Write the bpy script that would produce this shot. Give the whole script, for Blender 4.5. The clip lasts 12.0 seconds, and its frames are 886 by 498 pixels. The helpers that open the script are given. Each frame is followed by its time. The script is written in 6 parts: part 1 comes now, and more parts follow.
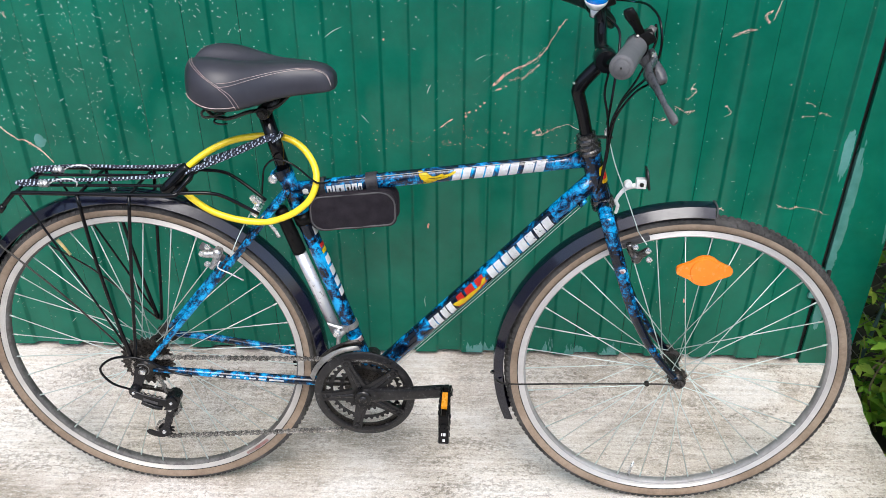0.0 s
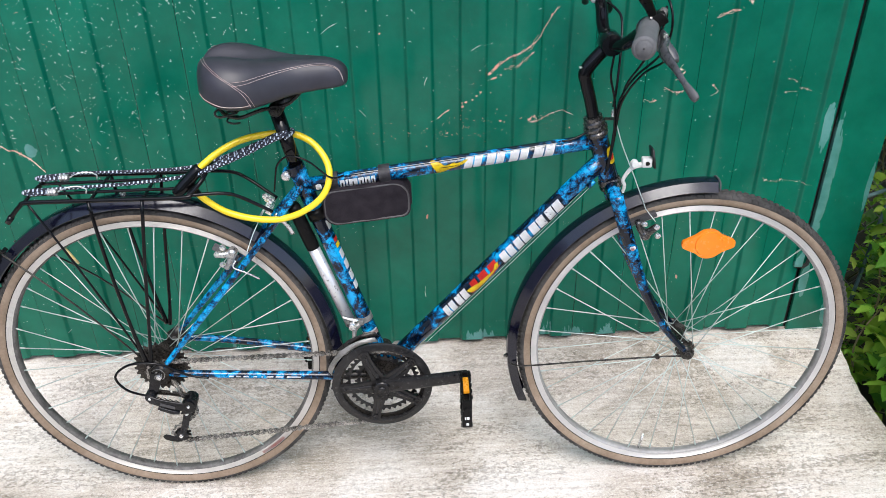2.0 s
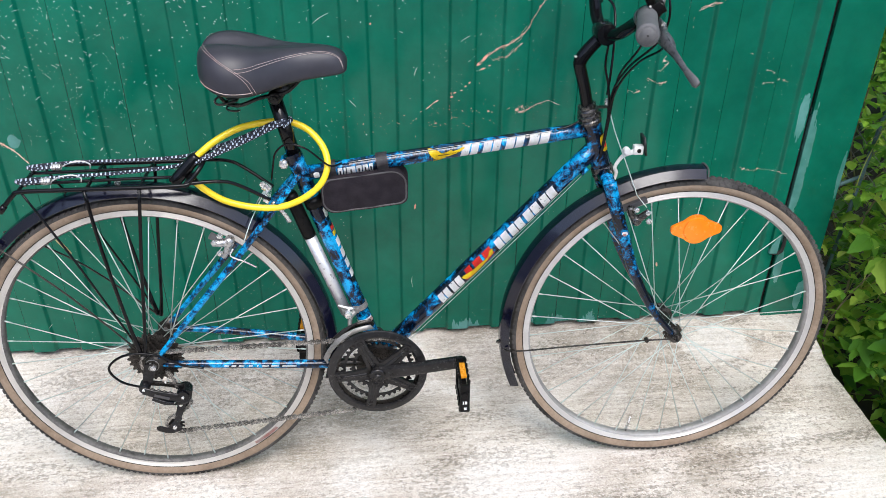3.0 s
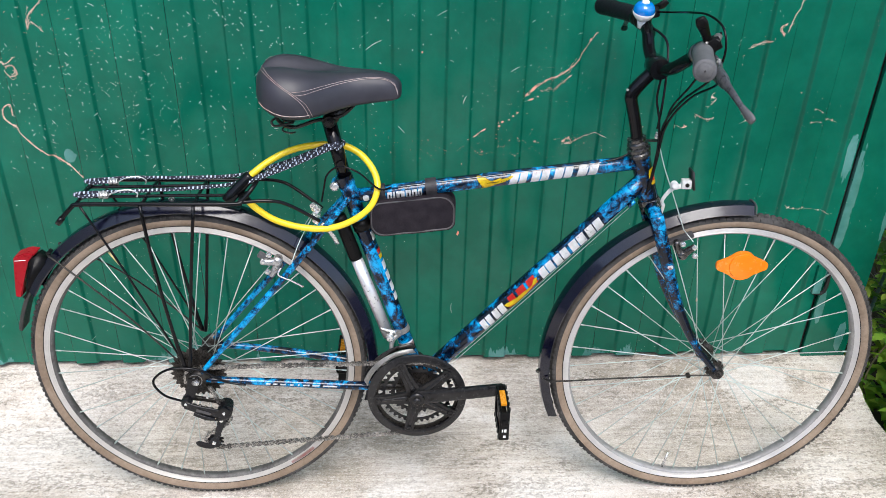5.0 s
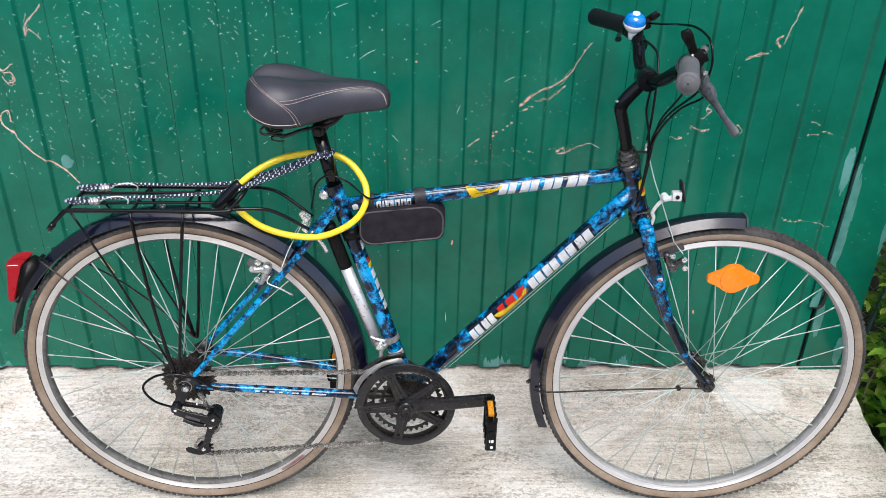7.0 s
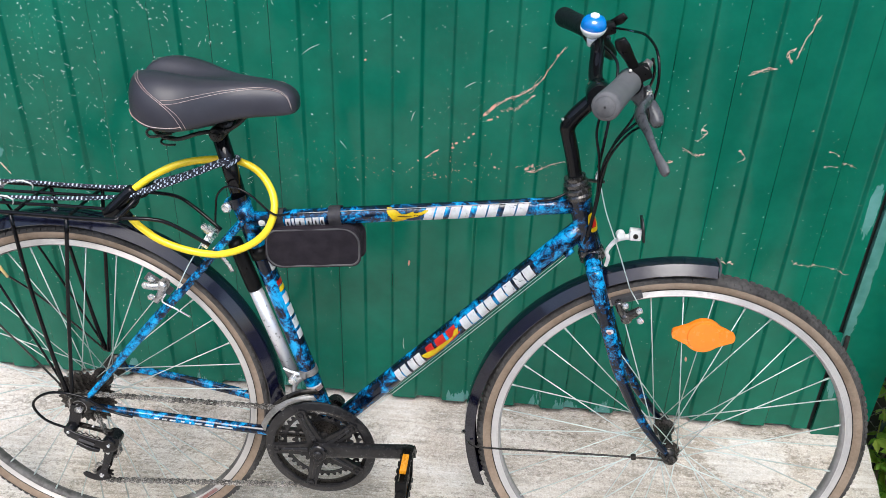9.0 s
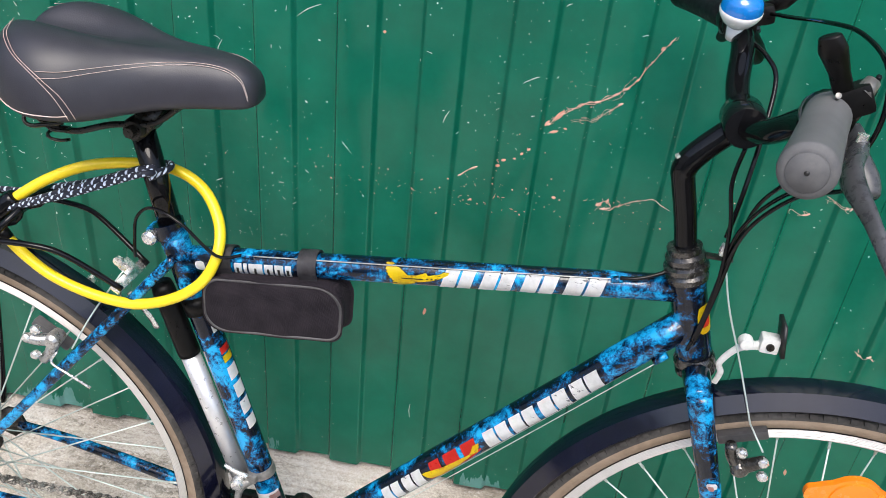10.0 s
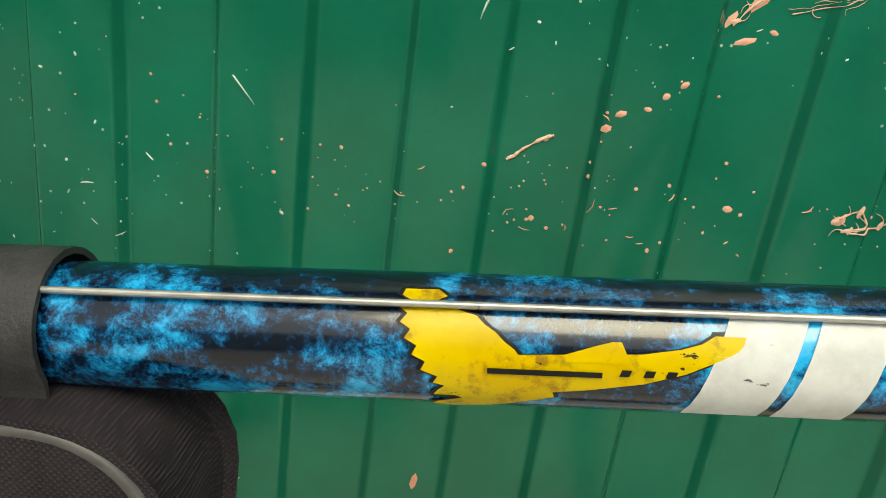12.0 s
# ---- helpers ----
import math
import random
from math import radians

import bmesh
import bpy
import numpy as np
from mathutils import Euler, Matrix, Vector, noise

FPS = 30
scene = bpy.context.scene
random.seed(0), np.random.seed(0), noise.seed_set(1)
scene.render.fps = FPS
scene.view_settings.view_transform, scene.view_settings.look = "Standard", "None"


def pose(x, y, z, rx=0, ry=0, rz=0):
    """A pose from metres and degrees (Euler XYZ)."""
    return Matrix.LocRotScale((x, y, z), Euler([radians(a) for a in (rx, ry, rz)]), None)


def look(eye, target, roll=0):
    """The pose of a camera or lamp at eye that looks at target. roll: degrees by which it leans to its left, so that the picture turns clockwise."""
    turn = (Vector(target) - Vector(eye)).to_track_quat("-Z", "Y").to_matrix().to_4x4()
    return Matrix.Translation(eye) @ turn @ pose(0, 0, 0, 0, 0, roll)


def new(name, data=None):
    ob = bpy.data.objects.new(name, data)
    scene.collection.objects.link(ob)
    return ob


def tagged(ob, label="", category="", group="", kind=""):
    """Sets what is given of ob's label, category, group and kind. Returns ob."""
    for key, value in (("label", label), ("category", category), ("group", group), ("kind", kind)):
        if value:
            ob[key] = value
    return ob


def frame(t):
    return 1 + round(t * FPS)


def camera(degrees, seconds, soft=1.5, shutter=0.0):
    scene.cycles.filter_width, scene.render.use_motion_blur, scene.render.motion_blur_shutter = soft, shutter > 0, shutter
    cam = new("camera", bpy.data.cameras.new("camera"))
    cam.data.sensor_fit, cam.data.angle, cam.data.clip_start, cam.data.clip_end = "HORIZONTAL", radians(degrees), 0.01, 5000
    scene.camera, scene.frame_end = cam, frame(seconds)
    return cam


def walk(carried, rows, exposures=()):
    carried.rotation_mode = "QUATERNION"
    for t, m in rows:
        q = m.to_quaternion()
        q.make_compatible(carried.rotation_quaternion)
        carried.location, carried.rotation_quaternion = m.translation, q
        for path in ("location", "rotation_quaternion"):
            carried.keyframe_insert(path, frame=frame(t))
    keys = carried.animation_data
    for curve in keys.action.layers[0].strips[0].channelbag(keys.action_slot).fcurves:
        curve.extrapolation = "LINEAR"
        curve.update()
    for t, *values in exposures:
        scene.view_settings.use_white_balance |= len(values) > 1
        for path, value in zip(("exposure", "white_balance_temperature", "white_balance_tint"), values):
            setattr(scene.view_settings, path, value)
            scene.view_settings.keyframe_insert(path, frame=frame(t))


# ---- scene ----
cam = camera(55.0, 12.0, soft=0.6)
PATH = [
    (0, (0.6463, -1.3424, 1.4626), (0.5909, 0.3492, 0.3971), -0.05),
    (0.5, (0.6523, -1.3409, 1.4583), (0.5922, 0.3497, 0.3915), -0.19),
    (1, (0.6484, -1.3400, 1.4549), (0.5914, 0.3459, 0.3805), -0.48),
    (1.5, (0.6021, -1.3562, 1.4593), (0.5940, 0.3261, 0.3777), -1.03),
    (2, (0.5189, -1.3729, 1.4636), (0.5885, 0.3136, 0.3908), -0.97),
    (2.5, (0.4514, -1.3875, 1.4533), (0.5992, 0.2906, 0.3752), -0.53),
    (4.3, (0.4201, -1.4069, 1.4602), (0.6068, 0.2954, 0.4271), 1.48),
    (4.5, (0.4128, -1.4082, 1.4583), (0.5655, 0.3032, 0.4348), 1.43),
    (5, (0.3968, -1.4064, 1.4552), (0.5155, 0.3117, 0.4383), 1.53),
    (5.5, (0.4005, -1.4077, 1.4610), (0.5071, 0.3122, 0.4457), 1.56),
    (6, (0.4085, -1.4104, 1.4631), (0.5120, 0.3103, 0.4490), 1.52),
    (6.5, (0.4170, -1.4089, 1.4619), (0.5236, 0.3142, 0.4522), 1.49),
    (8.3, (0.6557, -1.3379, 1.4498), (0.5736, 0.3954, 0.4554), 1.97),
    (8.5, (0.7004, -1.3090, 1.4369), (0.5974, 0.4204, 0.4376), 2.01),
    (9, (0.7303, -1.1760, 1.4162), (0.6178, 0.5365, 0.3892), 2.08),
    (9.5, (0.6951, -0.9599, 1.3771), (0.6019, 0.7265, 0.3059), 4.13),
    (10, (0.7016, -0.7009, 1.2667), (0.5059, 0.9690, 0.1836), 5.90),
    (10.5, (0.6908, -0.4721, 1.1193), (0.4240, 1.2170, 0.0821), 6.62),
    (11, (0.6280, -0.3104, 0.9538), (0.4467, 1.4482, 0.0188), 7.48),
    (11.5, (0.5846, -0.1852, 0.8743), (0.4978, 1.6339, 0.0478), 7.91),
    (12, (0.5678, -0.1222, 0.8372), (0.5143, 1.7210, 0.0626), 7.90),
]
# the clip's camera warms its white balance as it comes close
BALANCE = [(0, 0.89, 6320, 10), (8.5, 0.89, 6320, 10), (9.0, 0.92, 6340, 10), (9.5, 0.96, 6440, 10), (10, 0.98, 6640, 10), (10.5, 0.99, 6990, 10), (11, 1.01, 7350, 7), (11.5, 0.97, 7800, 3), (12, 0.88, 8300, -6)]
walk(cam, [(t, look(eye, target, roll)) for t, eye, target, roll in PATH], BALANCE)

# ---- daylight under a bright overcast sky ----
SUN_UP, SUN_TURN = 58.0, 178.0
world = bpy.data.worlds.new("sky")
scene.world = world
world.use_nodes = True
wt = world.node_tree
sky = wt.nodes.new("ShaderNodeTexSky")
sky.sky_type, sky.sun_disc = "NISHITA", False
sky.sun_elevation, sky.sun_rotation = radians(SUN_UP), radians(SUN_TURN)
sky.air_density, sky.dust_density, sky.ozone_density = 1.0, 2.5, 1.0
wt.nodes["Background"].inputs["Strength"].default_value = 0.15
wt.links.new(sky.outputs["Color"], wt.nodes["Background"].inputs["Color"])
sun_data = bpy.data.lights.new("sun", "SUN")
sun_data.energy, sun_data.angle, sun_data.color = 1.5, radians(35), (1.0, 0.97, 0.93)
sun = new("sun", sun_data)
to_sun = Vector((math.sin(radians(SUN_TURN)) * math.cos(radians(SUN_UP)), math.cos(radians(SUN_TURN)) * math.cos(radians(SUN_UP)), math.sin(radians(SUN_UP))))
sun.matrix_basis = look(to_sun * 8, (0, 0, 0))


# ---- materials ----
def material(name, color=(0.5, 0.5, 0.5), rough=0.5, metal=0.0, spec=0.5, coat=0.0, trans=0.0):
    m = bpy.data.materials.new(name)
    m.use_nodes = True
    b = m.node_tree.nodes["Principled BSDF"]
    b.inputs["Base Color"].default_value = (*color, 1)
    b.inputs["Roughness"].default_value, b.inputs["Metallic"].default_value = rough, metal
    b.inputs["Specular IOR Level"].default_value = spec
    b.inputs["Coat Weight"].default_value, b.inputs["Coat Roughness"].default_value = coat, 0.06
    b.inputs["Transmission Weight"].default_value = trans
    return m, m.node_tree, b


def node(tree, kind, **values):
    n = tree.nodes.new(kind)
    for key, value in values.items():
        n.inputs[key.replace("_", " ")].default_value = value
    return n


def coords(tree, scale=(1, 1, 1), turn=(0, 0, 0), source="Object"):
    t = tree.nodes.new("ShaderNodeTexCoord")
    m = tree.nodes.new("ShaderNodeMapping")
    m.inputs["Scale"].default_value, m.inputs["Rotation"].default_value = scale, turn
    tree.links.new(t.outputs[source], m.inputs["Vector"])
    return m.outputs["Vector"]


def noise_of(tree, vector, scale, detail=4.0, rough=0.55, distortion=0.0):
    n = node(tree, "ShaderNodeTexNoise", Scale=scale, Detail=detail, Roughness=rough, Distortion=distortion)
    tree.links.new(vector, n.inputs["Vector"])
    return n.outputs["Fac"]


def ramp(tree, value, stops):
    r = tree.nodes.new("ShaderNodeValToRGB")
    while len(r.color_ramp.elements) < len(stops):
        r.color_ramp.elements.new(0.5)
    for e, (at, c) in zip(r.color_ramp.elements, stops):
        e.position, e.color = at, (*c, 1) if not isinstance(c, float) else (c, c, c, 1)
    tree.links.new(value, r.inputs["Fac"])
    return r.outputs["Color"]


def mix(tree, fac, a, b, kind="MIX"):
    n = tree.nodes.new("ShaderNodeMix")
    n.data_type, n.blend_type = "RGBA", kind
    for sock, value in ((n.inputs[0], fac), (n.inputs[6], a), (n.inputs[7], b)):
        if isinstance(value, tuple):
            sock.default_value = (*value, 1)
        elif isinstance(value, float):
            sock.default_value = value
        else:
            tree.links.new(value, sock)
    return n.outputs[2]


def calc(tree, kind, a, b=0.0, clamp=True):
    n = tree.nodes.new("ShaderNodeMath")
    n.operation, n.use_clamp = kind, clamp
    for sock, value in zip(n.inputs, (a, b)):
        if isinstance(value, (int, float)):
            sock.default_value = value
        else:
            tree.links.new(value, sock)
    return n.outputs[0]


def bump(tree, b, height, strength=0.2, distance=0.002):
    n = node(tree, "ShaderNodeBump", Strength=strength, Distance=distance)
    tree.links.new(height, n.inputs["Height"])
    tree.links.new(n.outputs["Normal"], b.inputs["Normal"])


def worn(name, c1, c2, rough, scale=60.0, metal=0.0, spec=0.5, coat=0.0, relief=0.1, spread=0.12):
    """A surface that wavers between two colours, with fine relief and uneven gloss."""
    m, t, b = material(name, c1, rough, metal, spec, coat)
    v = coords(t)
    big, small = noise_of(t, v, scale * 0.25, 3.0), noise_of(t, v, scale * 3.0, 5.0, 0.65)
    both = calc(t, "ADD", calc(t, "MULTIPLY", big, 0.6), calc(t, "MULTIPLY", small, 0.4))
    t.links.new(ramp(t, both, [(0.36, c1), (0.64, c2)]), b.inputs["Base Color"])
    t.links.new(ramp(t, small, [(0.3, max(0.02, rough - spread)), (0.7, min(1.0, rough + spread))]), b.inputs["Roughness"])
    if relief:
        bump(t, b, small, relief, 0.001)
    return m


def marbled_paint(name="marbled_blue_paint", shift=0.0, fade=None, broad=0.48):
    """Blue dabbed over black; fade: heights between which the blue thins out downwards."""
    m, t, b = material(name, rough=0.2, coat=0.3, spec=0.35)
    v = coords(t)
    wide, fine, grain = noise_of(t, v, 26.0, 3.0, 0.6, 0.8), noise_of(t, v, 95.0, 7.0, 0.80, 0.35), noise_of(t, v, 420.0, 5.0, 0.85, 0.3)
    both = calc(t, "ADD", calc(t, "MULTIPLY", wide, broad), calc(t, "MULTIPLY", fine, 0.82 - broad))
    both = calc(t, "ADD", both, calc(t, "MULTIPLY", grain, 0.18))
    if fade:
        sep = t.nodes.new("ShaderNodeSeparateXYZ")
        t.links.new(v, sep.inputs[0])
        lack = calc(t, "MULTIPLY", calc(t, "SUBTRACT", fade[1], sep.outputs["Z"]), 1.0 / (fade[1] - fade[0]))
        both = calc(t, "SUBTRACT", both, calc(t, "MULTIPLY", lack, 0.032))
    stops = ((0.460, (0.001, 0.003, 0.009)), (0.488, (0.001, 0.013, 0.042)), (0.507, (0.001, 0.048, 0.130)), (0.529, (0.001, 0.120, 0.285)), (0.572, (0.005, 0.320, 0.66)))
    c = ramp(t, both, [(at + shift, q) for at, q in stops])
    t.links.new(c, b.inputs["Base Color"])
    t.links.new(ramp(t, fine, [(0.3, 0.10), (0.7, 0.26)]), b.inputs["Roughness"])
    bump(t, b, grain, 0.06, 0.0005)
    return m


def green_sheet_paint():
    """Dark green sheet paint: faded at places, splashed with pale flecks, worn to grey-green along the foot and the door's edge."""
    m, t, b = material("green_sheet_paint", rough=0.32)
    v = coords(t)
    wide, mid = noise_of(t, v, 2.2, 3.0), noise_of(t, v, 14.0, 5.0, 0.6)
    base = ramp(t, calc(t, "ADD", calc(t, "MULTIPLY", wide, 0.6), calc(t, "MULTIPLY", mid, 0.4)),
                [(0.35, (0.002, 0.090, 0.055)), (0.55, (0.004, 0.128, 0.080)), (0.75, (0.006, 0.172, 0.110))])
    flecks = None
    for scale, turn, stretch, cut, dense in ((95.0, -0.9, 1.0, 0.085, 0.50), (150.0, 0.4, 1.6, 0.07, 0.52)):
        fv = coords(t, (1, 1, 1 / stretch), (0, turn, 0))
        cell = node(t, "ShaderNodeTexVoronoi", Scale=scale, Randomness=1.0)
        t.links.new(fv, cell.inputs["Vector"])
        spot = calc(t, "LESS_THAN", cell.outputs["Distance"], cut)
        pick = t.nodes.new("ShaderNodeSeparateColor")
        t.links.new(cell.outputs["Color"], pick.inputs[0])
        some = calc(t, "MULTIPLY", calc(t, "GREATER_THAN", pick.outputs[0], 0.55), calc(t, "GREATER_THAN", noise_of(t, v, 3.0, 2.0), dense))
        spot = calc(t, "MULTIPLY", spot, some)
        flecks = spot if flecks is None else calc(t, "MAXIMUM", flecks, spot)
    flecks = calc(t, "MULTIPLY", flecks, 0.75)
    c = mix(t, flecks, base, (0.42, 0.5, 0.42))
    sep = t.nodes.new("ShaderNodeSeparateXYZ")
    t.links.new(v, sep.inputs[0])
    foot = calc(t, "SUBTRACT", 1.5, calc(t, "MULTIPLY", sep.outputs["Z"], 9.0, False))
    foot = calc(t, "MULTIPLY", foot, ramp(t, noise_of(t, coords(t, (1, 1, 0.4)), 7.0, 3.0, 0.6), [(0.50, 0.35), (0.62, 1.0)]))
    edge = None
    for x, z, wide_x, wide_z in ((-0.326, 0.642, 0.022, 0.026), (1.481, 0.635, 0.019, 0.10), (1.513, 0.47, 0.027, 0.29), (1.520, 0.20, 0.020, 0.08), (1.600, 0.11, 0.020, 0.07), (1.622, 0.47, 0.012, 0.12)):
        dx = calc(t, "MULTIPLY", calc(t, "ABSOLUTE", calc(t, "SUBTRACT", sep.outputs["X"], x, False)), 1.0 / wide_x, False)
        dz = calc(t, "MULTIPLY", calc(t, "ABSOLUTE", calc(t, "SUBTRACT", sep.outputs["Z"], z, False)), 1.0 / wide_z, False)
        one = calc(t, "SUBTRACT", 1.0, calc(t, "ADD", calc(t, "MULTIPLY", dx, dx, False), calc(t, "MULTIPLY", dz, dz, False), False))
        edge = one if edge is None else calc(t, "MAXIMUM", edge, one)
    wear = calc(t, "MAXIMUM", calc(t, "MULTIPLY", foot, 0.95), calc(t, "MULTIPLY", edge, 0.95))
    rag = noise_of(t, coords(t, (1.5, 1, 0.28)), 30.0, 6.0, 0.72)
    rub = calc(t, "GREATER_THAN", calc(t, "ADD", calc(t, "MULTIPLY", wear, 0.45), calc(t, "MULTIPLY", rag, 0.6)), 0.58)
    c = mix(t, calc(t, "MULTIPLY", rub, calc(t, "MULTIPLY", mid, 1.1)), c, (0.14, 0.33, 0.32))
    t.links.new(c, b.inputs["Base Color"])
    t.links.new(ramp(t, mid, [(0.3, 0.14), (0.7, 0.26)]), b.inputs["Roughness"])
    b.inputs["Specular IOR Level"].default_value = 0.36
    bump(t, b, calc(t, "ADD", calc(t, "MULTIPLY", flecks, 0.7), calc(t, "MULTIPLY", mid, 0.3)), 0.15, 0.001)
    return m


PATCH = (1.355, 0.30)


def concrete():
    """Weathered concrete, drawn off along the wall: cream ground, broken dark flecks that run that way, fine sand."""
    m, t, b = material("weathered_concrete", rough=0.92, spec=0.12)
    v = coords(t)
    wide, mid = noise_of(t, v, 2.0, 5.0, 0.6), noise_of(t, coords(t, (0.55, 1, 1)), 7.0, 6.0, 0.7, 0.6)
    flecks = noise_of(t, coords(t, (0.30, 1.0, 1.0)), 42.0, 9.0, 0.80, 0.8)
    small = noise_of(t, coords(t, (0.5, 1.0, 1.0)), 170.0, 6.0, 0.8)
    grit, sand = noise_of(t, v, 240.0, 5.0, 0.8), noise_of(t, v, 560.0, 4.0, 0.8)
    both = calc(t, "ADD", calc(t, "MULTIPLY", wide, 0.5), calc(t, "MULTIPLY", mid, 0.5))
    c = ramp(t, both, [(0.40, (0.37, 0.32, 0.262)), (0.47, (0.53, 0.472, 0.408)), (0.53, (0.645, 0.59, 0.528)), (0.59, (0.71, 0.665, 0.612))])
    dense = calc(t, "MULTIPLY", ramp(t, both, [(0.40, 1.0), (0.60, 0.45)]), ramp(t, noise_of(t, coords(t, (0.7, 1, 1)), 3.4, 3.0, 0.6, 0.5), [(0.36, 0.25), (0.58, 1.0)]))
    c = mix(t, calc(t, "MULTIPLY", ramp(t, flecks, [(0.50, 0.0), (0.60, 0.5)]), dense), c, (0.30, 0.265, 0.215))
    runs, bits = noise_of(t, coords(t, (0.20, 1.0, 1.0)), 21.0, 5.0, 0.65, 0.6), noise_of(t, coords(t, (0.62, 1.0, 1.0)), 130.0, 4.0, 0.62, 0.5)
    chips = calc(t, "ADD", calc(t, "MULTIPLY", bits, 0.62), calc(t, "MULTIPLY", runs, 0.38))
    c = mix(t, calc(t, "MULTIPLY", ramp(t, chips, [(0.515, 0.0), (0.56, 0.85)]), dense), c, (0.19, 0.163, 0.130))
    c = mix(t, ramp(t, small, [(0.40, 0.6), (0.45, 0.0)]), c, (0.72, 0.69, 0.645))
    # a paler patch of newer mortar
    sep = t.nodes.new("ShaderNodeSeparateXYZ")
    t.links.new(v, sep.inputs[0])
    dx = calc(t, "MULTIPLY", calc(t, "SUBTRACT", sep.outputs["X"], PATCH[0], False), 1.0 / 0.14, False)
    dy = calc(t, "MULTIPLY", calc(t, "SUBTRACT", sep.outputs["Y"], PATCH[1], False), 1.0 / 0.085, False)
    near = calc(t, "SUBTRACT", 1.0, calc(t, "ADD", calc(t, "MULTIPLY", dx, dx, False), calc(t, "MULTIPLY", dy, dy, False), False))
    c = mix(t, ramp(t, calc(t, "ADD", calc(t, "MULTIPLY", near, 0.30), calc(t, "ADD", calc(t, "MULTIPLY", flecks, 0.40), calc(t, "MULTIPLY", noise_of(t, v, 26.0, 5.0, 0.7, 1.0), 0.35))), [(0.50, 0.0), (0.58, 0.6)]), c, (0.78, 0.745, 0.695))
    broom = noise_of(t, coords(t, (0.045, 1.0, 1.0)), 120.0, 3.0, 0.6, 0.2)
    c = mix(t, 0.28, c, ramp(t, broom, [(0.34, 0.25), (0.66, 0.75)]), "OVERLAY")
    c = mix(t, 0.5, c, ramp(t, grit, [(0.34, 0.2), (0.66, 0.8)]), "OVERLAY")
    t.links.new(mix(t, 0.35, c, ramp(t, sand, [(0.32, 0.15), (0.68, 0.85)]), "OVERLAY"), b.inputs["Base Color"])
    bump(t, b, calc(t, "SUBTRACT", calc(t, "ADD", calc(t, "MULTIPLY", grit, 0.5), 0.4), calc(t, "MULTIPLY", chips, 0.5)), 0.8, 0.004)
    return m


def saddle_skin():
    m, t, b = material("saddle_skin", (0.04, 0.04, 0.05), 0.44)
    v = coords(t)
    cell = node(t, "ShaderNodeTexVoronoi", Scale=700.0)
    t.links.new(v, cell.inputs["Vector"])
    t.links.new(ramp(t, noise_of(t, v, 25.0), [(0.3, (0.019, 0.019, 0.026)), (0.7, (0.032, 0.031, 0.041))]), b.inputs["Base Color"])
    bump(t, b, cell.outputs["Distance"], 0.12, 0.0006)
    return m


def cord_weave():
    m, t, b = material("checked_cord", rough=0.75)
    v = coords(t)
    waves = []
    for turn in ((0, 0.75, 0.5), (0, -0.75, -0.5)):
        wave = node(t, "ShaderNodeTexWave", Scale=62.0, Distortion=0.5)
        t.links.new(coords(t, (1, 1, 1), turn), wave.inputs["Vector"])
        waves.append(wave.outputs["Fac"])
    both = calc(t, "MULTIPLY", *waves)
    t.links.new(ramp(t, both, [(0.38, (0.006, 0.008, 0.020)), (0.48, (0.50, 0.56, 0.68))]), b.inputs["Base Color"])
    bump(t, b, both, 0.4, 0.001)
    return m


def bag_cloth():
    m, t, b = material("bag_cloth", rough=0.85, spec=0.16)
    v = coords(t)
    threads = []
    for turn in ((0, 0.785, 0), (0, -0.785, 0)):
        wave = node(t, "ShaderNodeTexWave", Scale=290.0, Distortion=0.4)
        t.links.new(coords(t, (1, 1, 1), turn), wave.inputs["Vector"])
        threads.append(wave.outputs["Fac"])
    weave = calc(t, "MULTIPLY", *threads)
    c = ramp(t, noise_of(t, v, 40.0, 5.0), [(0.35, (0.009, 0.0075, 0.010)), (0.65, (0.020, 0.0165, 0.0205))])
    t.links.new(mix(t, calc(t, "MULTIPLY", weave, 0.5), c, (0.042, 0.034, 0.043)), b.inputs["Base Color"])
    bump(t, b, weave, 0.5, 0.0006)
    return m


def leaf_skin():
    m, t, b = material("vine_leaf", rough=0.45)
    info = t.nodes.new("ShaderNodeObjectInfo")
    geo = t.nodes.new("ShaderNodeNewGeometry")
    c = ramp(t, calc(t, "FRACT", calc(t, "ADD", info.outputs["Random"], geo.outputs["Random Per Island"], False)), [(0.0, (0.06, 0.20, 0.02)), (0.35, (0.18, 0.42, 0.04)), (0.7, (0.38, 0.64, 0.07)), (1.0, (0.58, 0.72, 0.12))])
    v = coords(t)
    c = mix(t, calc(t, "MULTIPLY", noise_of(t, v, 60.0, 4.0), 0.3), c, (0.03, 0.08, 0.015))
    t.links.new(c, b.inputs["Base Color"])
    b.inputs["Subsurface Weight"].default_value = 0.0
    glow = t.nodes.new("ShaderNodeBsdfTranslucent")
    t.links.new(c, glow.inputs["Color"])
    both = t.nodes.new("ShaderNodeMixShader")
    both.inputs[0].default_value = 0.5
    t.links.new(b.outputs[0], both.inputs[1])
    t.links.new(glow.outputs[0], both.inputs[2])
    t.links.new(both.outputs[0], t.nodes["Material Output"].inputs["Surface"])
    return m


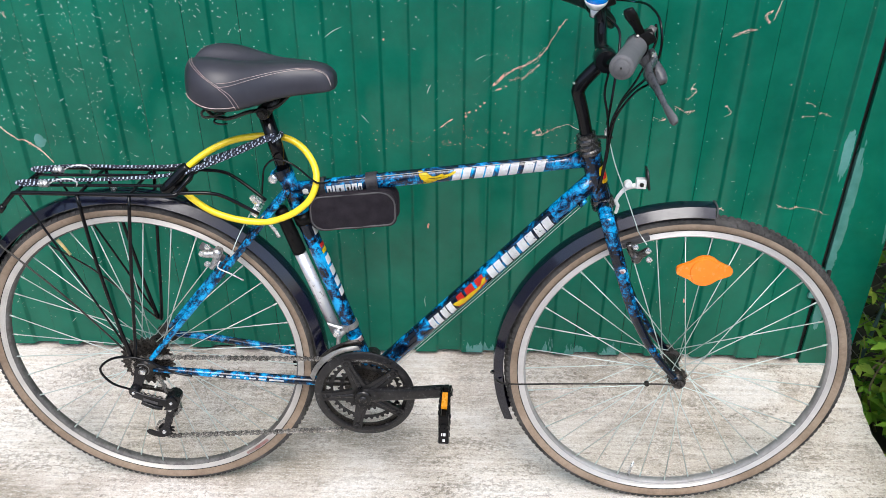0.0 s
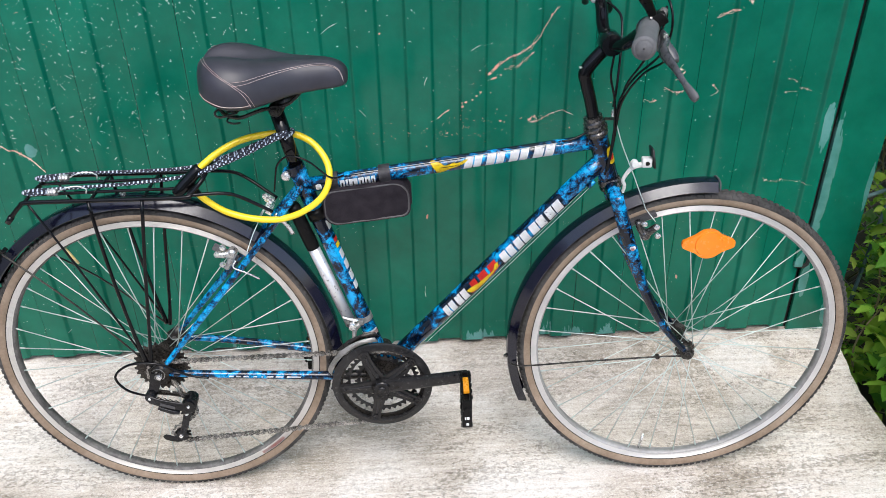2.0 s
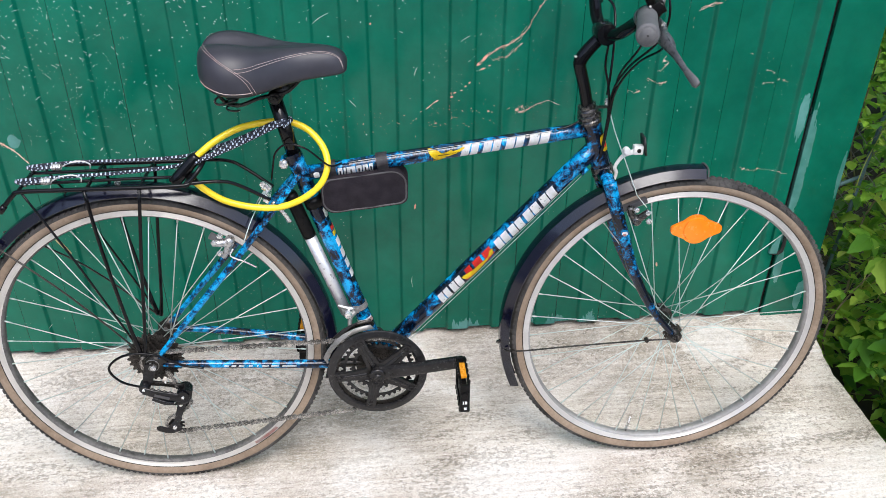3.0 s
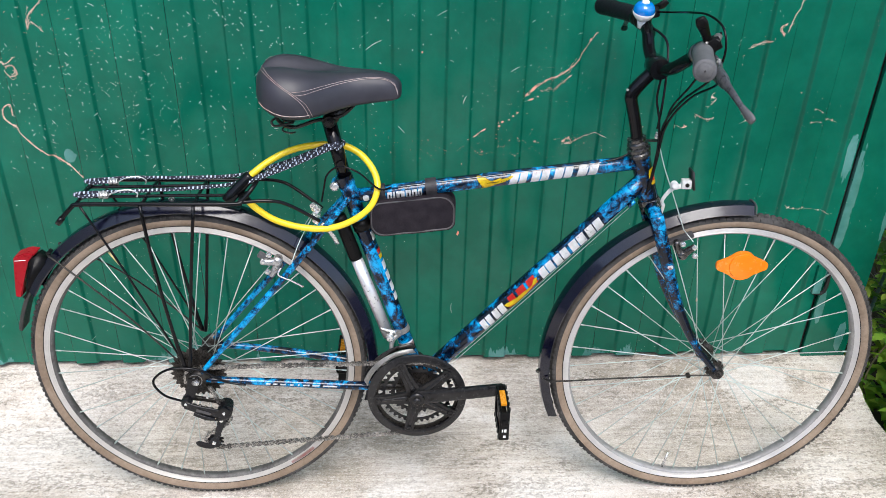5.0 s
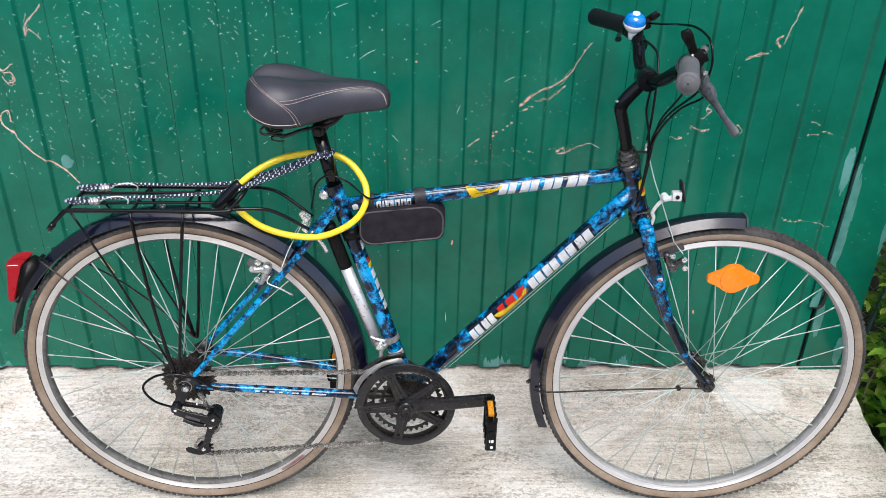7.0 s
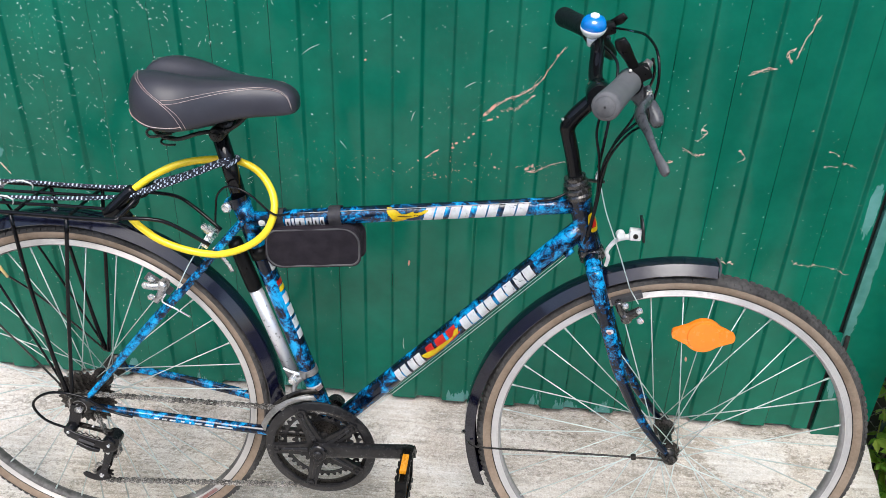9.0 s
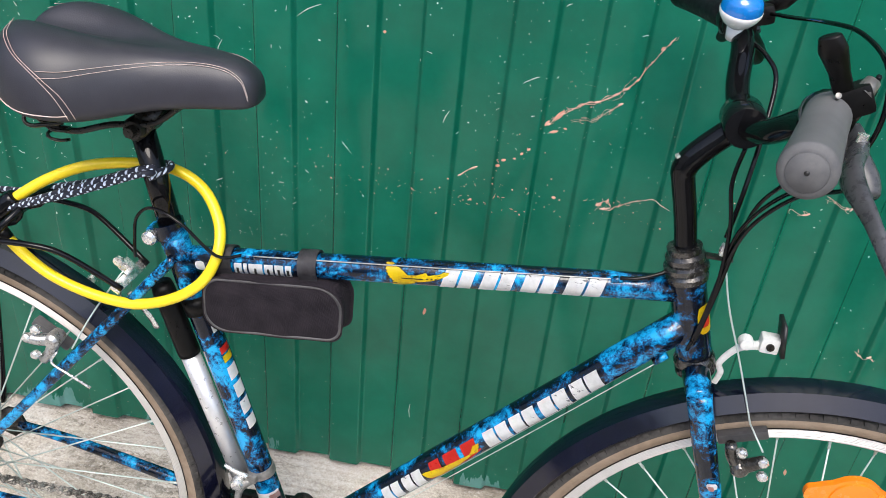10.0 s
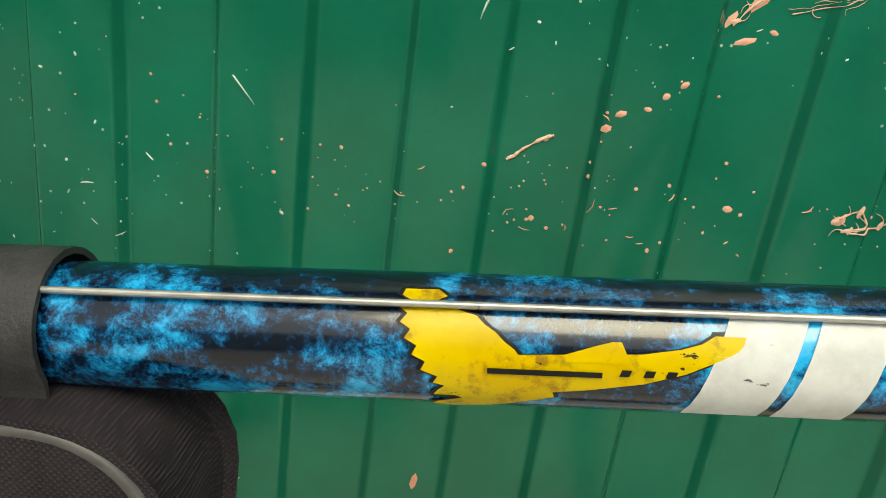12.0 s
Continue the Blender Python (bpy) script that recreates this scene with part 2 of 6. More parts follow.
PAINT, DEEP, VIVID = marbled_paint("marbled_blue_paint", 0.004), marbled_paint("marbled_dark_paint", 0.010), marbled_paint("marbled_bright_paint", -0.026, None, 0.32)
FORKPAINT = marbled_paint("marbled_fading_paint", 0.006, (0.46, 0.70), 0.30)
GREEN, CONCRETE = green_sheet_paint(), concrete()
SKIN, CORD, CLOTH, LEAF = saddle_skin(), cord_weave(), bag_cloth(), leaf_skin()
BLACK = worn("black_lacquer", (0.002, 0.002, 0.0025), (0.006, 0.006, 0.007), 0.07, coat=0.06, relief=0.0, spec=0.22, spread=0.03)
GUARD = worn("blue_black_plastic", (0.002, 0.0022, 0.007), (0.005, 0.006, 0.018), 0.12, 30.0, coat=0.0, relief=0.0, spread=0.05, spec=0.58)
DULL = worn("dusty_black_plastic", (0.002, 0.002, 0.002), (0.008, 0.0075, 0.0075), 0.36, 50.0, spec=0.16)
FLAP = worn("scuffed_black_plastic", (0.003, 0.003, 0.003), (0.045, 0.044, 0.042), 0.45, 90.0, spec=0.3, spread=0.16)
TREAD = worn("tread_rubber", (0.018, 0.017, 0.016), (0.085, 0.080, 0.076), 0.85, 70.0, spec=0.3)
TAN = worn("tan_sidewall", (0.180, 0.130, 0.090), (0.315, 0.243, 0.180), 0.75, 50.0, spec=0.3)
ALLOY = worn("rim_alloy", (0.52, 0.51, 0.50), (0.66, 0.645, 0.63), 0.38, 14.0, 0.45, relief=0.0, spread=0.03)
STEEL = worn("spoke_steel", (0.46, 0.53, 0.50), (0.58, 0.65, 0.62), 0.42, 4.0, 0.35, relief=0.0, spread=0.02)
CHROME = worn("dull_chrome", (0.6, 0.6, 0.59), (0.86, 0.85, 0.83), 0.26, 60.0, 0.75, relief=0.05)
GREASY = worn("greasy_steel", (0.006, 0.0055, 0.005), (0.042, 0.037, 0.031), 0.32, 90.0, 0.5)
CRANK = worn("black_crank", (0.004, 0.004, 0.0045), (0.024, 0.023, 0.023), 0.20, 45.0, spec=0.32)
MECH = worn("black_mech_metal", (0.003, 0.003, 0.0035), (0.016, 0.016, 0.018), 0.20, 60.0, spec=0.35)
RUSTY = worn("rusty_sprocket_steel", (0.006, 0.0055, 0.005), (0.075, 0.066, 0.058), 0.30, 130.0, 0.6)
BED = worn("dull_rim_bed", (0.20, 0.195, 0.19), (0.40, 0.39, 0.38), 0.5, 30.0, 0.3, relief=0.08)
DIRTYBED = worn("dirty_rim_bed", (0.030, 0.028, 0.026), (0.22, 0.21, 0.20), 0.6, 34.0, 0.3, relief=0.1)
CHAIN = worn("chain_steel", (0.025, 0.022, 0.020), (0.42, 0.40, 0.37), 0.26, 120.0, 0.55)
GRIP = worn("grey_grip_rubber", (0.07, 0.07, 0.074), (0.15, 0.148, 0.15), 0.7, 50.0)
GRIPDARK = worn("black_grip_rubber", (0.004, 0.004, 0.006), (0.009, 0.009, 0.012), 0.5, 50.0, spec=0.2)
LEVER = worn("grey_lever", (0.035, 0.035, 0.038), (0.10, 0.10, 0.104), 0.5, 40.0)
YELLOW = worn("yellow_vinyl", (0.80, 0.56, 0.008), (0.88, 0.68, 0.02), 0.4, 30.0, coat=0.2, relief=0.03)


def scuffed_white():
    """White film, dulled, with small dark chips and scratches."""
    m, t, b = material("white_decal", (0.84, 0.84, 0.84), 0.32)
    v = coords(t)
    chips = ramp(t, calc(t, "ADD", calc(t, "MULTIPLY", noise_of(t, v, 42.0, 3.0), 0.45), calc(t, "MULTIPLY", noise_of(t, coords(t, (0.5, 1, 1.4)), 210.0, 4.0, 0.7), 0.55)), [(0.605, 0.0), (0.625, 0.9)])
    soil = ramp(t, noise_of(t, v, 120.0, 5.0, 0.7), [(0.3, (0.72, 0.72, 0.71)), (0.6, (0.86, 0.86, 0.86))])
    t.links.new(mix(t, chips, soil, (0.03, 0.04, 0.06)), b.inputs["Base Color"])
    return m


WHITE = scuffed_white()


def scuffed_yellow():
    """Yellow film, rubbed brown at places, with small pale chips."""
    m, t, b = material("yellow_decal", rough=0.32)
    v = coords(t)
    base = ramp(t, noise_of(t, v, 60.0, 4.0), [(0.35, (0.80, 0.56, 0.006)), (0.65, (0.88, 0.70, 0.015))])
    rub = ramp(t, calc(t, "ADD", calc(t, "MULTIPLY", noise_of(t, v, 75.0, 3.0), 0.6), calc(t, "MULTIPLY", noise_of(t, v, 420.0, 4.0, 0.7), 0.4)), [(0.53, 0.0), (0.63, 0.75)])
    chips = ramp(t, noise_of(t, coords(t, (0.7, 1, 1)), 260.0, 4.0, 0.7), [(0.655, 0.0), (0.675, 1.0)])
    t.links.new(mix(t, chips, mix(t, rub, base, (0.36, 0.17, 0.015)), (0.03, 0.03, 0.025)), b.inputs["Base Color"])
    return m


SUNNY = scuffed_yellow()
RED = worn("red_decal", (0.62, 0.02, 0.015), (0.7, 0.035, 0.02), 0.35, 60.0, relief=0.02)
INK = worn("black_print", (0.008, 0.008, 0.008), (0.02, 0.02, 0.02), 0.4, 60.0, relief=0.0)
ORANGE = worn("orange_reflector", (0.85, 0.19, 0.003), (0.90, 0.23, 0.005), 0.22, 30.0, coat=0.5, relief=0.0)
AMBER = worn("amber_reflector", (0.55, 0.2, 0.01), (0.7, 0.3, 0.015), 0.25, 60.0, coat=0.4)
LENS = worn("red_lens", (0.25, 0.004, 0.010), (0.36, 0.010, 0.018), 0.35, 30.0, coat=0.0, relief=0.0, spec=0.2)
BELLBLUE = worn("blue_enamel", (0.0, 0.11, 0.44), (0.0, 0.19, 0.60), 0.12, 30.0, coat=1.0, relief=0.0)
BELLWHITE = worn("white_enamel", (0.75, 0.76, 0.78), (0.82, 0.83, 0.84), 0.2, 30.0, coat=0.6, relief=0.0)
STRAP = worn("black_webbing", (0.014, 0.013, 0.015), (0.044, 0.042, 0.047), 0.5, 260.0, spec=0.3, relief=0.4)
PUMP = worn("brushed_pump_tube", (0.62, 0.62, 0.63), (0.76, 0.76, 0.77), 0.35, 40.0, 0.6, relief=0.03)
PIPING = worn("grey_piping", (0.035, 0.034, 0.036), (0.085, 0.082, 0.084), 0.55, 60.0)
STITCH = worn("pale_stitching", (0.42, 0.27, 0.24), (0.62, 0.54, 0.50), 0.7, 40.0)
DROP = worn("salmon_splash", (0.46, 0.20, 0.14), (0.66, 0.38, 0.29), 0.7, 60.0)
ROOT = worn("dry_rootlet", (0.50, 0.28, 0.21), (0.78, 0.60, 0.50), 0.85, 60.0)
PALE = worn("pale_fleck", (0.34, 0.46, 0.40), (0.62, 0.70, 0.64), 0.8, 60.0)
CREAM = worn("aged_cream_plastic", (0.56, 0.40, 0.14), (0.74, 0.64, 0.38), 0.5, 70.0)
SOIL = worn("dark_soil", (0.012, 0.010, 0.007), (0.05, 0.04, 0.028), 0.95, 20.0, relief=0.5)
TWIG = worn("dry_twig", (0.10, 0.075, 0.045), (0.28, 0.24, 0.12), 0.8, 50.0)
WIRE = worn("rusty_wire", (0.12, 0.115, 0.105), (0.28, 0.27, 0.25), 0.6, 90.0, 0.5)
PIPE = worn("blue_grey_pipe_paint", (0.05, 0.10, 0.12), (0.12, 0.20, 0.21), 0.5, 40.0)
DARK = worn("gap_shade_and_bolt", (0.004, 0.005, 0.005), (0.012, 0.014, 0.013), 0.8, 40.0)
CAGE = worn("grey_cage_steel", (0.14, 0.135, 0.125), (0.38, 0.37, 0.35), 0.45, 80.0, 0.5)
BARE = worn("dull_inner_wire", (0.26, 0.255, 0.245), (0.48, 0.47, 0.455), 0.36, 80.0, 0.6, relief=0.0)
BRAKE = worn("brake_alloy", (0.20, 0.195, 0.19), (0.62, 0.61, 0.60), 0.3, 50.0, 0.75, relief=0.03)
HEADSET = worn("headset_steel", (0.03, 0.028, 0.026), (0.16, 0.155, 0.15), 0.24, 70.0, 0.8, relief=0.03)
DIRTYRIM = worn("dusty_rim_alloy", (0.46, 0.44, 0.41), (0.62, 0.60, 0.565), 0.42, 9.0, 0.3, relief=0.0, spread=0.04)
FADEDRED = worn("faded_red_sticker", (0.42, 0.10, 0.08), (0.40, 0.36, 0.34), 0.5, 110.0, relief=0.0)
BRACKET = worn("aged_white_paint", (0.56, 0.56, 0.54), (0.76, 0.76, 0.74), 0.35, 60.0, relief=0.03)
LEVERDARK = worn("dark_grey_lever", (0.028, 0.030, 0.034), (0.095, 0.098, 0.108), 0.3, 40.0, spec=0.3)
FELT = worn("roofing_felt", (0.035, 0.034, 0.033), (0.08, 0.078, 0.075), 0.9, 12.0, relief=0.3)
BOUNCE = worn("pale_bounce_wall", (0.52, 0.50, 0.46), (0.68, 0.66, 0.62), 0.9, 10.0, relief=0.3)
STALK = worn("yellow_green_stalk", (0.30, 0.34, 0.06), (0.45, 0.48, 0.12), 0.7, 40.0)


# ---- building helpers ----
ORIGIN = {}


def smooth(bm, angle=35.0):
    for f in bm.faces:
        f.smooth = True
    for e in bm.edges:
        e.smooth = len(e.link_faces) == 2 and e.calc_face_angle(0) < radians(angle)


def part(name, bm, mat, parent=None, label="", soften=True):
    """Links a bmesh as one mesh object; under a parent it is built in the parent's own place."""
    if soften:
        smooth(bm)
    if parent is not None and parent.name in ORIGIN:
        bmesh.ops.translate(bm, verts=bm.verts, vec=-ORIGIN[parent.name])
    me = bpy.data.meshes.new(name)
    bm.to_mesh(me)
    bm.free()
    me.materials.append(mat)
    ob = new(name, me)
    if parent is not None:
        ob.parent = parent
        if parent.name in ORIGIN:
            ORIGIN[ob.name] = ORIGIN[parent.name]
    return tagged(ob, label) if label else ob


def thing(name, at, label, category, base=None, group=""):
    """An Empty at a thing's base, whose parts are built in the coordinates of base."""
    ob = new(name)
    ob.empty_display_size = 0.05
    ob.matrix_basis = (base if base is not None else Matrix()) @ Matrix.Translation(at)
    ORIGIN[ob.name] = Vector(at)
    return tagged(ob, label, category, group)


def curve_points(pts, steps=6):
    """A smooth line through the points."""
    p = [Vector(q) for q in pts]
    if len(p) < 3 or steps < 2:
        return p
    out = []
    for i in range(len(p) - 1):
        a, b, c, d = p[max(i - 1, 0)], p[i], p[i + 1], p[min(i + 2, len(p) - 1)]
        for k in range(steps):
            s = k / steps
            out.append(0.5 * (2 * b + (c - a) * s + (2 * a - 5 * b + 4 * c - d) * s * s + (3 * b - a - 3 * c + d) * s ** 3))
    return out + [p[-1]]


def tube(pts, radius, sides=10, steps=6, bm=None, closed=False, caps=True, flat=1.0):
    """A round bar along a smooth line; radius: one number or one for each given point."""
    bm = bm or bmesh.new()
    line = curve_points(pts + [pts[0]] if closed else pts, steps)
    if closed:
        line = line[:-1]
    n = len(line)
    if isinstance(radius, (int, float)):
        rs = [radius] * n
    else:
        rs = [float(np.interp(i / (n - 1) * (len(radius) - 1), range(len(radius)), radius)) for i in range(n)]
    normal, rings = None, []
    for i, q in enumerate(line):
        t = (line[(i + 1) % n] - line[i - 1]) if closed else (line[min(i + 1, n - 1)] - line[max(i - 1, 0)])
        t.normalize()
        if normal is None:
            normal = t.cross(Vector((0.13, 0.9, 0.31))).normalized()
        normal = (normal - t * normal.dot(t)).normalized()
        other = t.cross(normal)
        rings.append([bm.verts.new(q + (normal * math.cos(a) + other * math.sin(a) * flat) * rs[i]) for a in (2 * math.pi * k / sides for k in range(sides))])
    for a, b in zip(rings, rings[1:] + ([rings[0]] if closed else [])):
        for k in range(sides):
            bm.faces.new((a[k], a[(k + 1) % sides], b[(k + 1) % sides], b[k]))
    if caps and not closed:
        bm.faces.new(rings[0][::-1])
        bm.faces.new(rings[-1])
    return bm


def box(center, size, bm=None, turn=None, bevel=0.0):
    bm = bm or bmesh.new()
    m = Matrix.Translation(center) @ (turn.to_4x4() if turn is not None else Matrix()) @ Matrix.Diagonal((*size, 1))
    made = bmesh.ops.create_cube(bm, size=1.0, matrix=m)["verts"]
    if bevel:
        edges = {e for v in made for e in v.link_edges}
        bmesh.ops.bevel(bm, geom=list(edges), offset=bevel, segments=2, affect="EDGES", profile=0.6)
    return bm


def lathe(profile, center, axis, steps=48, bm=None, arc=None, closed=False):
    """Turns a profile of (radius, along) about an axis; arc: from and to in degrees."""
    bm = bm or bmesh.new()
    axis = Vector(axis).normalized()
    x = axis.orthogonal().normalized() if abs(axis.y) < 0.9 else Vector((1, 0, 0))
    y = axis.cross(x)
    if abs(axis.y) > 0.9:
        y = Vector((0, 0, 1))
    full = arc is None
    a0, a1 = (0, 360) if full else arc
    n = steps if full else steps + 1
    rings = []
    for i in range(n):
        a = radians(a0 + (a1 - a0) * i / steps)
        d = x * math.cos(a) + y * math.sin(a)
        rings.append([bm.verts.new(Vector(center) + d * r + axis * s) for r, s in profile])
    m = len(profile)
    for i in range(n if full else n - 1):
        a, b = rings[i], rings[(i + 1) % n]
        for k in range(m if closed else m - 1):
            try:
                bm.faces.new((a[k], a[(k + 1) % m], b[(k + 1) % m], b[k]))
            except ValueError:
                pass
    if not full and closed:
        bm.faces.new(rings[0][::-1])
        bm.faces.new(rings[-1])
    bmesh.ops.remove_doubles(bm, verts=bm.verts, dist=1e-6)
    bmesh.ops.recalc_face_normals(bm, faces=bm.faces)
    return bm


def slab(pts, up, heights, depths, bm=None, sides=16, steps=4):
    """A bar of rounded rectangular section along a smooth line; up: the way of its height."""
    bm = bm or bmesh.new()
    line = curve_points(pts, steps)
    n, rings = len(line), []
    for i, q in enumerate(line):
        t = (line[min(i + 1, n - 1)] - line[max(i - 1, 0)]).normalized()
        high = (up - t * up.dot(t)).normalized()
        deep = t.cross(high)
        f = i / (n - 1) * (len(heights) - 1)
        h, w = float(np.interp(f, range(len(heights)), heights)), float(np.interp(f, range(len(depths)), depths))
        ring = []
        for k in range(sides):
            a = 2 * math.pi * (k + 0.5) / sides
            c, s = math.cos(a), math.sin(a)
            ring.append(bm.verts.new(q + high * h * math.copysign(abs(c) ** 0.45, c) + deep * w * math.copysign(abs(s) ** 0.45, s)))
        rings.append(ring)
    for a, b in zip(rings, rings[1:]):
        for k in range(sides):
            bm.faces.new((a[k], a[(k + 1) % sides], b[(k + 1) % sides], b[k]))
    bm.faces.new(rings[0][::-1])
    bm.faces.new(rings[-1])
    bmesh.ops.recalc_face_normals(bm, faces=bm.faces)
    return bm


def plate(outline, thick, bm=None):
    """A flat plate: an outline of 3D points in one plane, thickened along its normal."""
    bm = bm or bmesh.new()
    pts = [Vector(p) for p in outline]
    n = sum(((pts[i] - pts[0]).cross(pts[i + 1] - pts[0]) for i in range(1, len(pts) - 1)), Vector()).normalized() * thick / 2
    low, top = [bm.verts.new(p - n) for p in pts], [bm.verts.new(p + n) for p in pts]
    bm.faces.new(low[::-1])
    bm.faces.new(top)
    k = len(pts)
    for i in range(k):
        bm.faces.new((low[i], low[(i + 1) % k], top[(i + 1) % k], top[i]))
    return bm


# ---- the place: concrete apron, sheet-metal garage, soil and horizon ----
WALL_Y, CORNER_X, PITCH, FRONT, SLOPE, RIB = 0.388, 1.628, 0.1175, 0.0515, 0.0055, 0.0100


def ground_sheet():
    bm = bmesh.new()
    bmesh.ops.create_grid(bm, x_segments=60, y_segments=60, size=60.0)
    for v in bm.verts:
        v.co.z = -0.15 + 0.02 * noise.noise(v.co * 0.6)
    return tagged(part("ground", bm, SOIL), "dark bare soil beside the concrete apron", "ground", kind="structure")


def apron():
    """The slab with a worn edge, and the mortar that rises against the sheet metal."""
    bm = bmesh.new()
    xs = list(np.linspace(-3.2, CORNER_X, 150))
    ys = list(np.linspace(-4.55, 0.0, 40)) + list(np.linspace(0.03, WALL_Y + 0.09, 22))
    rows = []
    for y in ys:
        row = []
        for i, x in enumerate(xs):
            rise = max(0.0, min(1.0, (y - 0.19) / 0.19))
            z = 0.046 * rise * rise * (3 - 2 * rise) + 0.004 * noise.noise(Vector((x * 6, y * 6, 0))) * (rise if y > 0.1 else 0.3)
            z -= 0.0006
            out = 0.006 * noise.noise(Vector((y * 9, 3, 0))) + 0.004 * noise.noise(Vector((y * 31, 7, 0))) if i == len(xs) - 1 else 0
            row.append(bm.verts.new((x + out, y, min(z, 0.0) if y < 0.1 else z)))
        rows.append(row)
    for a, b in zip(rows, rows[1:]):
        for i in range(len(xs) - 1):
            bm.faces.new((a[i], a[i + 1], b[i + 1], b[i]))
    edge = [e for e in bm.edges if e.is_boundary]
    made = bmesh.ops.extrude_edge_only(bm, edges=edge)["geom"]
    for v in made:
        if isinstance(v, bmesh.types.BMVert):
            v.co.z = -0.2
            v.co.x += 0.015 if v.co.x > 1.5 else 0
    bmesh.ops.recalc_face_normals(bm, faces=bm.faces)
    return tagged(part("pavement", bm, CONCRETE), "weathered pale concrete apron in front of the green garage", "concrete slab", kind="structure")


def dent(x, z):
    """Shallow waves and dents of the thin sheet."""
    return 0.0016 * noise.noise(Vector((x * 5, z * 3, 1))) + 0.0022 * noise.noise(Vector((x * 2.1, z * 1.4, 8))) + 0.0005 * noise.noise(Vector((x * 17, z * 6, 4)))


def skin_y(x, z, phase=0.051):
    """Where the outer skin of the ribbed door lies."""
    r = (x - phase) % PITCH
    step = min(1.0, min(r - FRONT, PITCH - r) / SLOPE) if r > FRONT else 0.0
    return WALL_Y - RIB / 2 + RIB * step + dent(x, z)


def profiled_sheet(x0, x1, z0, z1, phase):
    """Trapezoid-ribbed sheet metal with its own thickness."""
    line = []
    k = math.floor((x0 - phase) / PITCH) - 1
    while phase + k * PITCH < x1 + PITCH:
        b = phase + k * PITCH
        line += [(b - SLOPE, RIB / 2), (b, -RIB / 2), (b + FRONT, -RIB / 2), (b + FRONT + SLOPE, RIB / 2)]
        k += 1
    line = [p for p in line if x0 < p[0] < x1]
    line = [(x0, line[0][1])] + line + [(x1, line[-1][1])]
    # round the bends a little
    fine = [line[0]]
    for a, p, b in zip(line, line[1:], line[2:]):
        da, db = (Vector((q[0] - p[0], q[1] - p[1])) for q in (a, b))
        da, db = da.normalized() * min(0.0022, da.length * 0.42), db.normalized() * min(0.0022, db.length * 0.42)
        for s in (0.0, 0.33, 0.67, 1.0):
            q = Vector(p) + da * (1 - s) ** 2 + db * s * s
            fine.append((q.x, q.y))
    fine.append(line[-1])
    bm = bmesh.new()
    zs = list(np.linspace(z0, z1, 60))
    grid = []
    for j, z in enumerate(zs):
        row = []
        for x, d in fine:
            ragged = 0.002 * noise.noise(Vector((x * 14, 0, 0))) if j == 0 else 0
            row.append(bm.verts.new((x, WALL_Y + d + dent(x, z), z + ragged)))
        grid.append(row)
    for a, b in zip(grid, grid[1:]):
        for i in range(len(fine) - 1):
            bm.faces.new((a[i], a[i + 1], b[i + 1], b[i]))
    ext = bmesh.ops.extrude_face_region(bm, geom=bm.faces[:])["geom"]
    for v in ext:
        if isinstance(v, bmesh.types.BMVert):
            v.co.y += 0.004
    bmesh.ops.recalc_face_normals(bm, faces=bm.faces)
    return bm


def garage():
    door = tagged(part("door_1", profiled_sheet(-2.6, 1.493, 0.061, 2.05, 0.051), GREEN),
                  "dark green ribbed sheet-metal garage door, scratched and splashed", "garage door", kind="structure")
    side = box(((1.507 + CORNER_X) / 2, WALL_Y + 0.006, 1.08), (CORNER_X - 1.507, 0.014, 2.1), bevel=0.003)
    tagged(part("wall_front", side, GREEN), "narrow green sheet-metal jamb beside the garage door", "wall", kind="structure")
    # near-black strip set behind the gap, its colour stands in for shade
    gap = box((1.5, WALL_Y + 0.022, 1.08), (0.03, 0.012, 2.1))
    tagged(part("gap_shade", gap, DARK), "near-black strip in place of the shade between garage door and jamb", "door frame", kind="structure")
    tagged(part("wall_side", box((CORNER_X - 0.012, WALL_Y + 1.765, 1.0), (0.024, 3.5, 2.3)), GREEN), "green sheet-metal side wall of the garage", "wall", kind="structure")
    tagged(part("wall_left", box((-2.7, WALL_Y + 1.765, 1.0), (0.16, 3.5, 2.3)), GREEN), "green sheet-metal side wall of the garage", "wall", kind="structure")
    tagged(part("wall_back", box((-0.55, WALL_Y + 3.53, 1.0), (4.4, 0.03, 2.3)), GREEN), "green sheet-metal back wall of the garage", "wall", kind="structure")
    tagged(part("roof", box((-0.55, WALL_Y + 1.72, 2.19), (4.5, 3.75, 0.06), bevel=0.01), FELT), "flat dark roof of the garage", "roof", kind="structure")
    hinge = thing("door_latch", (1.5, WALL_Y, 0.29), "small green-painted steel latch on the garage door", "latch")
    bm = box((1.489, WALL_Y - 0.010, 0.30), (0.022, 0.012, 0.085), bevel=0.003)
    part("plate", bm, GREEN, hinge)
    part("bolt", tube([(1.513, WALL_Y - 0.010, 0.335), (1.513, WALL_Y - 0.010, 0.262), (1.486, WALL_Y - 0.010, 0.258)], 0.005, 8, 3), DARK, hinge, "dark steel bolt")
    return door


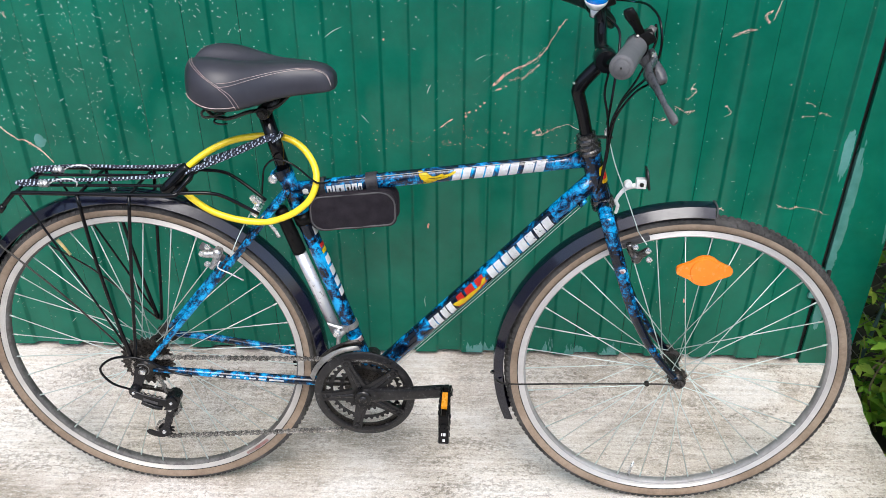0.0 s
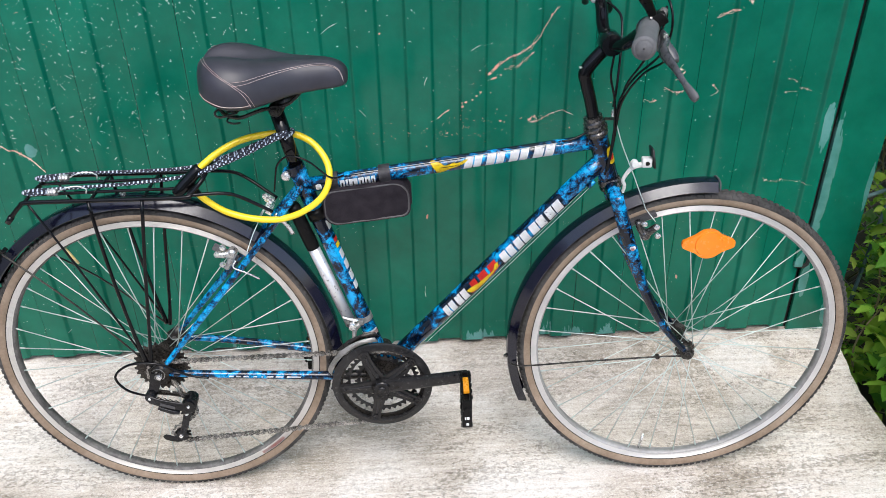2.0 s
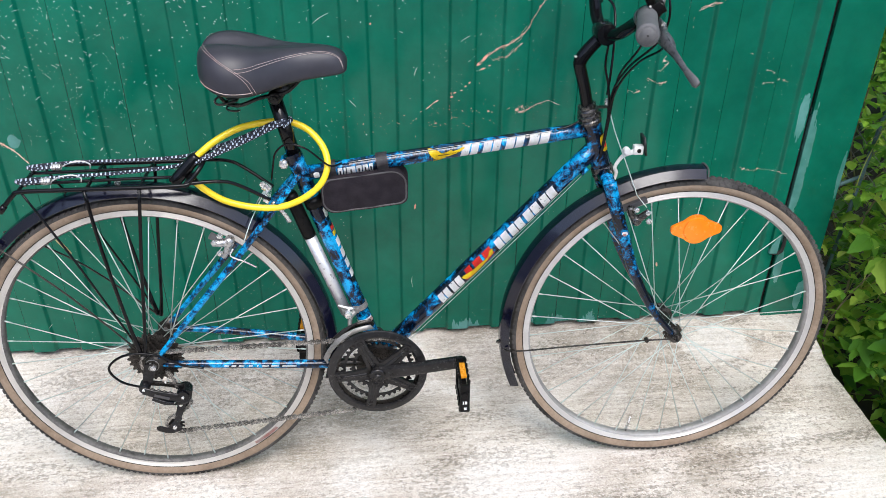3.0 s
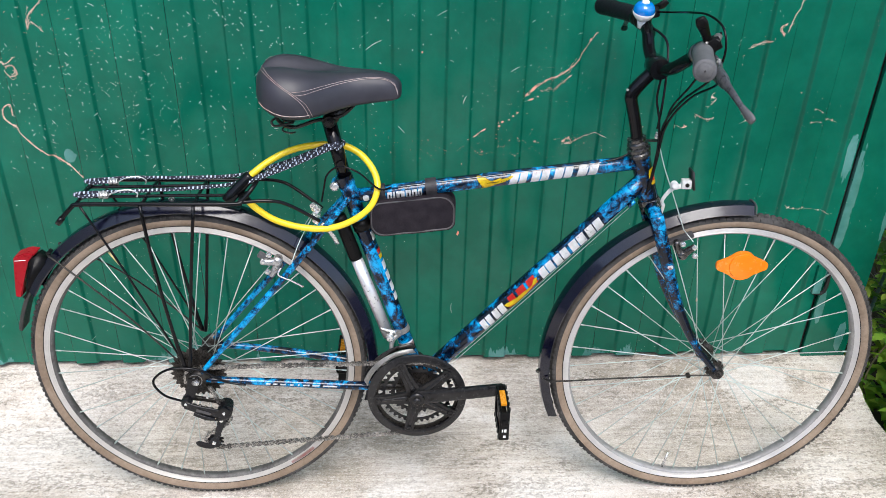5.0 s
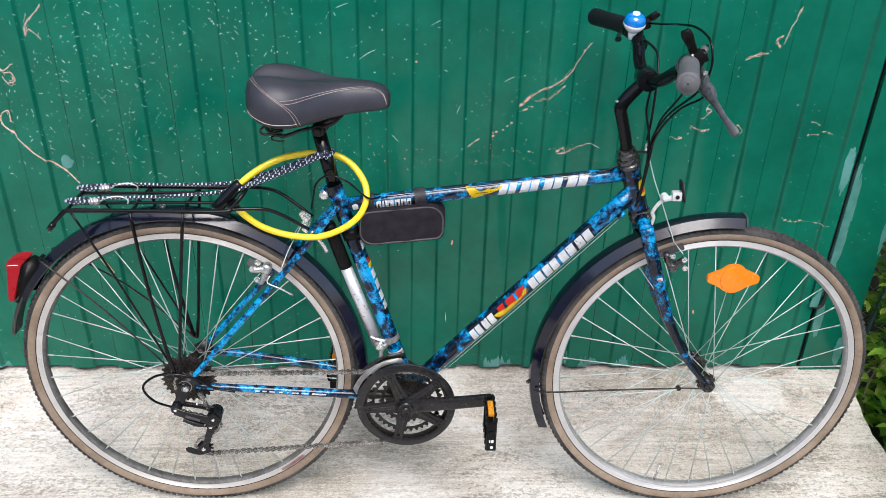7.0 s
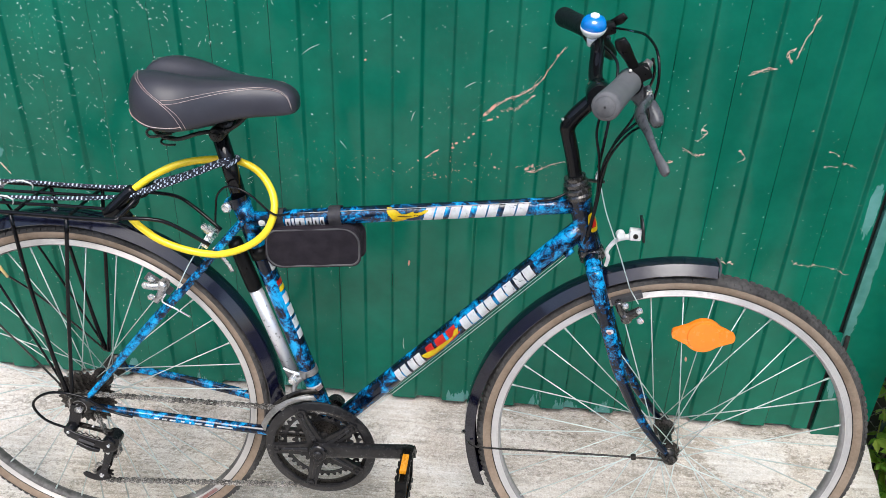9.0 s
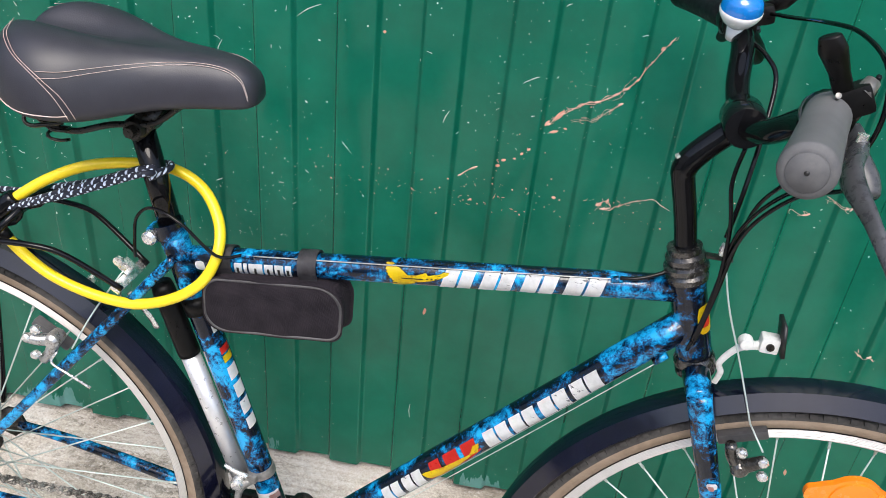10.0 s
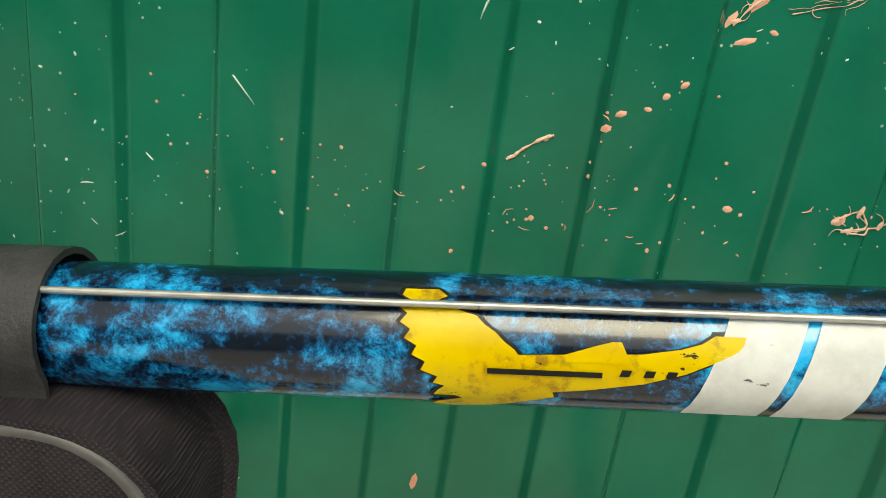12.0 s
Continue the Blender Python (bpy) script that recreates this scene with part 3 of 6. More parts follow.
def rootlets():
    """Dried remains of climbing roots that still stick to the sheet metal."""
    lines = {
        "a": [(0.700, 0.786), (0.714, 0.803), (0.753, 0.830), (0.783, 0.849), (0.806, 0.872), (0.827, 0.907), (0.842, 0.932)],
        "b": [(0.731, 0.797), (0.762, 0.810), (0.791, 0.836)],
        "c": [(0.584, 0.687), (0.597, 0.697), (0.610, 0.707)],
        "d": [(0.787, 0.681), (0.800, 0.690), (0.806, 0.680), (0.794, 0.676), (0.814, 0.677), (0.832, 0.688), (0.864, 0.698), (0.887, 0.691)],
        "e": [(-0.312, 0.997), (-0.334, 0.974), (-0.351, 0.956), (-0.357, 0.933), (-0.346, 0.944), (-0.327, 0.924)],
        "f": [(-0.396, 0.872), (-0.414, 0.859), (-0.435, 0.856), (-0.444, 0.828), (-0.445, 0.796)],
        "g": [(-0.418, 0.853), (-0.400, 0.853), (-0.396, 0.835), (-0.411, 0.831), (-0.420, 0.843)],
        "h": [(-0.430, 0.738), (-0.430, 0.764), (-0.447, 0.754), (-0.448, 0.731), (-0.426, 0.711), (-0.397, 0.674), (-0.360, 0.643), (-0.333, 0.622), (-0.306, 0.587)],
        "i": [(1.290, 1.015), (1.270, 0.973), (1.260, 0.936)],
        "j": [(1.255, 0.954), (1.244, 0.948), (1.255, 0.929)],
        "k": [(1.233, 0.916), (1.215, 0.910), (1.186, 0.897)],
        "m": [(1.124, 0.8), (1.118, 0.789), (1.13, 0.784), (1.113, 0.762)],
        "n": [(1.089, 0.744), (1.107, 0.736), (1.123, 0.735), (1.131, 0.738)],
        "o": [(1.05, 0.717), (1.064, 0.711), (1.077, 0.714)],
        "p": [(1.366, 0.759), (1.378, 0.757), (1.386, 0.751)],
        "q": [(1.364, 0.727), (1.374, 0.729), (1.387, 0.728)],
        "r": [(1.4, 0.732), (1.414, 0.73), (1.43, 0.725)],
        "s": [(1.352, 0.511), (1.368, 0.503), (1.395, 0.501), (1.434, 0.495), (1.476, 0.487)],
        "u": [(1.2, 0.746), (1.214, 0.73), (1.2, 0.72)],
        "v": [(1.21, 0.497), (1.223, 0.489), (1.227, 0.499), (1.236, 0.492)],
    }
    rng = random.Random(4)

    def on_skin(x, z, off=0.0006):
        return Vector((x, skin_y(x, z) - off, z))

    for key, line in lines.items():
        thick = {"h": 0.0019, "c": 0.0014, "a": 0.0008, "e": 0.0011, "f": 0.0012, "g": 0.0011, "s": 0.00028}.get(key, 0.0004 if key in "bmnopqruv" else 0.0007)
        at = on_skin(*line[0])
        root = thing("dry_rootlet", at, "pale dried vine rootlet stuck to the green sheet metal", "plant remains", group="rootlets on the garage door")
        flat = curve_points([(x, 0, z) for x, z in line], 9)
        for strand in range({"h": 1, "c": 1, "d": 2}.get(key, 1 if key in "spqr" else 2 if key in "mnouv" else 4)):
            first = 0 if strand == 0 else rng.randint(0, len(flat) // 2)
            last = len(flat) if strand == 0 else rng.randint(first + len(flat) // 4, len(flat))
            s, far = 0.0012 + 0.0022 * strand, Vector((strand * 7.3, 2.0, 0))
            pts = []
            for k in range(first, last):
                q = flat[k]
                n1, n2 = noise.noise(q * 48 + far) + 0.5 * noise.noise(q * 130 + far), noise.noise(q * 48 - far) + 0.5 * noise.noise(q * 130 - far)
                pts.append(on_skin(q.x + 1.4 * s * n1, q.z + 1.4 * s * n2))
            if len(pts) > 2:
                bm = tube(pts, [thick * (0.45 if strand else 0.8) * rng.uniform(0.4, 1.3) for _ in range(len(pts))], 5, 2)
                part("strand", bm, ROOT, root)
        for _ in range(max(2, len(flat) // (3 if key in "ah" else 7))):
            q = rng.choice(flat)
            a, size = rng.uniform(0.2, 1.4), rng.uniform(0.0008, 0.0018)
            m = Matrix.Translation(on_skin(q.x, q.z)) @ Matrix.Rotation(-a, 4, "Y") @ Matrix.Diagonal((size * rng.uniform(1.3, 3.2), 0.0009, size, 1))
            bm = bmesh.new()
            bmesh.ops.create_icosphere(bm, subdivisions=1, radius=1.0, matrix=m)
            part("root_knot", bm, ROOT, root)
        for _ in range(0 if key in "cpqr" else len(flat) // 5):
            q = rng.choice(flat)
            a, size = rng.uniform(0, 6.28), rng.uniform(0.003, 0.009)
            curl = [on_skin(q.x + size * k / 4 * math.cos(a + k * 0.35), q.z + size * k / 4 * math.sin(a + k * 0.35)) for k in range(5)]
            part("root_hair", tube(curl, [0.0004, 0.0002], 4, 2), ROOT, root)
    # loose splashes and scraps
    bm, pale = bmesh.new(), bmesh.new()

    def scrap(target, x, z, long, wide, turn):
        m = Matrix.Translation(on_skin(x, z, 0.0)) @ Matrix.Rotation(turn, 4, "Y") @ Matrix.Diagonal((long, 0.0006, wide, 1))
        bmesh.ops.create_icosphere(target, subdivisions=1, radius=1.0, matrix=m)

    def dash(target, x, z, a, long, r, bow):
        d = Vector((math.cos(a), 0, math.sin(a))) * long
        n = Vector((-d.z, 0, d.x)) * bow
        ends = [(x - d.x, z - d.z), (x + n.x, z + n.z), (x + d.x, z + d.z)]
        tube([on_skin(p, q, 0.0002) for p, q in ends], [r * 0.5, r, r * 0.4], 4, 2, target)

    for x, z, l, w, a in ((0.555, 0.440, 0.0028, 0.0075, 0.1), (1.187, 0.229, 0.003, 0.008, -0.2), (0.465, 0.885, 0.0026, 0.0026, 0), (0.606, 0.651, 0.0022, 0.0022, 0), (0.680, 0.750, 0.0034, 0.0020, -0.7), (0.671, 0.742, 0.0028, 0.0022, -0.5), (0.647, 0.728, 0.0040, 0.0022, -0.3), (0.640, 0.718, 0.0038, 0.0026, -0.2), (0.662, 0.733, 0.0028, 0.0016, 0.1), (0.710, 0.778, 0.0075, 0.0022, -0.3), (0.699, 0.789, 0.0065, 0.0022, -1.0), (0.790, 0.682, 0.0050, 0.0032, -0.3), (0.726, 0.676, 0.0036, 0.0024, 0.2), (0.714, 0.803, 0.011, 0.0038, -0.9), (0.725, 0.785, 0.003, 0.0016, 0.3), (0.83, 0.915, 0.004, 0.0024, -0.8)):
        scrap(bm, x, z, l, w, a)
    for cx, cz, sx, sz, count in ((0.50, 0.660, 0.07, 0.016, 50), (0.62, 0.665, 0.05, 0.020, 30), (0.73, 0.675, 0.06, 0.014, 26), (0.36, 0.680, 0.06, 0.020, 18), (0.66, 0.735, 0.025, 0.018, 9), (0.30, 0.70, 0.12, 0.05, 10), (1.22, 0.91, 0.03, 0.03, 9), (0.77, 0.84, 0.05, 0.04, 20), (0.80, 0.67, 0.08, 0.02, 24),
                              (-0.35, 0.90, 0.09, 0.08, 60), (1.33, 0.78, 0.03, 0.02, 4)):
        for _ in range(count):
            x, z = rng.gauss(cx, sx), rng.gauss(cz, sz)
            if rng.random() < 0.07:
                dash(bm, x, z, rng.gauss(0.6, 0.5), rng.uniform(0.0015, 0.005), rng.uniform(0.0003, 0.0006), rng.uniform(-0.5, 0.5))
            else:
                r = rng.choice((0.0004, 0.0005, 0.0006, 0.0007, 0.0008, 0.0012)) * rng.uniform(0.8, 1.25)
                scrap(bm, x, z, r * rng.uniform(1, 1.35), r, rng.uniform(0, 3))
    tagged(part("splashes", bm, DROP), "small pinkish dried splashes on the green sheet metal", "splashes", kind="stuff")
    for _ in range(4300):
        x, z = rng.uniform(-0.85, 1.48), rng.uniform(0.10, 1.25)
        if noise.noise(Vector((x * 3, 0, z * 3))) + 0.45 * (z - 0.75) + 0.25 * (0.3 - x) < rng.uniform(-0.15, 0.75):
            continue
        if rng.random() < 0.25:
            dash(pale, x, z, rng.choice((rng.gauss(0.5, 0.3), rng.gauss(1.9, 0.5))), rng.choice((0.001, 0.0015, 0.002, 0.004)) * rng.uniform(0.6, 1.3), rng.uniform(0.0003, 0.0006), rng.uniform(-0.2, 0.2))
        else:
            r = rng.uniform(0.0003, 0.0010)
            scrap(pale, x, z, r * rng.uniform(1, 2.4), r, rng.uniform(0, 3))
    for _ in range(1300):
        x, z = rng.gauss(-0.15, 0.30), rng.gauss(0.95, 0.2)
        if not -0.9 < x < 0.6 or not 0.5 < z < 1.3 or noise.noise(Vector((x * 5, 3, z * 5))) < rng.uniform(-0.5, 0.35):
            continue
        if rng.random() < 0.34:
            dash(pale, x, z, rng.choice((rng.gauss(0.5, 0.3), rng.gauss(1.9, 0.5), rng.gauss(2.6, 0.3))), rng.uniform(0.0012, 0.005), rng.uniform(0.0004, 0.0009), rng.uniform(-0.25, 0.25))
        else:
            r = rng.uniform(0.0004, 0.0013)
            scrap(pale, x, z, r * rng.uniform(1, 2.4), r, rng.uniform(0, 3))
    for x, z, a, long in ((0.546, 0.222, 1.6, 0.016), (0.412, 0.715, -0.75, 0.02), (0.675, 0.853, 0.45, 0.018), (0.515, 0.972, 0.4, 0.02), (0.36, 0.90, 0.55, 0.02), (0.30, 1.0, 0.5, 0.024), (0.23, 0.83, 1.2, 0.012), (0.56, 0.78, 1.2, 0.01)):
        dash(pale, x, z, a, long, 0.0007, 0.12)
    tagged(part("flecks", pale, PALE), "pale flecks and scratches scattered over the green paint", "flecks", kind="stuff")


def leaf_mesh(name, lobes, rng):
    """One leaf of pointed leaflets, cupped, with a midrib fold."""
    bm = bmesh.new()
    for k in range(lobes):
        a = radians((k - (lobes - 1) / 2) * (52 if lobes > 1 else 0)) + rng.uniform(-0.1, 0.1)
        size = (1.0 - 0.28 * abs(k - (lobes - 1) / 2)) * rng.uniform(0.85, 1.1)
        mid, left, right = [], [], []
        for s, w in ((0.03, 0.0), (0.2, 0.19), (0.34, 0.20), (0.46, 0.27), (0.62, 0.18), (0.72, 0.17), (1.0, 0.0)):
            drop = -0.22 * s * s
            jag = rng.uniform(0.9, 1.12)
            for side, row in ((0, mid), (-1, left), (1, right)):
                p = Vector((side * w * jag, s, drop + (0.06 if side else 0.0) * w * 4)) * size
                row.append(bm.verts.new(Matrix.Rotation(a, 3, "Z") @ p))
        for i in range(6):
            bm.faces.new((left[i], mid[i], mid[i + 1], left[i + 1]))
            bm.faces.new((mid[i], right[i], right[i + 1], mid[i + 1]))
    bmesh.ops.remove_doubles(bm, verts=bm.verts, dist=1e-4)
    smooth(bm, 60)
    me = bpy.data.meshes.new(name)
    bm.to_mesh(me)
    bm.free()
    me.materials.append(LEAF)
    return me


def vines():
    rng = random.Random(11)
    kinds = [leaf_mesh("leaf", n, rng) for n in (5, 3, 5, 1, 3)]
    vine = thing("climbing_vine", (1.75, 0.35, -0.15), "leafy green climbing vine growing through the wire fence", "vine")
    stems, tips = bmesh.new(), []
    for i in range(34):
        x, y = rng.uniform(1.70, 2.7), rng.uniform(-0.1, 1.2)
        p, line = Vector((x, y, -0.15)), []
        way = Vector((rng.uniform(-0.25, 0.2), rng.uniform(-0.35, 0.1), 1))
        for _ in range(rng.randint(4, 9)):
            line.append(p.copy())
            p = p + way * 0.12 + Vector((rng.uniform(-0.06, 0.06), rng.uniform(-0.06, 0.06), rng.uniform(-0.03, 0.02)))
            if p.x < 1.69:
                p.x = 1.69
        tube(line, [0.004, 0.0015], 5, 3, stems)
        tips += curve_points(line, 3)
    part("stem", stems, TWIG, vine, "thin brown woody stems")
    spots = []
    for _ in range(120):
        q = rng.choice(tips) + Vector((rng.uniform(-0.06, 0.06), rng.uniform(-0.09, 0.05), rng.uniform(-0.06, 0.06)))
        spots.append((q, rng.uniform(0.045, 0.085)))
    for _ in range(60):
        spots.append((Vector((rng.uniform(1.70, 2.1), rng.uniform(-0.35, 0.45), rng.uniform(-0.13, 0.08))), rng.uniform(0.06, 0.115)))
    for _ in range(620):
        spots.append((Vector((1.685 + abs(rng.gauss(0, 0.14)), rng.uniform(-0.30, 0.44), rng.uniform(-0.14, 0.12) + rng.random() ** 2.2 * 0.95)), rng.uniform(0.045, 0.105)))
    for _ in range(520):
        spots.append((Vector((rng.uniform(1.72, 2.3), rng.uniform(0.5, 0.8), rng.uniform(-0.12, 1.15))), rng.uniform(0.04, 0.075)))
    for _ in range(90):
        spots.append((Vector((rng.uniform(1.665, 1.80), rng.uniform(0.36, 0.46), rng.uniform(-0.05, 1.0))), rng.uniform(0.035, 0.065)))
    stalks = bmesh.new()
    for _ in range(14):
        q = Vector((rng.uniform(1.67, 1.80), rng.uniform(0.36, 0.45), rng.uniform(-0.1, 0.7)))
        tube([q, q + Vector((rng.uniform(-0.02, 0.08), rng.uniform(-0.03, 0.02), rng.uniform(0.05, 0.12))), q + Vector((rng.uniform(-0.03, 0.16), rng.uniform(-0.05, 0.03), rng.uniform(0.08, 0.25)))], [0.0018, 0.001], 5, 4, stalks)
    part("stalk", stalks, STALK, vine, "thin yellow-green leaf stalks")
    rest = bmesh.new()
    for count, (q, size) in enumerate(sorted(spots, key=lambda s: s[0].x + 0.3 * s[0].y)):
        q.x = max(q.x, 1.67)
        turn = Euler((rng.uniform(-0.3, 1.1), rng.uniform(-0.6, 0.6), math.pi + rng.uniform(-1.5, 1.5)))
        shape = rng.choice(kinds)
        if count < 300:
            ob = new("leaf", shape)
            ob.parent = vine
            ob.matrix_basis = Matrix.LocRotScale(q - ORIGIN["climbing_vine"], turn, (size, size, size))
        else:
            m = Matrix.LocRotScale(q, turn, (size, size, size))
            made = [rest.verts.new(m @ v.co) for v in shape.vertices]
            for f in shape.polygons:
                rest.faces.new([made[k] for k in f.vertices])
    # the thicket further back, too dense to count
    for _ in range(3600):
        q = Vector((rng.uniform(1.75, 4.0), rng.uniform(0.1, 3.1), rng.uniform(-0.15, 1.75)))
        away = ((q.x - 2.4) / 1.25) ** 2 + ((q.y - 1.5) / 1.35) ** 2 + (max(q.z, 0) / 1.7) ** 4
        if away + 0.9 * noise.noise(q * 2.3) > 1.0:
            continue
        s = rng.uniform(0.05, 0.1)
        m = Matrix.LocRotScale(q, Euler((rng.uniform(-0.5, 1.2), rng.uniform(-0.7, 0.7), rng.uniform(0, 6.3))), (s, s, s))
        v = [rest.verts.new(m @ Vector(p)) for p in ((0, 0, 0), (0.32, 0.35, 0.04), (0.2, 0.75, -0.05), (0, 1.05, -0.2), (-0.2, 0.75, -0.05), (-0.32, 0.35, 0.04))]
        rest.faces.new((v[0], v[1], v[2], v[3]))
        rest.faces.new((v[0], v[3], v[4], v[5]))
    # taller leaf mass added out of view to shade apron and wall on the right
    for _ in range(9000):
        q = Vector((rng.uniform(2.35, 4.4), rng.uniform(-0.8, 3.2), rng.uniform(-0.15, 2.9)))
        away = ((q.x - 3.3) / 1.05) ** 2 + ((q.y - 1.25) / 1.9) ** 2 + (max(q.z - 0.3, 0) / 2.4) ** 4
        if away + 0.9 * noise.noise(q * 1.7) > 0.95:
            continue
        s = rng.uniform(0.07, 0.13)
        m = Matrix.LocRotScale(q, Euler((rng.uniform(-0.5, 1.2), rng.uniform(-0.7, 0.7), rng.uniform(0, 6.3))), (s, s, s))
        v = [rest.verts.new(m @ Vector(p)) for p in ((0, 0, 0), (0.32, 0.35, 0.04), (0.2, 0.75, -0.05), (0, 1.05, -0.2), (-0.2, 0.75, -0.05), (-0.32, 0.35, 0.04))]
        rest.faces.new((v[0], v[1], v[2], v[3]))
        rest.faces.new((v[0], v[3], v[4], v[5]))
    tagged(part("thicket", rest, LEAF, None, "", False), "dense dark green thicket of leaves behind the wire fence, with a tall unseen part added for shade", "undergrowth", kind="stuff")
    litter = bmesh.new()
    for _ in range(160):
        q = Vector((rng.uniform(1.66, 2.5), rng.uniform(-1.2, 0.5), -0.125))
        d = Vector((rng.uniform(-1, 1), rng.uniform(-1, 1), rng.uniform(-0.1, 0.25))).normalized() * rng.uniform(0.03, 0.12)
        tube([q, q + d * 0.5, q + d], 0.0016, 4, 2, litter)
    tagged(part("dry_twigs", litter, TWIG), "dry twigs and stalks lying on the soil", "twigs", kind="stuff")


def wire_fence():
    fence = thing("wire_fence", (1.70, 0.47, -0.15), "rusty chain-link fence with a blue-grey pipe frame", "fence")
    part("post", tube([(1.700, 0.47, -0.15), (1.765, 0.48, 0.75), (1.80, 0.485, 1.3)], 0.0052, 10, 4), PIPE, fence, "leaning blue-grey painted pipe")
    part("bracket", tube([(1.63, 0.43, 0.415), (1.74, 0.475, 0.42)], 0.0055, 8, 1), PIPE, fence)
    mesh = bmesh.new()
    cell, y = 0.055, 0.475
    for k in range(26):
        for s in (1, -1):
            pts = []
            for j in range(24):
                x = 1.70 + (k + 0.5 * (j % 2) * s) * cell
                pts.append((x, y + 0.004 * (1 if (j + (s > 0)) % 2 else -1), -0.12 + j * cell * 0.55))
            tube(pts, 0.0014, 4, 1, mesh)
    part("wire_mesh", mesh, WIRE, fence, "thin rusty wire mesh")


def yard():
    """Unseen pale walls added to the side and behind, for bounce light and reflections."""
    for name, at, size in (("unseen_wall_left", (-3.4, -2.0, 1.1), (0.12, 5.2, 2.6)), ("unseen_wall_back", (-0.3, -4.66, 1.15), (6.3, 0.12, 2.7))):
        tagged(part(name, box(at, size, bevel=0.015), BOUNCE), "plain pale wall added out of view to bounce light into the yard", "wall", kind="structure")


ground_sheet()
apron()
garage()
yard()

# ---- the bicycle, in its own upright plane: u ahead, v up, w out to its right-hand side ----
BIKE = pose(0, 0, 0, -4.18, 0, -1.19)
REAR, FRONT_HUB, BOTTOM = (0.0, 0.342), (1.069, 0.343), (0.446, 0.297)


def P(u, v, w=0.0):
    return Vector((u, -w, v))


AXLE = P(0, 0, 1)
bike = thing("bicycle", (0.5, 0, 0), "blue-black marbled city bicycle with mudguards leaning on a green garage door", "bicycle", BIKE)


LACING = {"front_wheel": {(1, 1): 0, (1, -1): 20, (-1, -1): 10, (-1, 1): 30}, "rear_wheel": {(1, 1): 0, (1, -1): 20, (-1, -1): 30, (-1, 1): 10}}


def wheel(name, hub, flange, hub_mat, label, turn, glue=0.0):
    cu, cv = hub
    c = P(cu, cv)
    body = lathe([(0.006, -flange - 0.012), (0.012, -flange - 0.006), (0.013, -flange), (0.020, -flange), (0.020, -flange + 0.003), (0.0125, -flange + 0.006), (0.011, 0),
                  (0.0125, flange - 0.006), (0.020, flange - 0.003), (0.020, flange), (0.013, flange), (0.012, flange + 0.006), (0.006, flange + 0.012)], c, AXLE, 28)
    w = part(name, body, hub_mat, bike, label)
    side = bmesh.new()
    for s in (-1, 1):
        lathe([(0.3150, 0.0108 * s), (0.320, 0.0148 * s), (0.326, 0.0166 * s), (0.3305, 0.0167 * s), (0.3325, 0.0162 * s), (0.3335, 0.0120 * s), (0.325, 0.0125 * s)], c, AXLE, 120, side)
    part("sidewall", side, TAN, w, "tan tyre sidewall")
    tread = lathe([(0.3305, -0.0170), (0.3330, -0.0164), (0.3360, -0.0148), (0.3385, -0.0115), (0.3405, -0.0065), (0.3412, 0), (0.3405, 0.0065), (0.3385, 0.0115), (0.3360, 0.0148), (0.3330, 0.0164), (0.3305, 0.0170)], c, AXLE, 140)
    knob = 156
    for k in range(knob):
        a = 2 * math.pi * k / knob
        for s, off in ((-1, 0.0), (1, 0.5)):
            for r, wide, lift, ll, out in ((0.3350, 0.0140, 0.0052, 0.0082, 0.0054), (0.3399, 0.0062, 0.0036, 0.0080, 0.0046)):
                b = a + (off + (0.3 if wide < 0.01 else 0)) * 2 * math.pi / knob
                turn_m = Matrix.Rotation(-b, 3, "Y") @ Matrix.Rotation(0.5 * s, 3, "Z")
                spot = c + Vector((math.cos(b) * r, -wide * s, math.sin(b) * r))
                bmesh.ops.create_cube(tread, size=1.0, matrix=Matrix.Translation(spot) @ turn_m.to_4x4() @ Matrix.Diagonal((lift, out, ll, 1)))
    part("tread", tread, TREAD, w, "dusty black knobbed tread")
    track = [(0.3165, 0.0112), (0.3150, 0.0124)]
    for r in (0.3137, 0.3119, 0.3101, 0.3083):
        track += [(r + 0.0005, 0.0122), (r, 0.0116), (r - 0.0005, 0.0122)]
    track += [(0.3066, 0.0122), (0.3061, 0.0112), (0.3052, 0.0120), (0.3034, 0.0116)]
    rim = lathe([(r, -s) for r, s in track] + [(r, s) for r, s in reversed(track)], c, AXLE, 120, closed=True)
    part("rim", rim, ALLOY if name == "front_wheel" else DIRTYRIM, w, "dull aluminium rim")
    bed = [(0.3038, 0.0117), (0.3026, 0.0108), (0.3030, 0.0099), (0.3014, 0.0090), (0.3002, 0.0078), (0.3005, 0.0070), (0.2994, 0.0056), (0.2990, 0.0)]
    bed = lathe([(r, -s) for r, s in bed[:-1]] + [(r, s) for r, s in reversed(bed)], c, AXLE, 120)
    bead = bmesh.new()
    for s in (-1, 1):
        lathe([(0.3150, 0.0122 * s), (0.3157, 0.0130 * s), (0.3166, 0.0128 * s), (0.3160, 0.0110 * s)], c, AXLE, 100, bead)
    part("tyre_bead", bead, DULL, w, "thin dark tyre bead")
    part("rim_bed", bed, BED if name == "front_wheel" else DIRTYBED, w, "dull inner face of the rim" if name == "front_wheel" else "grimy inner face of the rim")
    # crossed spokes, four sorts that repeat round the hub
    meshes = []
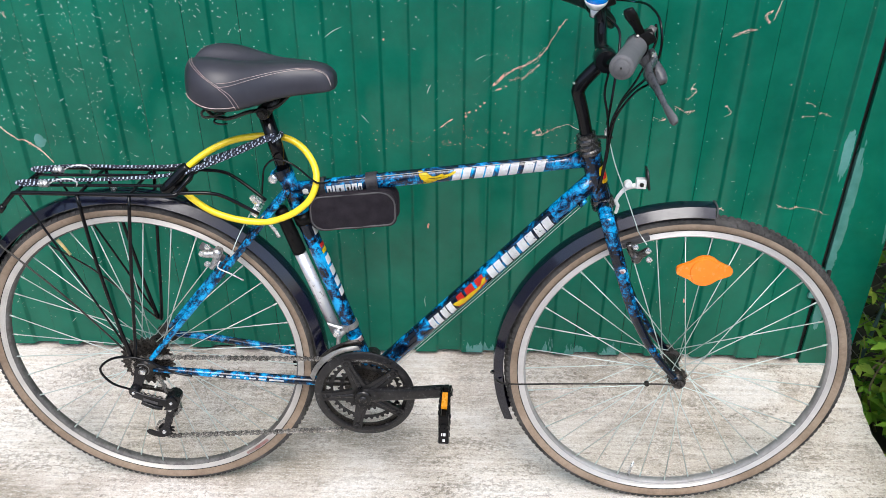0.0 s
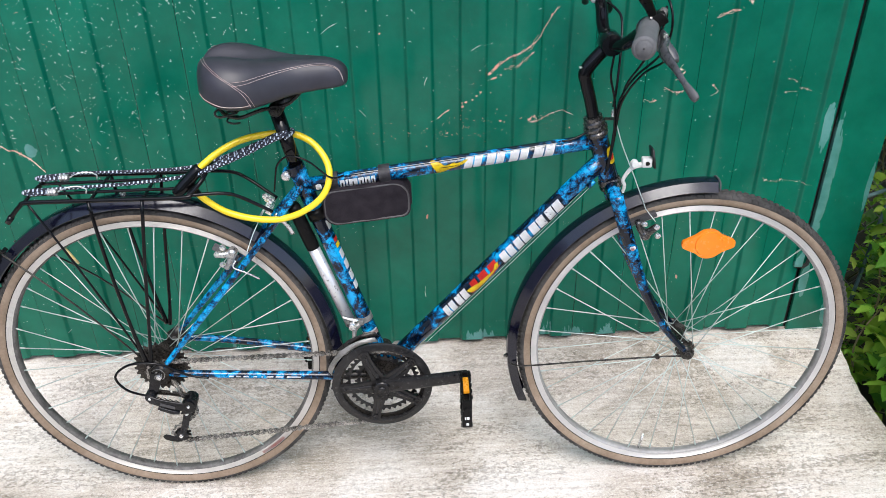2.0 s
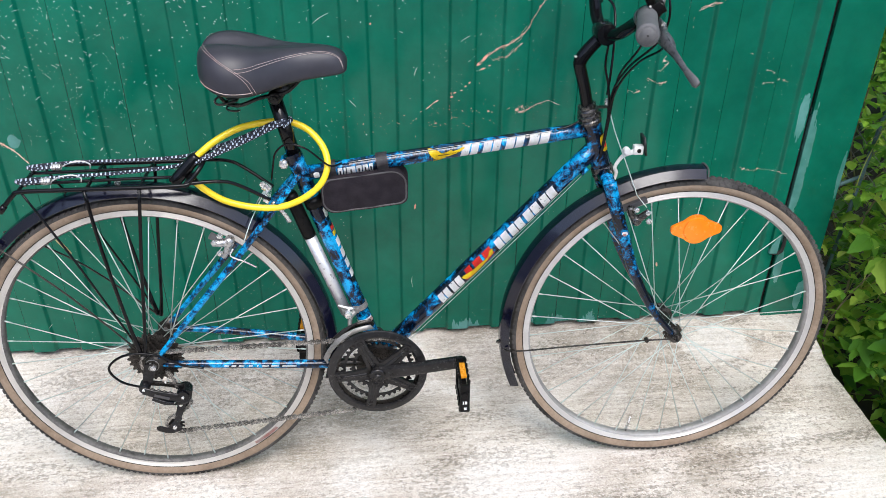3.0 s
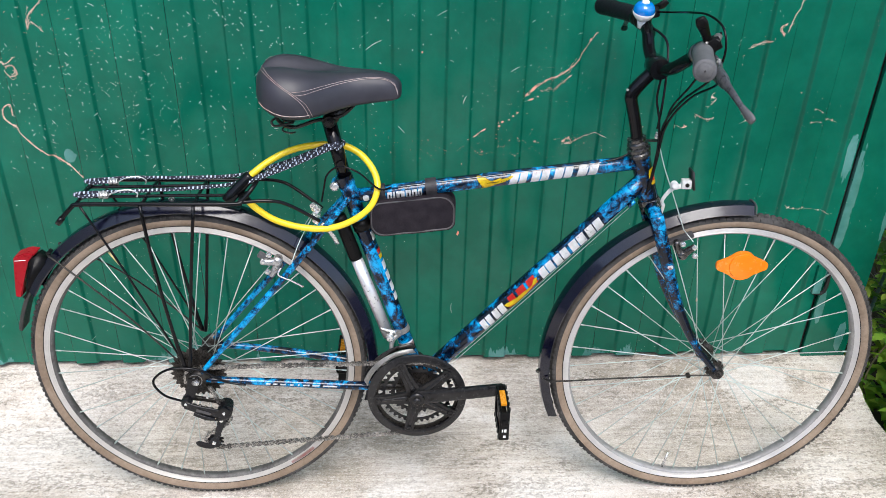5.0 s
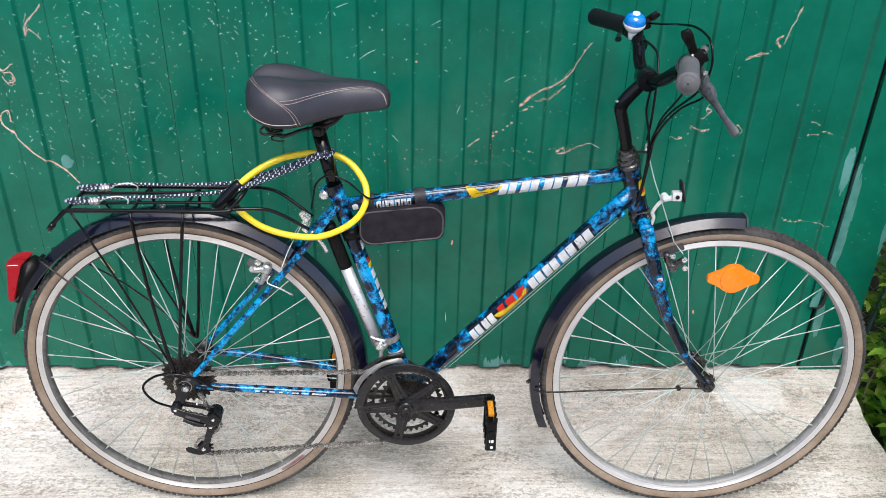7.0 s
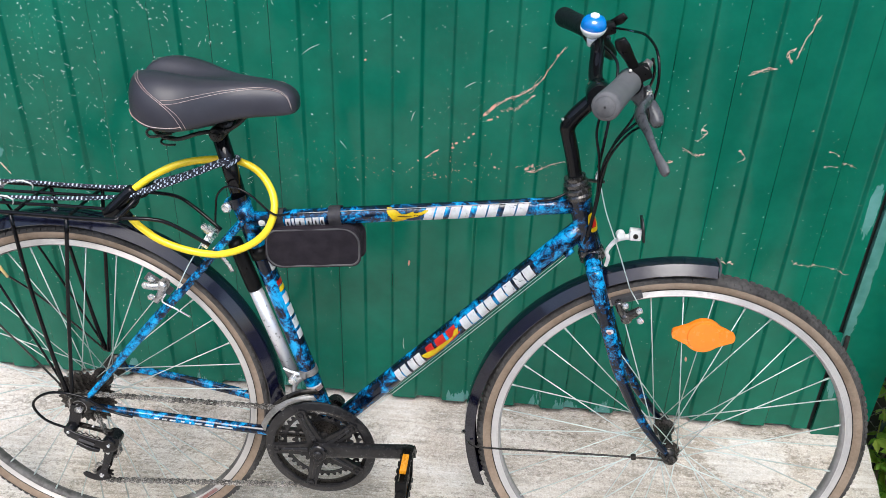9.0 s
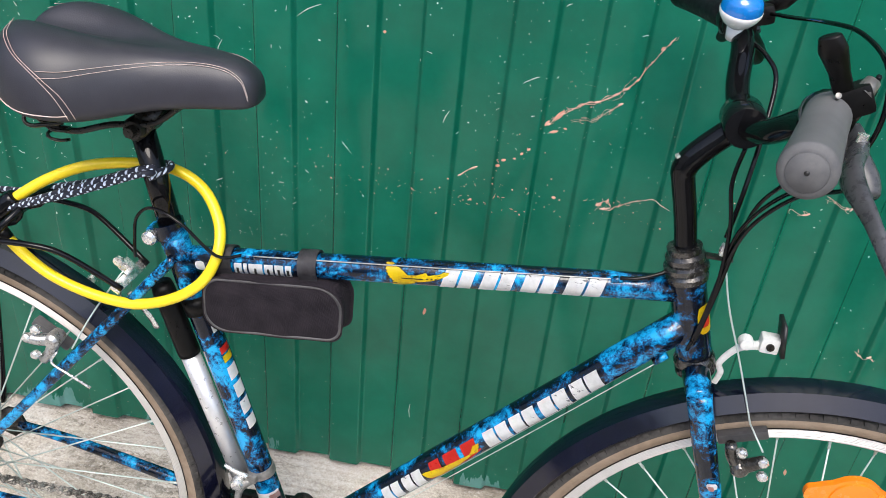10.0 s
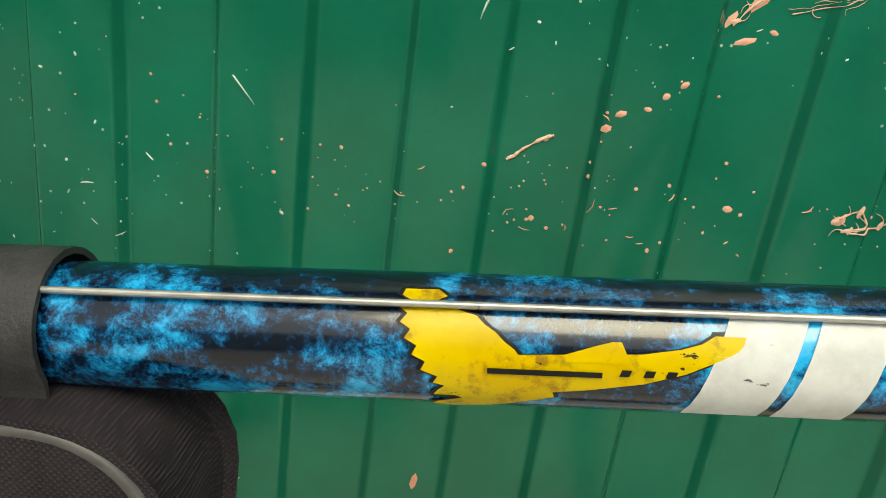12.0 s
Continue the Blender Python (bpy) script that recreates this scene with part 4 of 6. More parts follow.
    for s in (-1, 1):
        for lead in (-1, 1):
            a0 = radians(turn + LACING[name][(s, lead)])
            a1 = a0 - lead * radians(62)
            start = P(math.cos(a1) * 0.0175, math.sin(a1) * 0.0175, s * flange + 0.001 * lead)
            end = P(math.cos(a0) * 0.2992, math.sin(a0) * 0.2992, 0.003 * s)
            bm = tube([start, end], 0.00102, 6, 1)
            d = (end - start).normalized()
            tube([end - d * 0.011, end], 0.0017, 6, 1, bm)
            smooth(bm)
            me = bpy.data.meshes.new("spoke")
            bm.to_mesh(me)
            bm.free()
            me.materials.append(STEEL)
            meshes.append(me)
    here = c - ORIGIN["bicycle"]
    for me in meshes:
        for k in range(9):
            ob = new("spoke", me)
            ob.parent = w
            ob.matrix_basis = Matrix.Translation(here) @ Matrix.Rotation(-2 * math.pi * k / 9, 4, "Y")
    a = radians(-102.0 if name == "front_wheel" else 121)
    d = P(math.cos(a), math.sin(a))
    part("valve", tube([c + d * 0.297, c + d * 0.258], [0.0035, 0.003, 0.0025], 8, 2), CHROME if glue == 0 else CREAM, w)
    return w


front = wheel("front_wheel", FRONT_HUB, 0.034, RUSTY, "spoked wheel with aluminium rim and tan-wall tyre", 13.3)
rear = wheel("rear_wheel", REAR, 0.029, GREASY, "spoked wheel with aluminium rim and tan-wall tyre", 25.0, 1)


def axle(hub, half, owner):
    bm = tube([P(*hub, -half), P(*hub, half)], 0.0045, 10, 1)
    for s in (-1, 1):
        lathe([(0.0, half * s), (0.005, half * s), (0.005, (half - 0.004) * s), (0.0095, (half - 0.004) * s), (0.0095, (half - 0.010) * s), (0.0140, (half - 0.0105) * s), (0.0140, (half - 0.0125) * s)], P(*hub), AXLE, 16, bm)
    part("axle", bm, HEADSET if hub == FRONT_HUB else CAGE, owner)


# worn red sticker on the rear rim
bm = bmesh.new()
rows = []
for k in range(9):
    a = radians(-56.5 + 12 * k / 8)
    rows.append([bm.verts.new(P(math.cos(a) * r, math.sin(a) * r, 0.0131) + P(*REAR)) for r in (0.3065, 0.3135)])
for x, y in zip(rows, rows[1:]):
    bm.faces.new((x[0], y[0], y[1], x[1]))
bmesh.ops.solidify(bm, geom=bm.faces[:], thickness=0.0004)
part("rim_sticker", bm, FADEDRED, rear, "faded red sticker")
axle(FRONT_HUB, 0.064, front)
axle(REAR, 0.080, rear)
# orange spoke reflector
bm = bmesh.new()
rc = P(1.093, 0.576, 0.014)


def reflector_outline(size):
    """A disc with two tapering, round-ended wings."""
    def half(u):
        u = abs(u)
        disc = math.sqrt(max(0.0, 0.031 ** 2 - u * u))
        wing = 0.0225 - (u - 0.018) * 0.46 if u < 0.0475 else 0.00893 * math.sqrt(max(0.0, 1 - ((u - 0.0475) / 0.0045) ** 2))
        return max(disc, wing if u > 0.018 else 0.0)
    us = [-0.052 * math.cos(math.pi * k / 30) for k in range(31)]
    top, low = [(u, half(u)) for u in us[1:-1]], [(u, -half(u)) for u in us[-2:0:-1]]
    return [rc + P(u * size, v * size, 0) for u, v in [(us[0], 0.0)] + top + [(us[-1], 0.0)] + low]


plate(reflector_outline(1.0), 0.008, bm)
bmesh.ops.bevel(bm, geom=[e for e in bm.edges if e.calc_face_angle(0) > 1.2], offset=0.0015, segments=2, affect="EDGES")
lathe([(0.0, 0.0062), (0.026, 0.0058), (0.0268, 0.004), (0.0268, 0.0)], rc, AXLE, 40, bm)
part("reflector", bm, ORANGE, front, "orange plastic spoke reflector")


# frame
def main_tube(name, a, b, r, r2=None, label="", mat=PAINT):
    return part(name, tube([a, (a + b) / 2, b], [r, r, r2 or r], 24, 4), mat, bike, label)


TT0, TT1 = P(0.322, 0.7165), P(0.864, 0.7895)
DT0, DT1 = P(0.452, 0.299), P(0.884, 0.762)
ST0, ST1 = P(0.452, 0.300), P(0.3055, 0.757)
top_tube = main_tube("top_tube", TT0, TT1, 0.0142)
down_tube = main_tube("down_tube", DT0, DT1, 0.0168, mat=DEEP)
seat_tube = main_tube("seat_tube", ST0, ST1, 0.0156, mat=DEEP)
HT0, HT1 = P(0.891, 0.712), P(0.861, 0.808)
head_tube = main_tube("head_tube", HT0, HT1, 0.0185)
for s in (1, -1):
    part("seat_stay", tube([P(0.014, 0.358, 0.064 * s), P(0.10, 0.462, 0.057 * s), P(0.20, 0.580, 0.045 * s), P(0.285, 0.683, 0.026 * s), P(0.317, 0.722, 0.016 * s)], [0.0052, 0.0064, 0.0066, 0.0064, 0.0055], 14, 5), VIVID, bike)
    part("chain_stay", tube([P(0.022, 0.342, 0.064 * s), P(0.12, 0.334, 0.061 * s), P(0.30, 0.314, 0.047 * s), P(0.352, 0.308, 0.041 * s)], [0.0065, 0.0078, 0.0090, 0.0096], 14, 5), PAINT, bike)
    part("stay_yoke", tube([P(0.350, 0.3083, 0.0412 * s), P(0.39, 0.304, 0.035 * s), P(0.43, 0.300, 0.028 * s)], 0.0097, 14, 3), GREASY, bike, "greasy black stay end")
    part("dropout", plate([P(-0.018, 0.327, 0.066 * s), P(0.012, 0.318, 0.066 * s), P(0.034, 0.338, 0.066 * s), P(0.020, 0.368, 0.066 * s), P(0.004, 0.368, 0.066 * s), P(-0.014, 0.354, 0.066 * s)], 0.005), GREASY, bike)
part("bottom_bracket", lathe([(0.0, -0.036), (0.019, -0.036), (0.020, -0.03), (0.020, 0.03), (0.019, 0.036), (0.0, 0.036)], P(*BOTTOM), AXLE, 28), DEEP, bike)
bm = tube([P(0.3098, 0.742), P(0.3045, 0.7585)], 0.0175, 20, 1)
box(P(0.289, 0.742, 0.0), (0.016, 0.020, 0.016), bm, Matrix.Rotation(0.3, 3, "Y"), 0.003)
part("seat_lug", bm, PAINT, bike)
part("seat_bolt", lathe([(0.0, 0.019), (0.006, 0.018), (0.0085, 0.015), (0.0085, 0.008), (0.005, 0.007), (0.005, -0.016), (0.007, -0.017), (0.0, -0.02)], P(0.2885, 0.741), AXLE, 18), CHROME, bike, "chrome seat clamp bolt")
part("brake_bridge", tube([P(0.245, 0.632, 0.036), P(0.245, 0.632, -0.036)], 0.006, 10, 1), PAINT, bike)

# headset, stem and fork
ax = (HT1 - HT0).normalized()
bm = lathe([(0.0, -0.006), (0.021, -0.006), (0.0215, 0.0), (0.0195, 0.003), (0.0225, 0.006), (0.0225, 0.011), (0.018, 0.014), (0.020, 0.016), (0.020, 0.021), (0.0165, 0.024), (0.0175, 0.026), (0.0175, 0.031), (0.0, 0.032)], HT1, ax, 28)
headset = part("headset", bm, HEADSET, bike, "greasy steel headset cups")
part("lower_cup", lathe([(0.0, 0.004), (0.0195, 0.004), (0.0215, 0.0), (0.0215, -0.006), (0.0185, -0.009), (0.021, -0.012), (0.021, -0.016), (0.0, -0.017)], HT0, ax, 28), HEADSET, headset)
bm = tube([HT1 + ax * 0.02, P(0.8455, 0.868), P(0.8345, 0.906), P(0.8328, 0.9145), P(0.8352, 0.9235), P(0.8425, 0.935), P(0.858, 0.953), P(0.873, 0.9675)], [0.0112, 0.0112, 0.0114, 0.0122, 0.0124, 0.0124, 0.0120, 0.0125], 28, 5)
stem = part("stem", bm, BLACK, bike, "glossy black quill stem")
part("stem_clamp", lathe([(0.0, -0.021), (0.0185, -0.021), (0.0200, -0.018), (0.0200, 0.018), (0.0185, 0.021), (0.0, 0.021)], P(0.874, 0.971), AXLE, 24), BLACK, stem)
part("stem_bolt", lathe([(0.0, 0.006), (0.006, 0.005), (0.006, -0.002)], P(0.829, 0.926), P(-0.4, 1), 14), CHROME, stem)
crown = tube([P(0.8965, 0.694, 0.05), P(0.895, 0.700, 0.03), P(0.8945, 0.702, 0), P(0.895, 0.700, -0.03), P(0.8965, 0.694, -0.05)], [0.0125, 0.014, 0.016, 0.014, 0.0125], 14, 4)
fork = part("fork", crown, PAINT, bike)
for s in (1, -1):
    pts = [P(0.8955, 0.700, 0.050 * s), P(0.913, 0.646, 0.051 * s), P(0.9315, 0.592, 0.0515 * s), P(0.957, 0.520, 0.052 * s), P(0.984, 0.462, 0.052 * s), P(1.013, 0.412, 0.052 * s), P(1.044, 0.372, 0.052 * s), P(1.062, 0.352, 0.052 * s)]
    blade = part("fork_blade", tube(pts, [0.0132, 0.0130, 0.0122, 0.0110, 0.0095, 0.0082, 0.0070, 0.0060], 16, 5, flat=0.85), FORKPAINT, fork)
    part("fork_end", plate([P(1.056, 0.362, 0.052 * s), P(1.074, 0.360, 0.052 * s), P(1.082, 0.342, 0.052 * s), P(1.076, 0.330, 0.052 * s), P(1.062, 0.332, 0.052 * s), P(1.052, 0.348, 0.052 * s)], 0.005), GREASY, fork)


# decals laid round the tubes: strips (arc, from, to) in metres along the tube and round it from its right-hand side upwards
def decal(name, a, b, r, strips, mat, parent, label="", shift=0.0):
    axis = (b - a).normalized()
    side = P(0, 0, 1)
    up = side.cross(axis)
    if up.z < 0:
        up = -up
    bm, rows = bmesh.new(), []
    for q, s0, s1 in strips:
        d = side * math.cos(q / r) + up * math.sin(q / r)
        rows.append([bm.verts.new(a + axis * s + d * (r + 0.0005)) for s in np.linspace(s0 + shift, s1 + shift, 4)])
    for x, y in zip(rows, rows[1:]):
        for i in range(3):
            bm.faces.new((x[i], x[i + 1], y[i + 1], y[i]))
    ext = bmesh.ops.extrude_face_region(bm, geom=bm.faces[:])["geom"]
    bmesh.ops.recalc_face_normals(bm, faces=bm.faces)
    return part(name, bm, mat, parent, label)


def slant(s0, s1, q0, q1, lean=0.0, n=7):
    return [(q0 + (q1 - q0) * i / (n - 1), s0 + lean * i / (n - 1), s1 + lean * i / (n - 1)) for i in range(n)]


def blob(s0, s1, q0, q1, lean=0.0, n=11):
    """A block with round corners."""
    out, h = [], (s1 - s0) / 2
    for i in range(n):
        f = i / (n - 1)
        k = (1 - abs(2 * f - 1) ** 4.5) ** (1 / 3.0)
        mid = (s0 + s1) / 2 + lean * (f - 0.5)
        out.append((q0 + (q1 - q0) * f, mid - h * max(k, 0.35), mid + h * max(k, 0.35)))
    return out


R1 = 0.0142
# slanted white bars in four pairs along the top tube
for s0, s1 in ((0.295, 0.327), (0.336, 0.369), (0.379, 0.413), (0.423, 0.461)):
    mid = s0 + (s1 - s0) * 0.52
    for a, b in ((s0, mid - 0.0013), (mid + 0.0013, s1)):
        decal("white_bar", TT0, TT1, R1, slant(a, b, -0.0112, 0.0118, 0.008), WHITE, top_tube, "slanted white bar")
# flying yellow bird shape
wing = [(-0.0135, 0.2315, 0.2365), (-0.0122, 0.230, 0.241), (-0.0105, 0.2315, 0.2455), (-0.0085, 0.2365, 0.2505), (-0.0068, 0.2335, 0.2555), (-0.0052, 0.2345, 0.2550), (-0.0040, 0.2305, 0.2545), (-0.0024, 0.2315, 0.2530),
        (-0.0010, 0.2280, 0.2515), (0.0008, 0.2290, 0.2500), (0.0022, 0.2262, 0.2485), (0.0040, 0.2272, 0.2470), (0.0054, 0.2246, 0.2450), (0.0072, 0.2258, 0.2432), (0.0086, 0.2236, 0.2410), (0.0104, 0.2250, 0.2392), (0.0118, 0.2232, 0.2345), (0.0130, 0.2262, 0.2300), (0.0145, 0.2236, 0.2330), (0.0162, 0.2242, 0.2312)]
decal("bird_edge", TT0, TT1, R1 - 0.0002, [(-0.0145, 0.2315, 0.2375)] + [(q, a - 0.0010, b + 0.0010) for q, a, b in wing] + [(0.0168, 0.2240, 0.2310)], INK, top_tube, "thin black edge of the bird", 0.0135)
bird = decal("bird_wing", TT0, TT1, R1, wing, SUNNY, top_tube, "yellow flying bird shape", 0.0135)
trunk = [(-0.0076, 0.2440, 0.2540), (-0.0060, 0.2450, 0.2640), (-0.0042, 0.2470, 0.2760), (-0.0022, 0.2490, 0.2865), (0.0003, 0.2500, 0.2945), (0.0026, 0.2525, 0.2995), (0.0040, 0.2860, 0.3025), (0.0052, 0.2935, 0.3045), (0.0064, 0.2975, 0.3055), (0.0080, 0.3000, 0.3060)]
decal("bird_edge", TT0, TT1, R1 - 0.0002, [(-0.0086, 0.2436, 0.2480)] + [(q, a - 0.0009, b + 0.0009) for q, a, b in trunk] + [(0.0088, 0.2995, 0.3066)], INK, top_tube)
decal("bird_body", TT0, TT1, R1, trunk, SUNNY, top_tube)
decal("bird_crest", TT0, TT1, R1 + 0.0001, [(0.0020, 0.2660, 0.2830), (0.0040, 0.2725, 0.2828), (0.0054, 0.2770, 0.2822), (0.0062, 0.2800, 0.2818)], SUNNY, top_tube)
decal("bar", TT0, TT1, R1 + 0.0006, slant(0.2552, 0.2782, -0.0009, 0.0003, 0.0, 3), INK, bird, "small dark bar")
for s in (0.2815, 0.2862, 0.2905):
    decal("mark", TT0, TT1, R1 + 0.0006, slant(s, s + 0.0020, -0.0004, 0.0010, 0.0005, 3), INK, bird)
# white blocks by the bag straps
for s0, s1 in ((0.065, 0.074), (0.076, 0.080), (0.082, 0.098), (0.100, 0.110), (0.112, 0.122), (0.124, 0.131)):
    decal("white_block", TT0, TT1, R1, slant(s0, s1, -0.0125, 0.0045, 0.001), WHITE, top_tube)
    if s1 - s0 > 0.006:
        decal("slot", TT0, TT1, R1 + 0.0005, slant((s0 + s1) / 2 - 0.0014, (s0 + s1) / 2 + 0.0014, -0.0095, -0.0005, 0.0005), INK, top_tube)
decal("white_dot", TT0, TT1, R1, blob(0.020, 0.031, -0.008, 0.004), WHITE, top_tube)
# down tube blocks and the red and yellow emblem
R2 = 0.0168


def along(u):
    return (u - DT0.x) / (DT1.x - DT0.x) * (DT1 - DT0).length


for u0, u1 in ((0.5775, 0.597), (0.6005, 0.6215), (0.689, 0.7125), (0.7155, 0.7395), (0.744, 0.7695), (0.7735, 0.799)):
    mid = (u0 + u1) / 2
    for a, b in ((u0, mid - 0.0008), (mid + 0.0008, u1)):
        decal("white_bar", DT0, DT1, R2, slant(along(a), along(b), -0.0115, 0.0112, 0.004), WHITE, down_tube, "white bar")
for u0, u1 in ((0.632, 0.643), (0.6475, 0.662), (0.6665, 0.681)):
    decal("red_block", DT0, DT1, R2, slant(along(u0), along(u1), -0.004, 0.0115, 0.003), RED, down_tube, "red square")
decal("red_field", DT0, DT1, R2, [(-0.0135, along(0.634), along(0.648)), (-0.010, along(0.627), along(0.672)), (-0.006, along(0.626), along(0.682)), (-0.003, along(0.627), along(0.684))], RED, down_tube)
decal("yellow_crescent", DT0, DT1, R2 + 0.0005, [(-0.0115, along(0.636), along(0.652)), (-0.008, along(0.629), along(0.667)), (-0.004, along(0.626), along(0.676)), (-0.001, along(0.625), along(0.645)), (0.002, along(0.6245), along(0.634)), (0.004, along(0.624), along(0.628))], SUNNY, down_tube, "yellow crescent")
decal("yellow_tip", DT0, DT1, R2 + 0.0005, [(-0.0055, along(0.668), along(0.679)), (-0.001, along(0.674), along(0.6825)), (0.004, along(0.679), along(0.685))], SUNNY, down_tube)


def up_seat(v):
    return (v - ST0.z) / (ST1.z - ST0.z) * (ST1 - ST0).length


R3 = 0.0156
for v0, v1, mat in ((0.622, 0.642, WHITE), (0.5935, 0.604, RED), (0.582, 0.593, SUNNY), (0.558, 0.577, WHITE), (0.534, 0.554, WHITE), (0.510, 0.530, WHITE), (0.489, 0.506, WHITE)):
    decal("side_block", ST0, ST1, R3, slant(up_seat(v0) + 0.002, up_seat(v1), 0.0125, 0.0265, 0.003), mat, seat_tube)
decal("white_band", ST0, ST1, R3, slant(0.088, 0.100, -0.020, 0.020), WHITE, seat_tube)
decal("pink_mark", ST0, ST1, R3 + 0.0006, slant(0.089, 0.097, 0.006, 0.021), FADEDRED, seat_tube)
decal("head_badge", HT0, HT1, 0.0185, blob(0.036, 0.069, 0.006, 0.026), SUNNY, head_tube, "yellow and red head badge")
decal("badge_field", HT0, HT1, 0.0190, blob(0.044, 0.060, 0.010, 0.022), RED, head_tube)
FB0, FB1 = P(0.9285, 0.6015, 0.0515), P(0.9325, 0.5895, 0.0515)
decal("white_mark", FB0, FB1, 0.0128, blob(0.001, 0.009, -0.003, 0.008, 0.003), WHITE, fork, "small white and red mark")
decal("red_mark", FB0, FB1, 0.0133, blob(0.004, 0.010, -0.002, 0.004, 0.002), FADEDRED, fork)
CS0, CS1 = P(0.12, 0.334, 0.061), P(0.30, 0.314, 0.047)
for s0, s1 in ((0.02, 0.032), (0.034, 0.046), (0.048, 0.062), (0.068, 0.078), (0.084, 0.090), (0.094, 0.110), (0.112, 0.130), (0.134, 0.166)):
    decal("white_dash", CS0, CS1, 0.0092, slant(s0, s1 - 0.003, 0.0000, 0.0030, 0.001), WHITE, bike)


# mudguards
def mudguard(name, hub, a0, a1, R):
    prof = [(R - 0.0180, 0.0243), (R - 0.0018, 0.0140), (R - 0.0006, 0.0080), (R, 0.0), (R - 0.0006, -0.0080), (R - 0.0018, -0.0140), (R - 0.0180, -0.0243)]
    inner = [(r - 0.0022, w * 0.92) for r, w in reversed(prof)]
    return part(name, lathe(prof + inner, P(*hub), AXLE, 60, None, (a0, a1), True), GUARD, bike, "glossy blue-black plastic mudguard")


rear_guard = mudguard("rear_mudguard", REAR, -14, 151, 0.3655)
front_guard = mudguard("front_mudguard", FRONT_HUB, 85.6, 202, 0.3655)
ends = [P(FRONT_HUB[0] + math.cos(radians(85.4)) * (0.3655 - d), FRONT_HUB[1] + math.sin(radians(85.4)) * (0.3655 - d), w) for w, d in ((-0.0245, 0.016), (-0.017, 0.002), (0, -0.001), (0.017, 0.002), (0.0245, 0.016))]
part("end_trim", tube(ends, 0.0017, 8, 4), PIPING, front_guard)
part("stay", tube([P(0.712, 0.312, 0.022), P(0.735, 0.319, 0.044), P(0.85, 0.333, 0.055), P(1.0, 0.343, 0.060), P(1.066, 0.343, 0.060)], 0.0019, 8, 4), GREASY, front_guard, "thin dark wire stay")
for s in (1, -1):
    part("stay", tube([P(-0.257, 0.597, 0.0250 * s), P(-0.246, 0.595, 0.0330 * s), P(-0.13, 0.502, 0.058 * s), P(-0.012, 0.372, 0.072 * s)], 0.0019, 8, 4), GREASY, rear_guard, "thin dark wire stay")
part("clip", tube([P(0.705, 0.328, 0.014), P(0.701, 0.316, 0.002), P(0.706, 0.304, -0.012)], 0.003, 8, 4), BLACK, front_guard)
part("clip", box(P(-0.258, 0.606, 0.020), (0.010, 0.014, 0.008), None, Matrix.Rotation(-0.8, 3, "Y"), 0.002), BLACK, rear_guard)
part("stay_joint", lathe([(0.0, 0.0), (0.005, 0.0), (0.005, 0.007), (0.0, 0.007)], P(1.005, 0.345, 0.058), AXLE, 10), GREASY, front_guard)

# rear lamp on the mudguard
lamp = part("rear_light", plate([P(-0.270, 0.581, 0), P(-0.288, 0.594, 0), P(-0.304, 0.586, 0), P(-0.322, 0.510, 0), P(-0.331, 0.504, 0), P(-0.325, 0.500, 0)], 0.032), DULL, bike, "red rear light in a black housing")
lens = plate([P(-0.288, 0.599, 0), P(-0.307, 0.601, 0), P(-0.331, 0.592, 0), P(-0.343, 0.505, 0), P(-0.3315, 0.504, 0), P(-0.306, 0.584, 0)], 0.034)
bmesh.ops.bevel(lens, geom=lens.edges[:], offset=0.0022, segments=2, affect="EDGES")
part("lens", lens, LENS, lamp, "red lens")
part("lens_line", tube([P(-0.329, 0.585, 0.0175), P(-0.308, 0.5865, 0.0175)], 0.0008, 6, 1), WHITE, lamp)
flap = [(0.3640, 0.0125), (0.3620, 0.0150), (0.3565, 0.0185), (0.3550, 0.0178)]
flap = [(r, w) for r, w in flap] + [(r, -w) for r, w in reversed(flap)]
part("guard_flap", lathe(flap, P(*REAR), AXLE, 16, None, (148, 166), True), FLAP, rear_guard, "scuffed black end flap")


# ---- handlebar with grips, levers, shifters and bell ----
NEAR_BAR = [P(0.874, 0.971, 0.0), P(0.878, 0.972, 0.022), P(0.887, 0.982, 0.052), P(0.899, 1.004, 0.085), P(0.902, 1.024, 0.120), P(0.896, 1.035, 0.160), P(0.881, 1.040, 0.215), P(0.855, 1.041, 0.298)]
FAR_BAR = [P(0.874, 0.971, 0.0), P(0.872, 0.974, -0.022), P(0.869, 0.990, -0.050), P(0.871, 1.017, -0.085), P(0.868, 1.030, -0.120), P(0.860, 1.033, -0.160), P(0.846, 1.031, -0.208), P(0.822, 1.028, -0.270)]
handlebar = part("handlebar", tube(FAR_BAR[:0:-1] + NEAR_BAR, 0.0112, 16, 5), BLACK, bike, "glossy black swept handlebar")
for line, mat, label in ((NEAR_BAR, GRIP, "grey rubber grip"), (FAR_BAR, GRIPDARK, "black rubber grip")):
    a, b = line[-3], line[-1]
    d = (b - a).normalized()
    bm = tube([a - d * 0.012, a, a.lerp(b, 0.35), a.lerp(b, 0.7), b - d * 0.006, b, b + d * 0.003], [0.0145, 0.0165, 0.0160, 0.0165, 0.0175, 0.0170, 0.0130], 22, 3)
    g = part("grip", bm, mat, handlebar, label)
    part("grip_cap", tube([b + d * 0.002, b + d * 0.0045], [0.0125, 0.0115], 20, 1), mat, g)
    part("grip_hole", tube([b + d * 0.0040, b + d * 0.0050], 0.0016, 8, 1), INK, g)


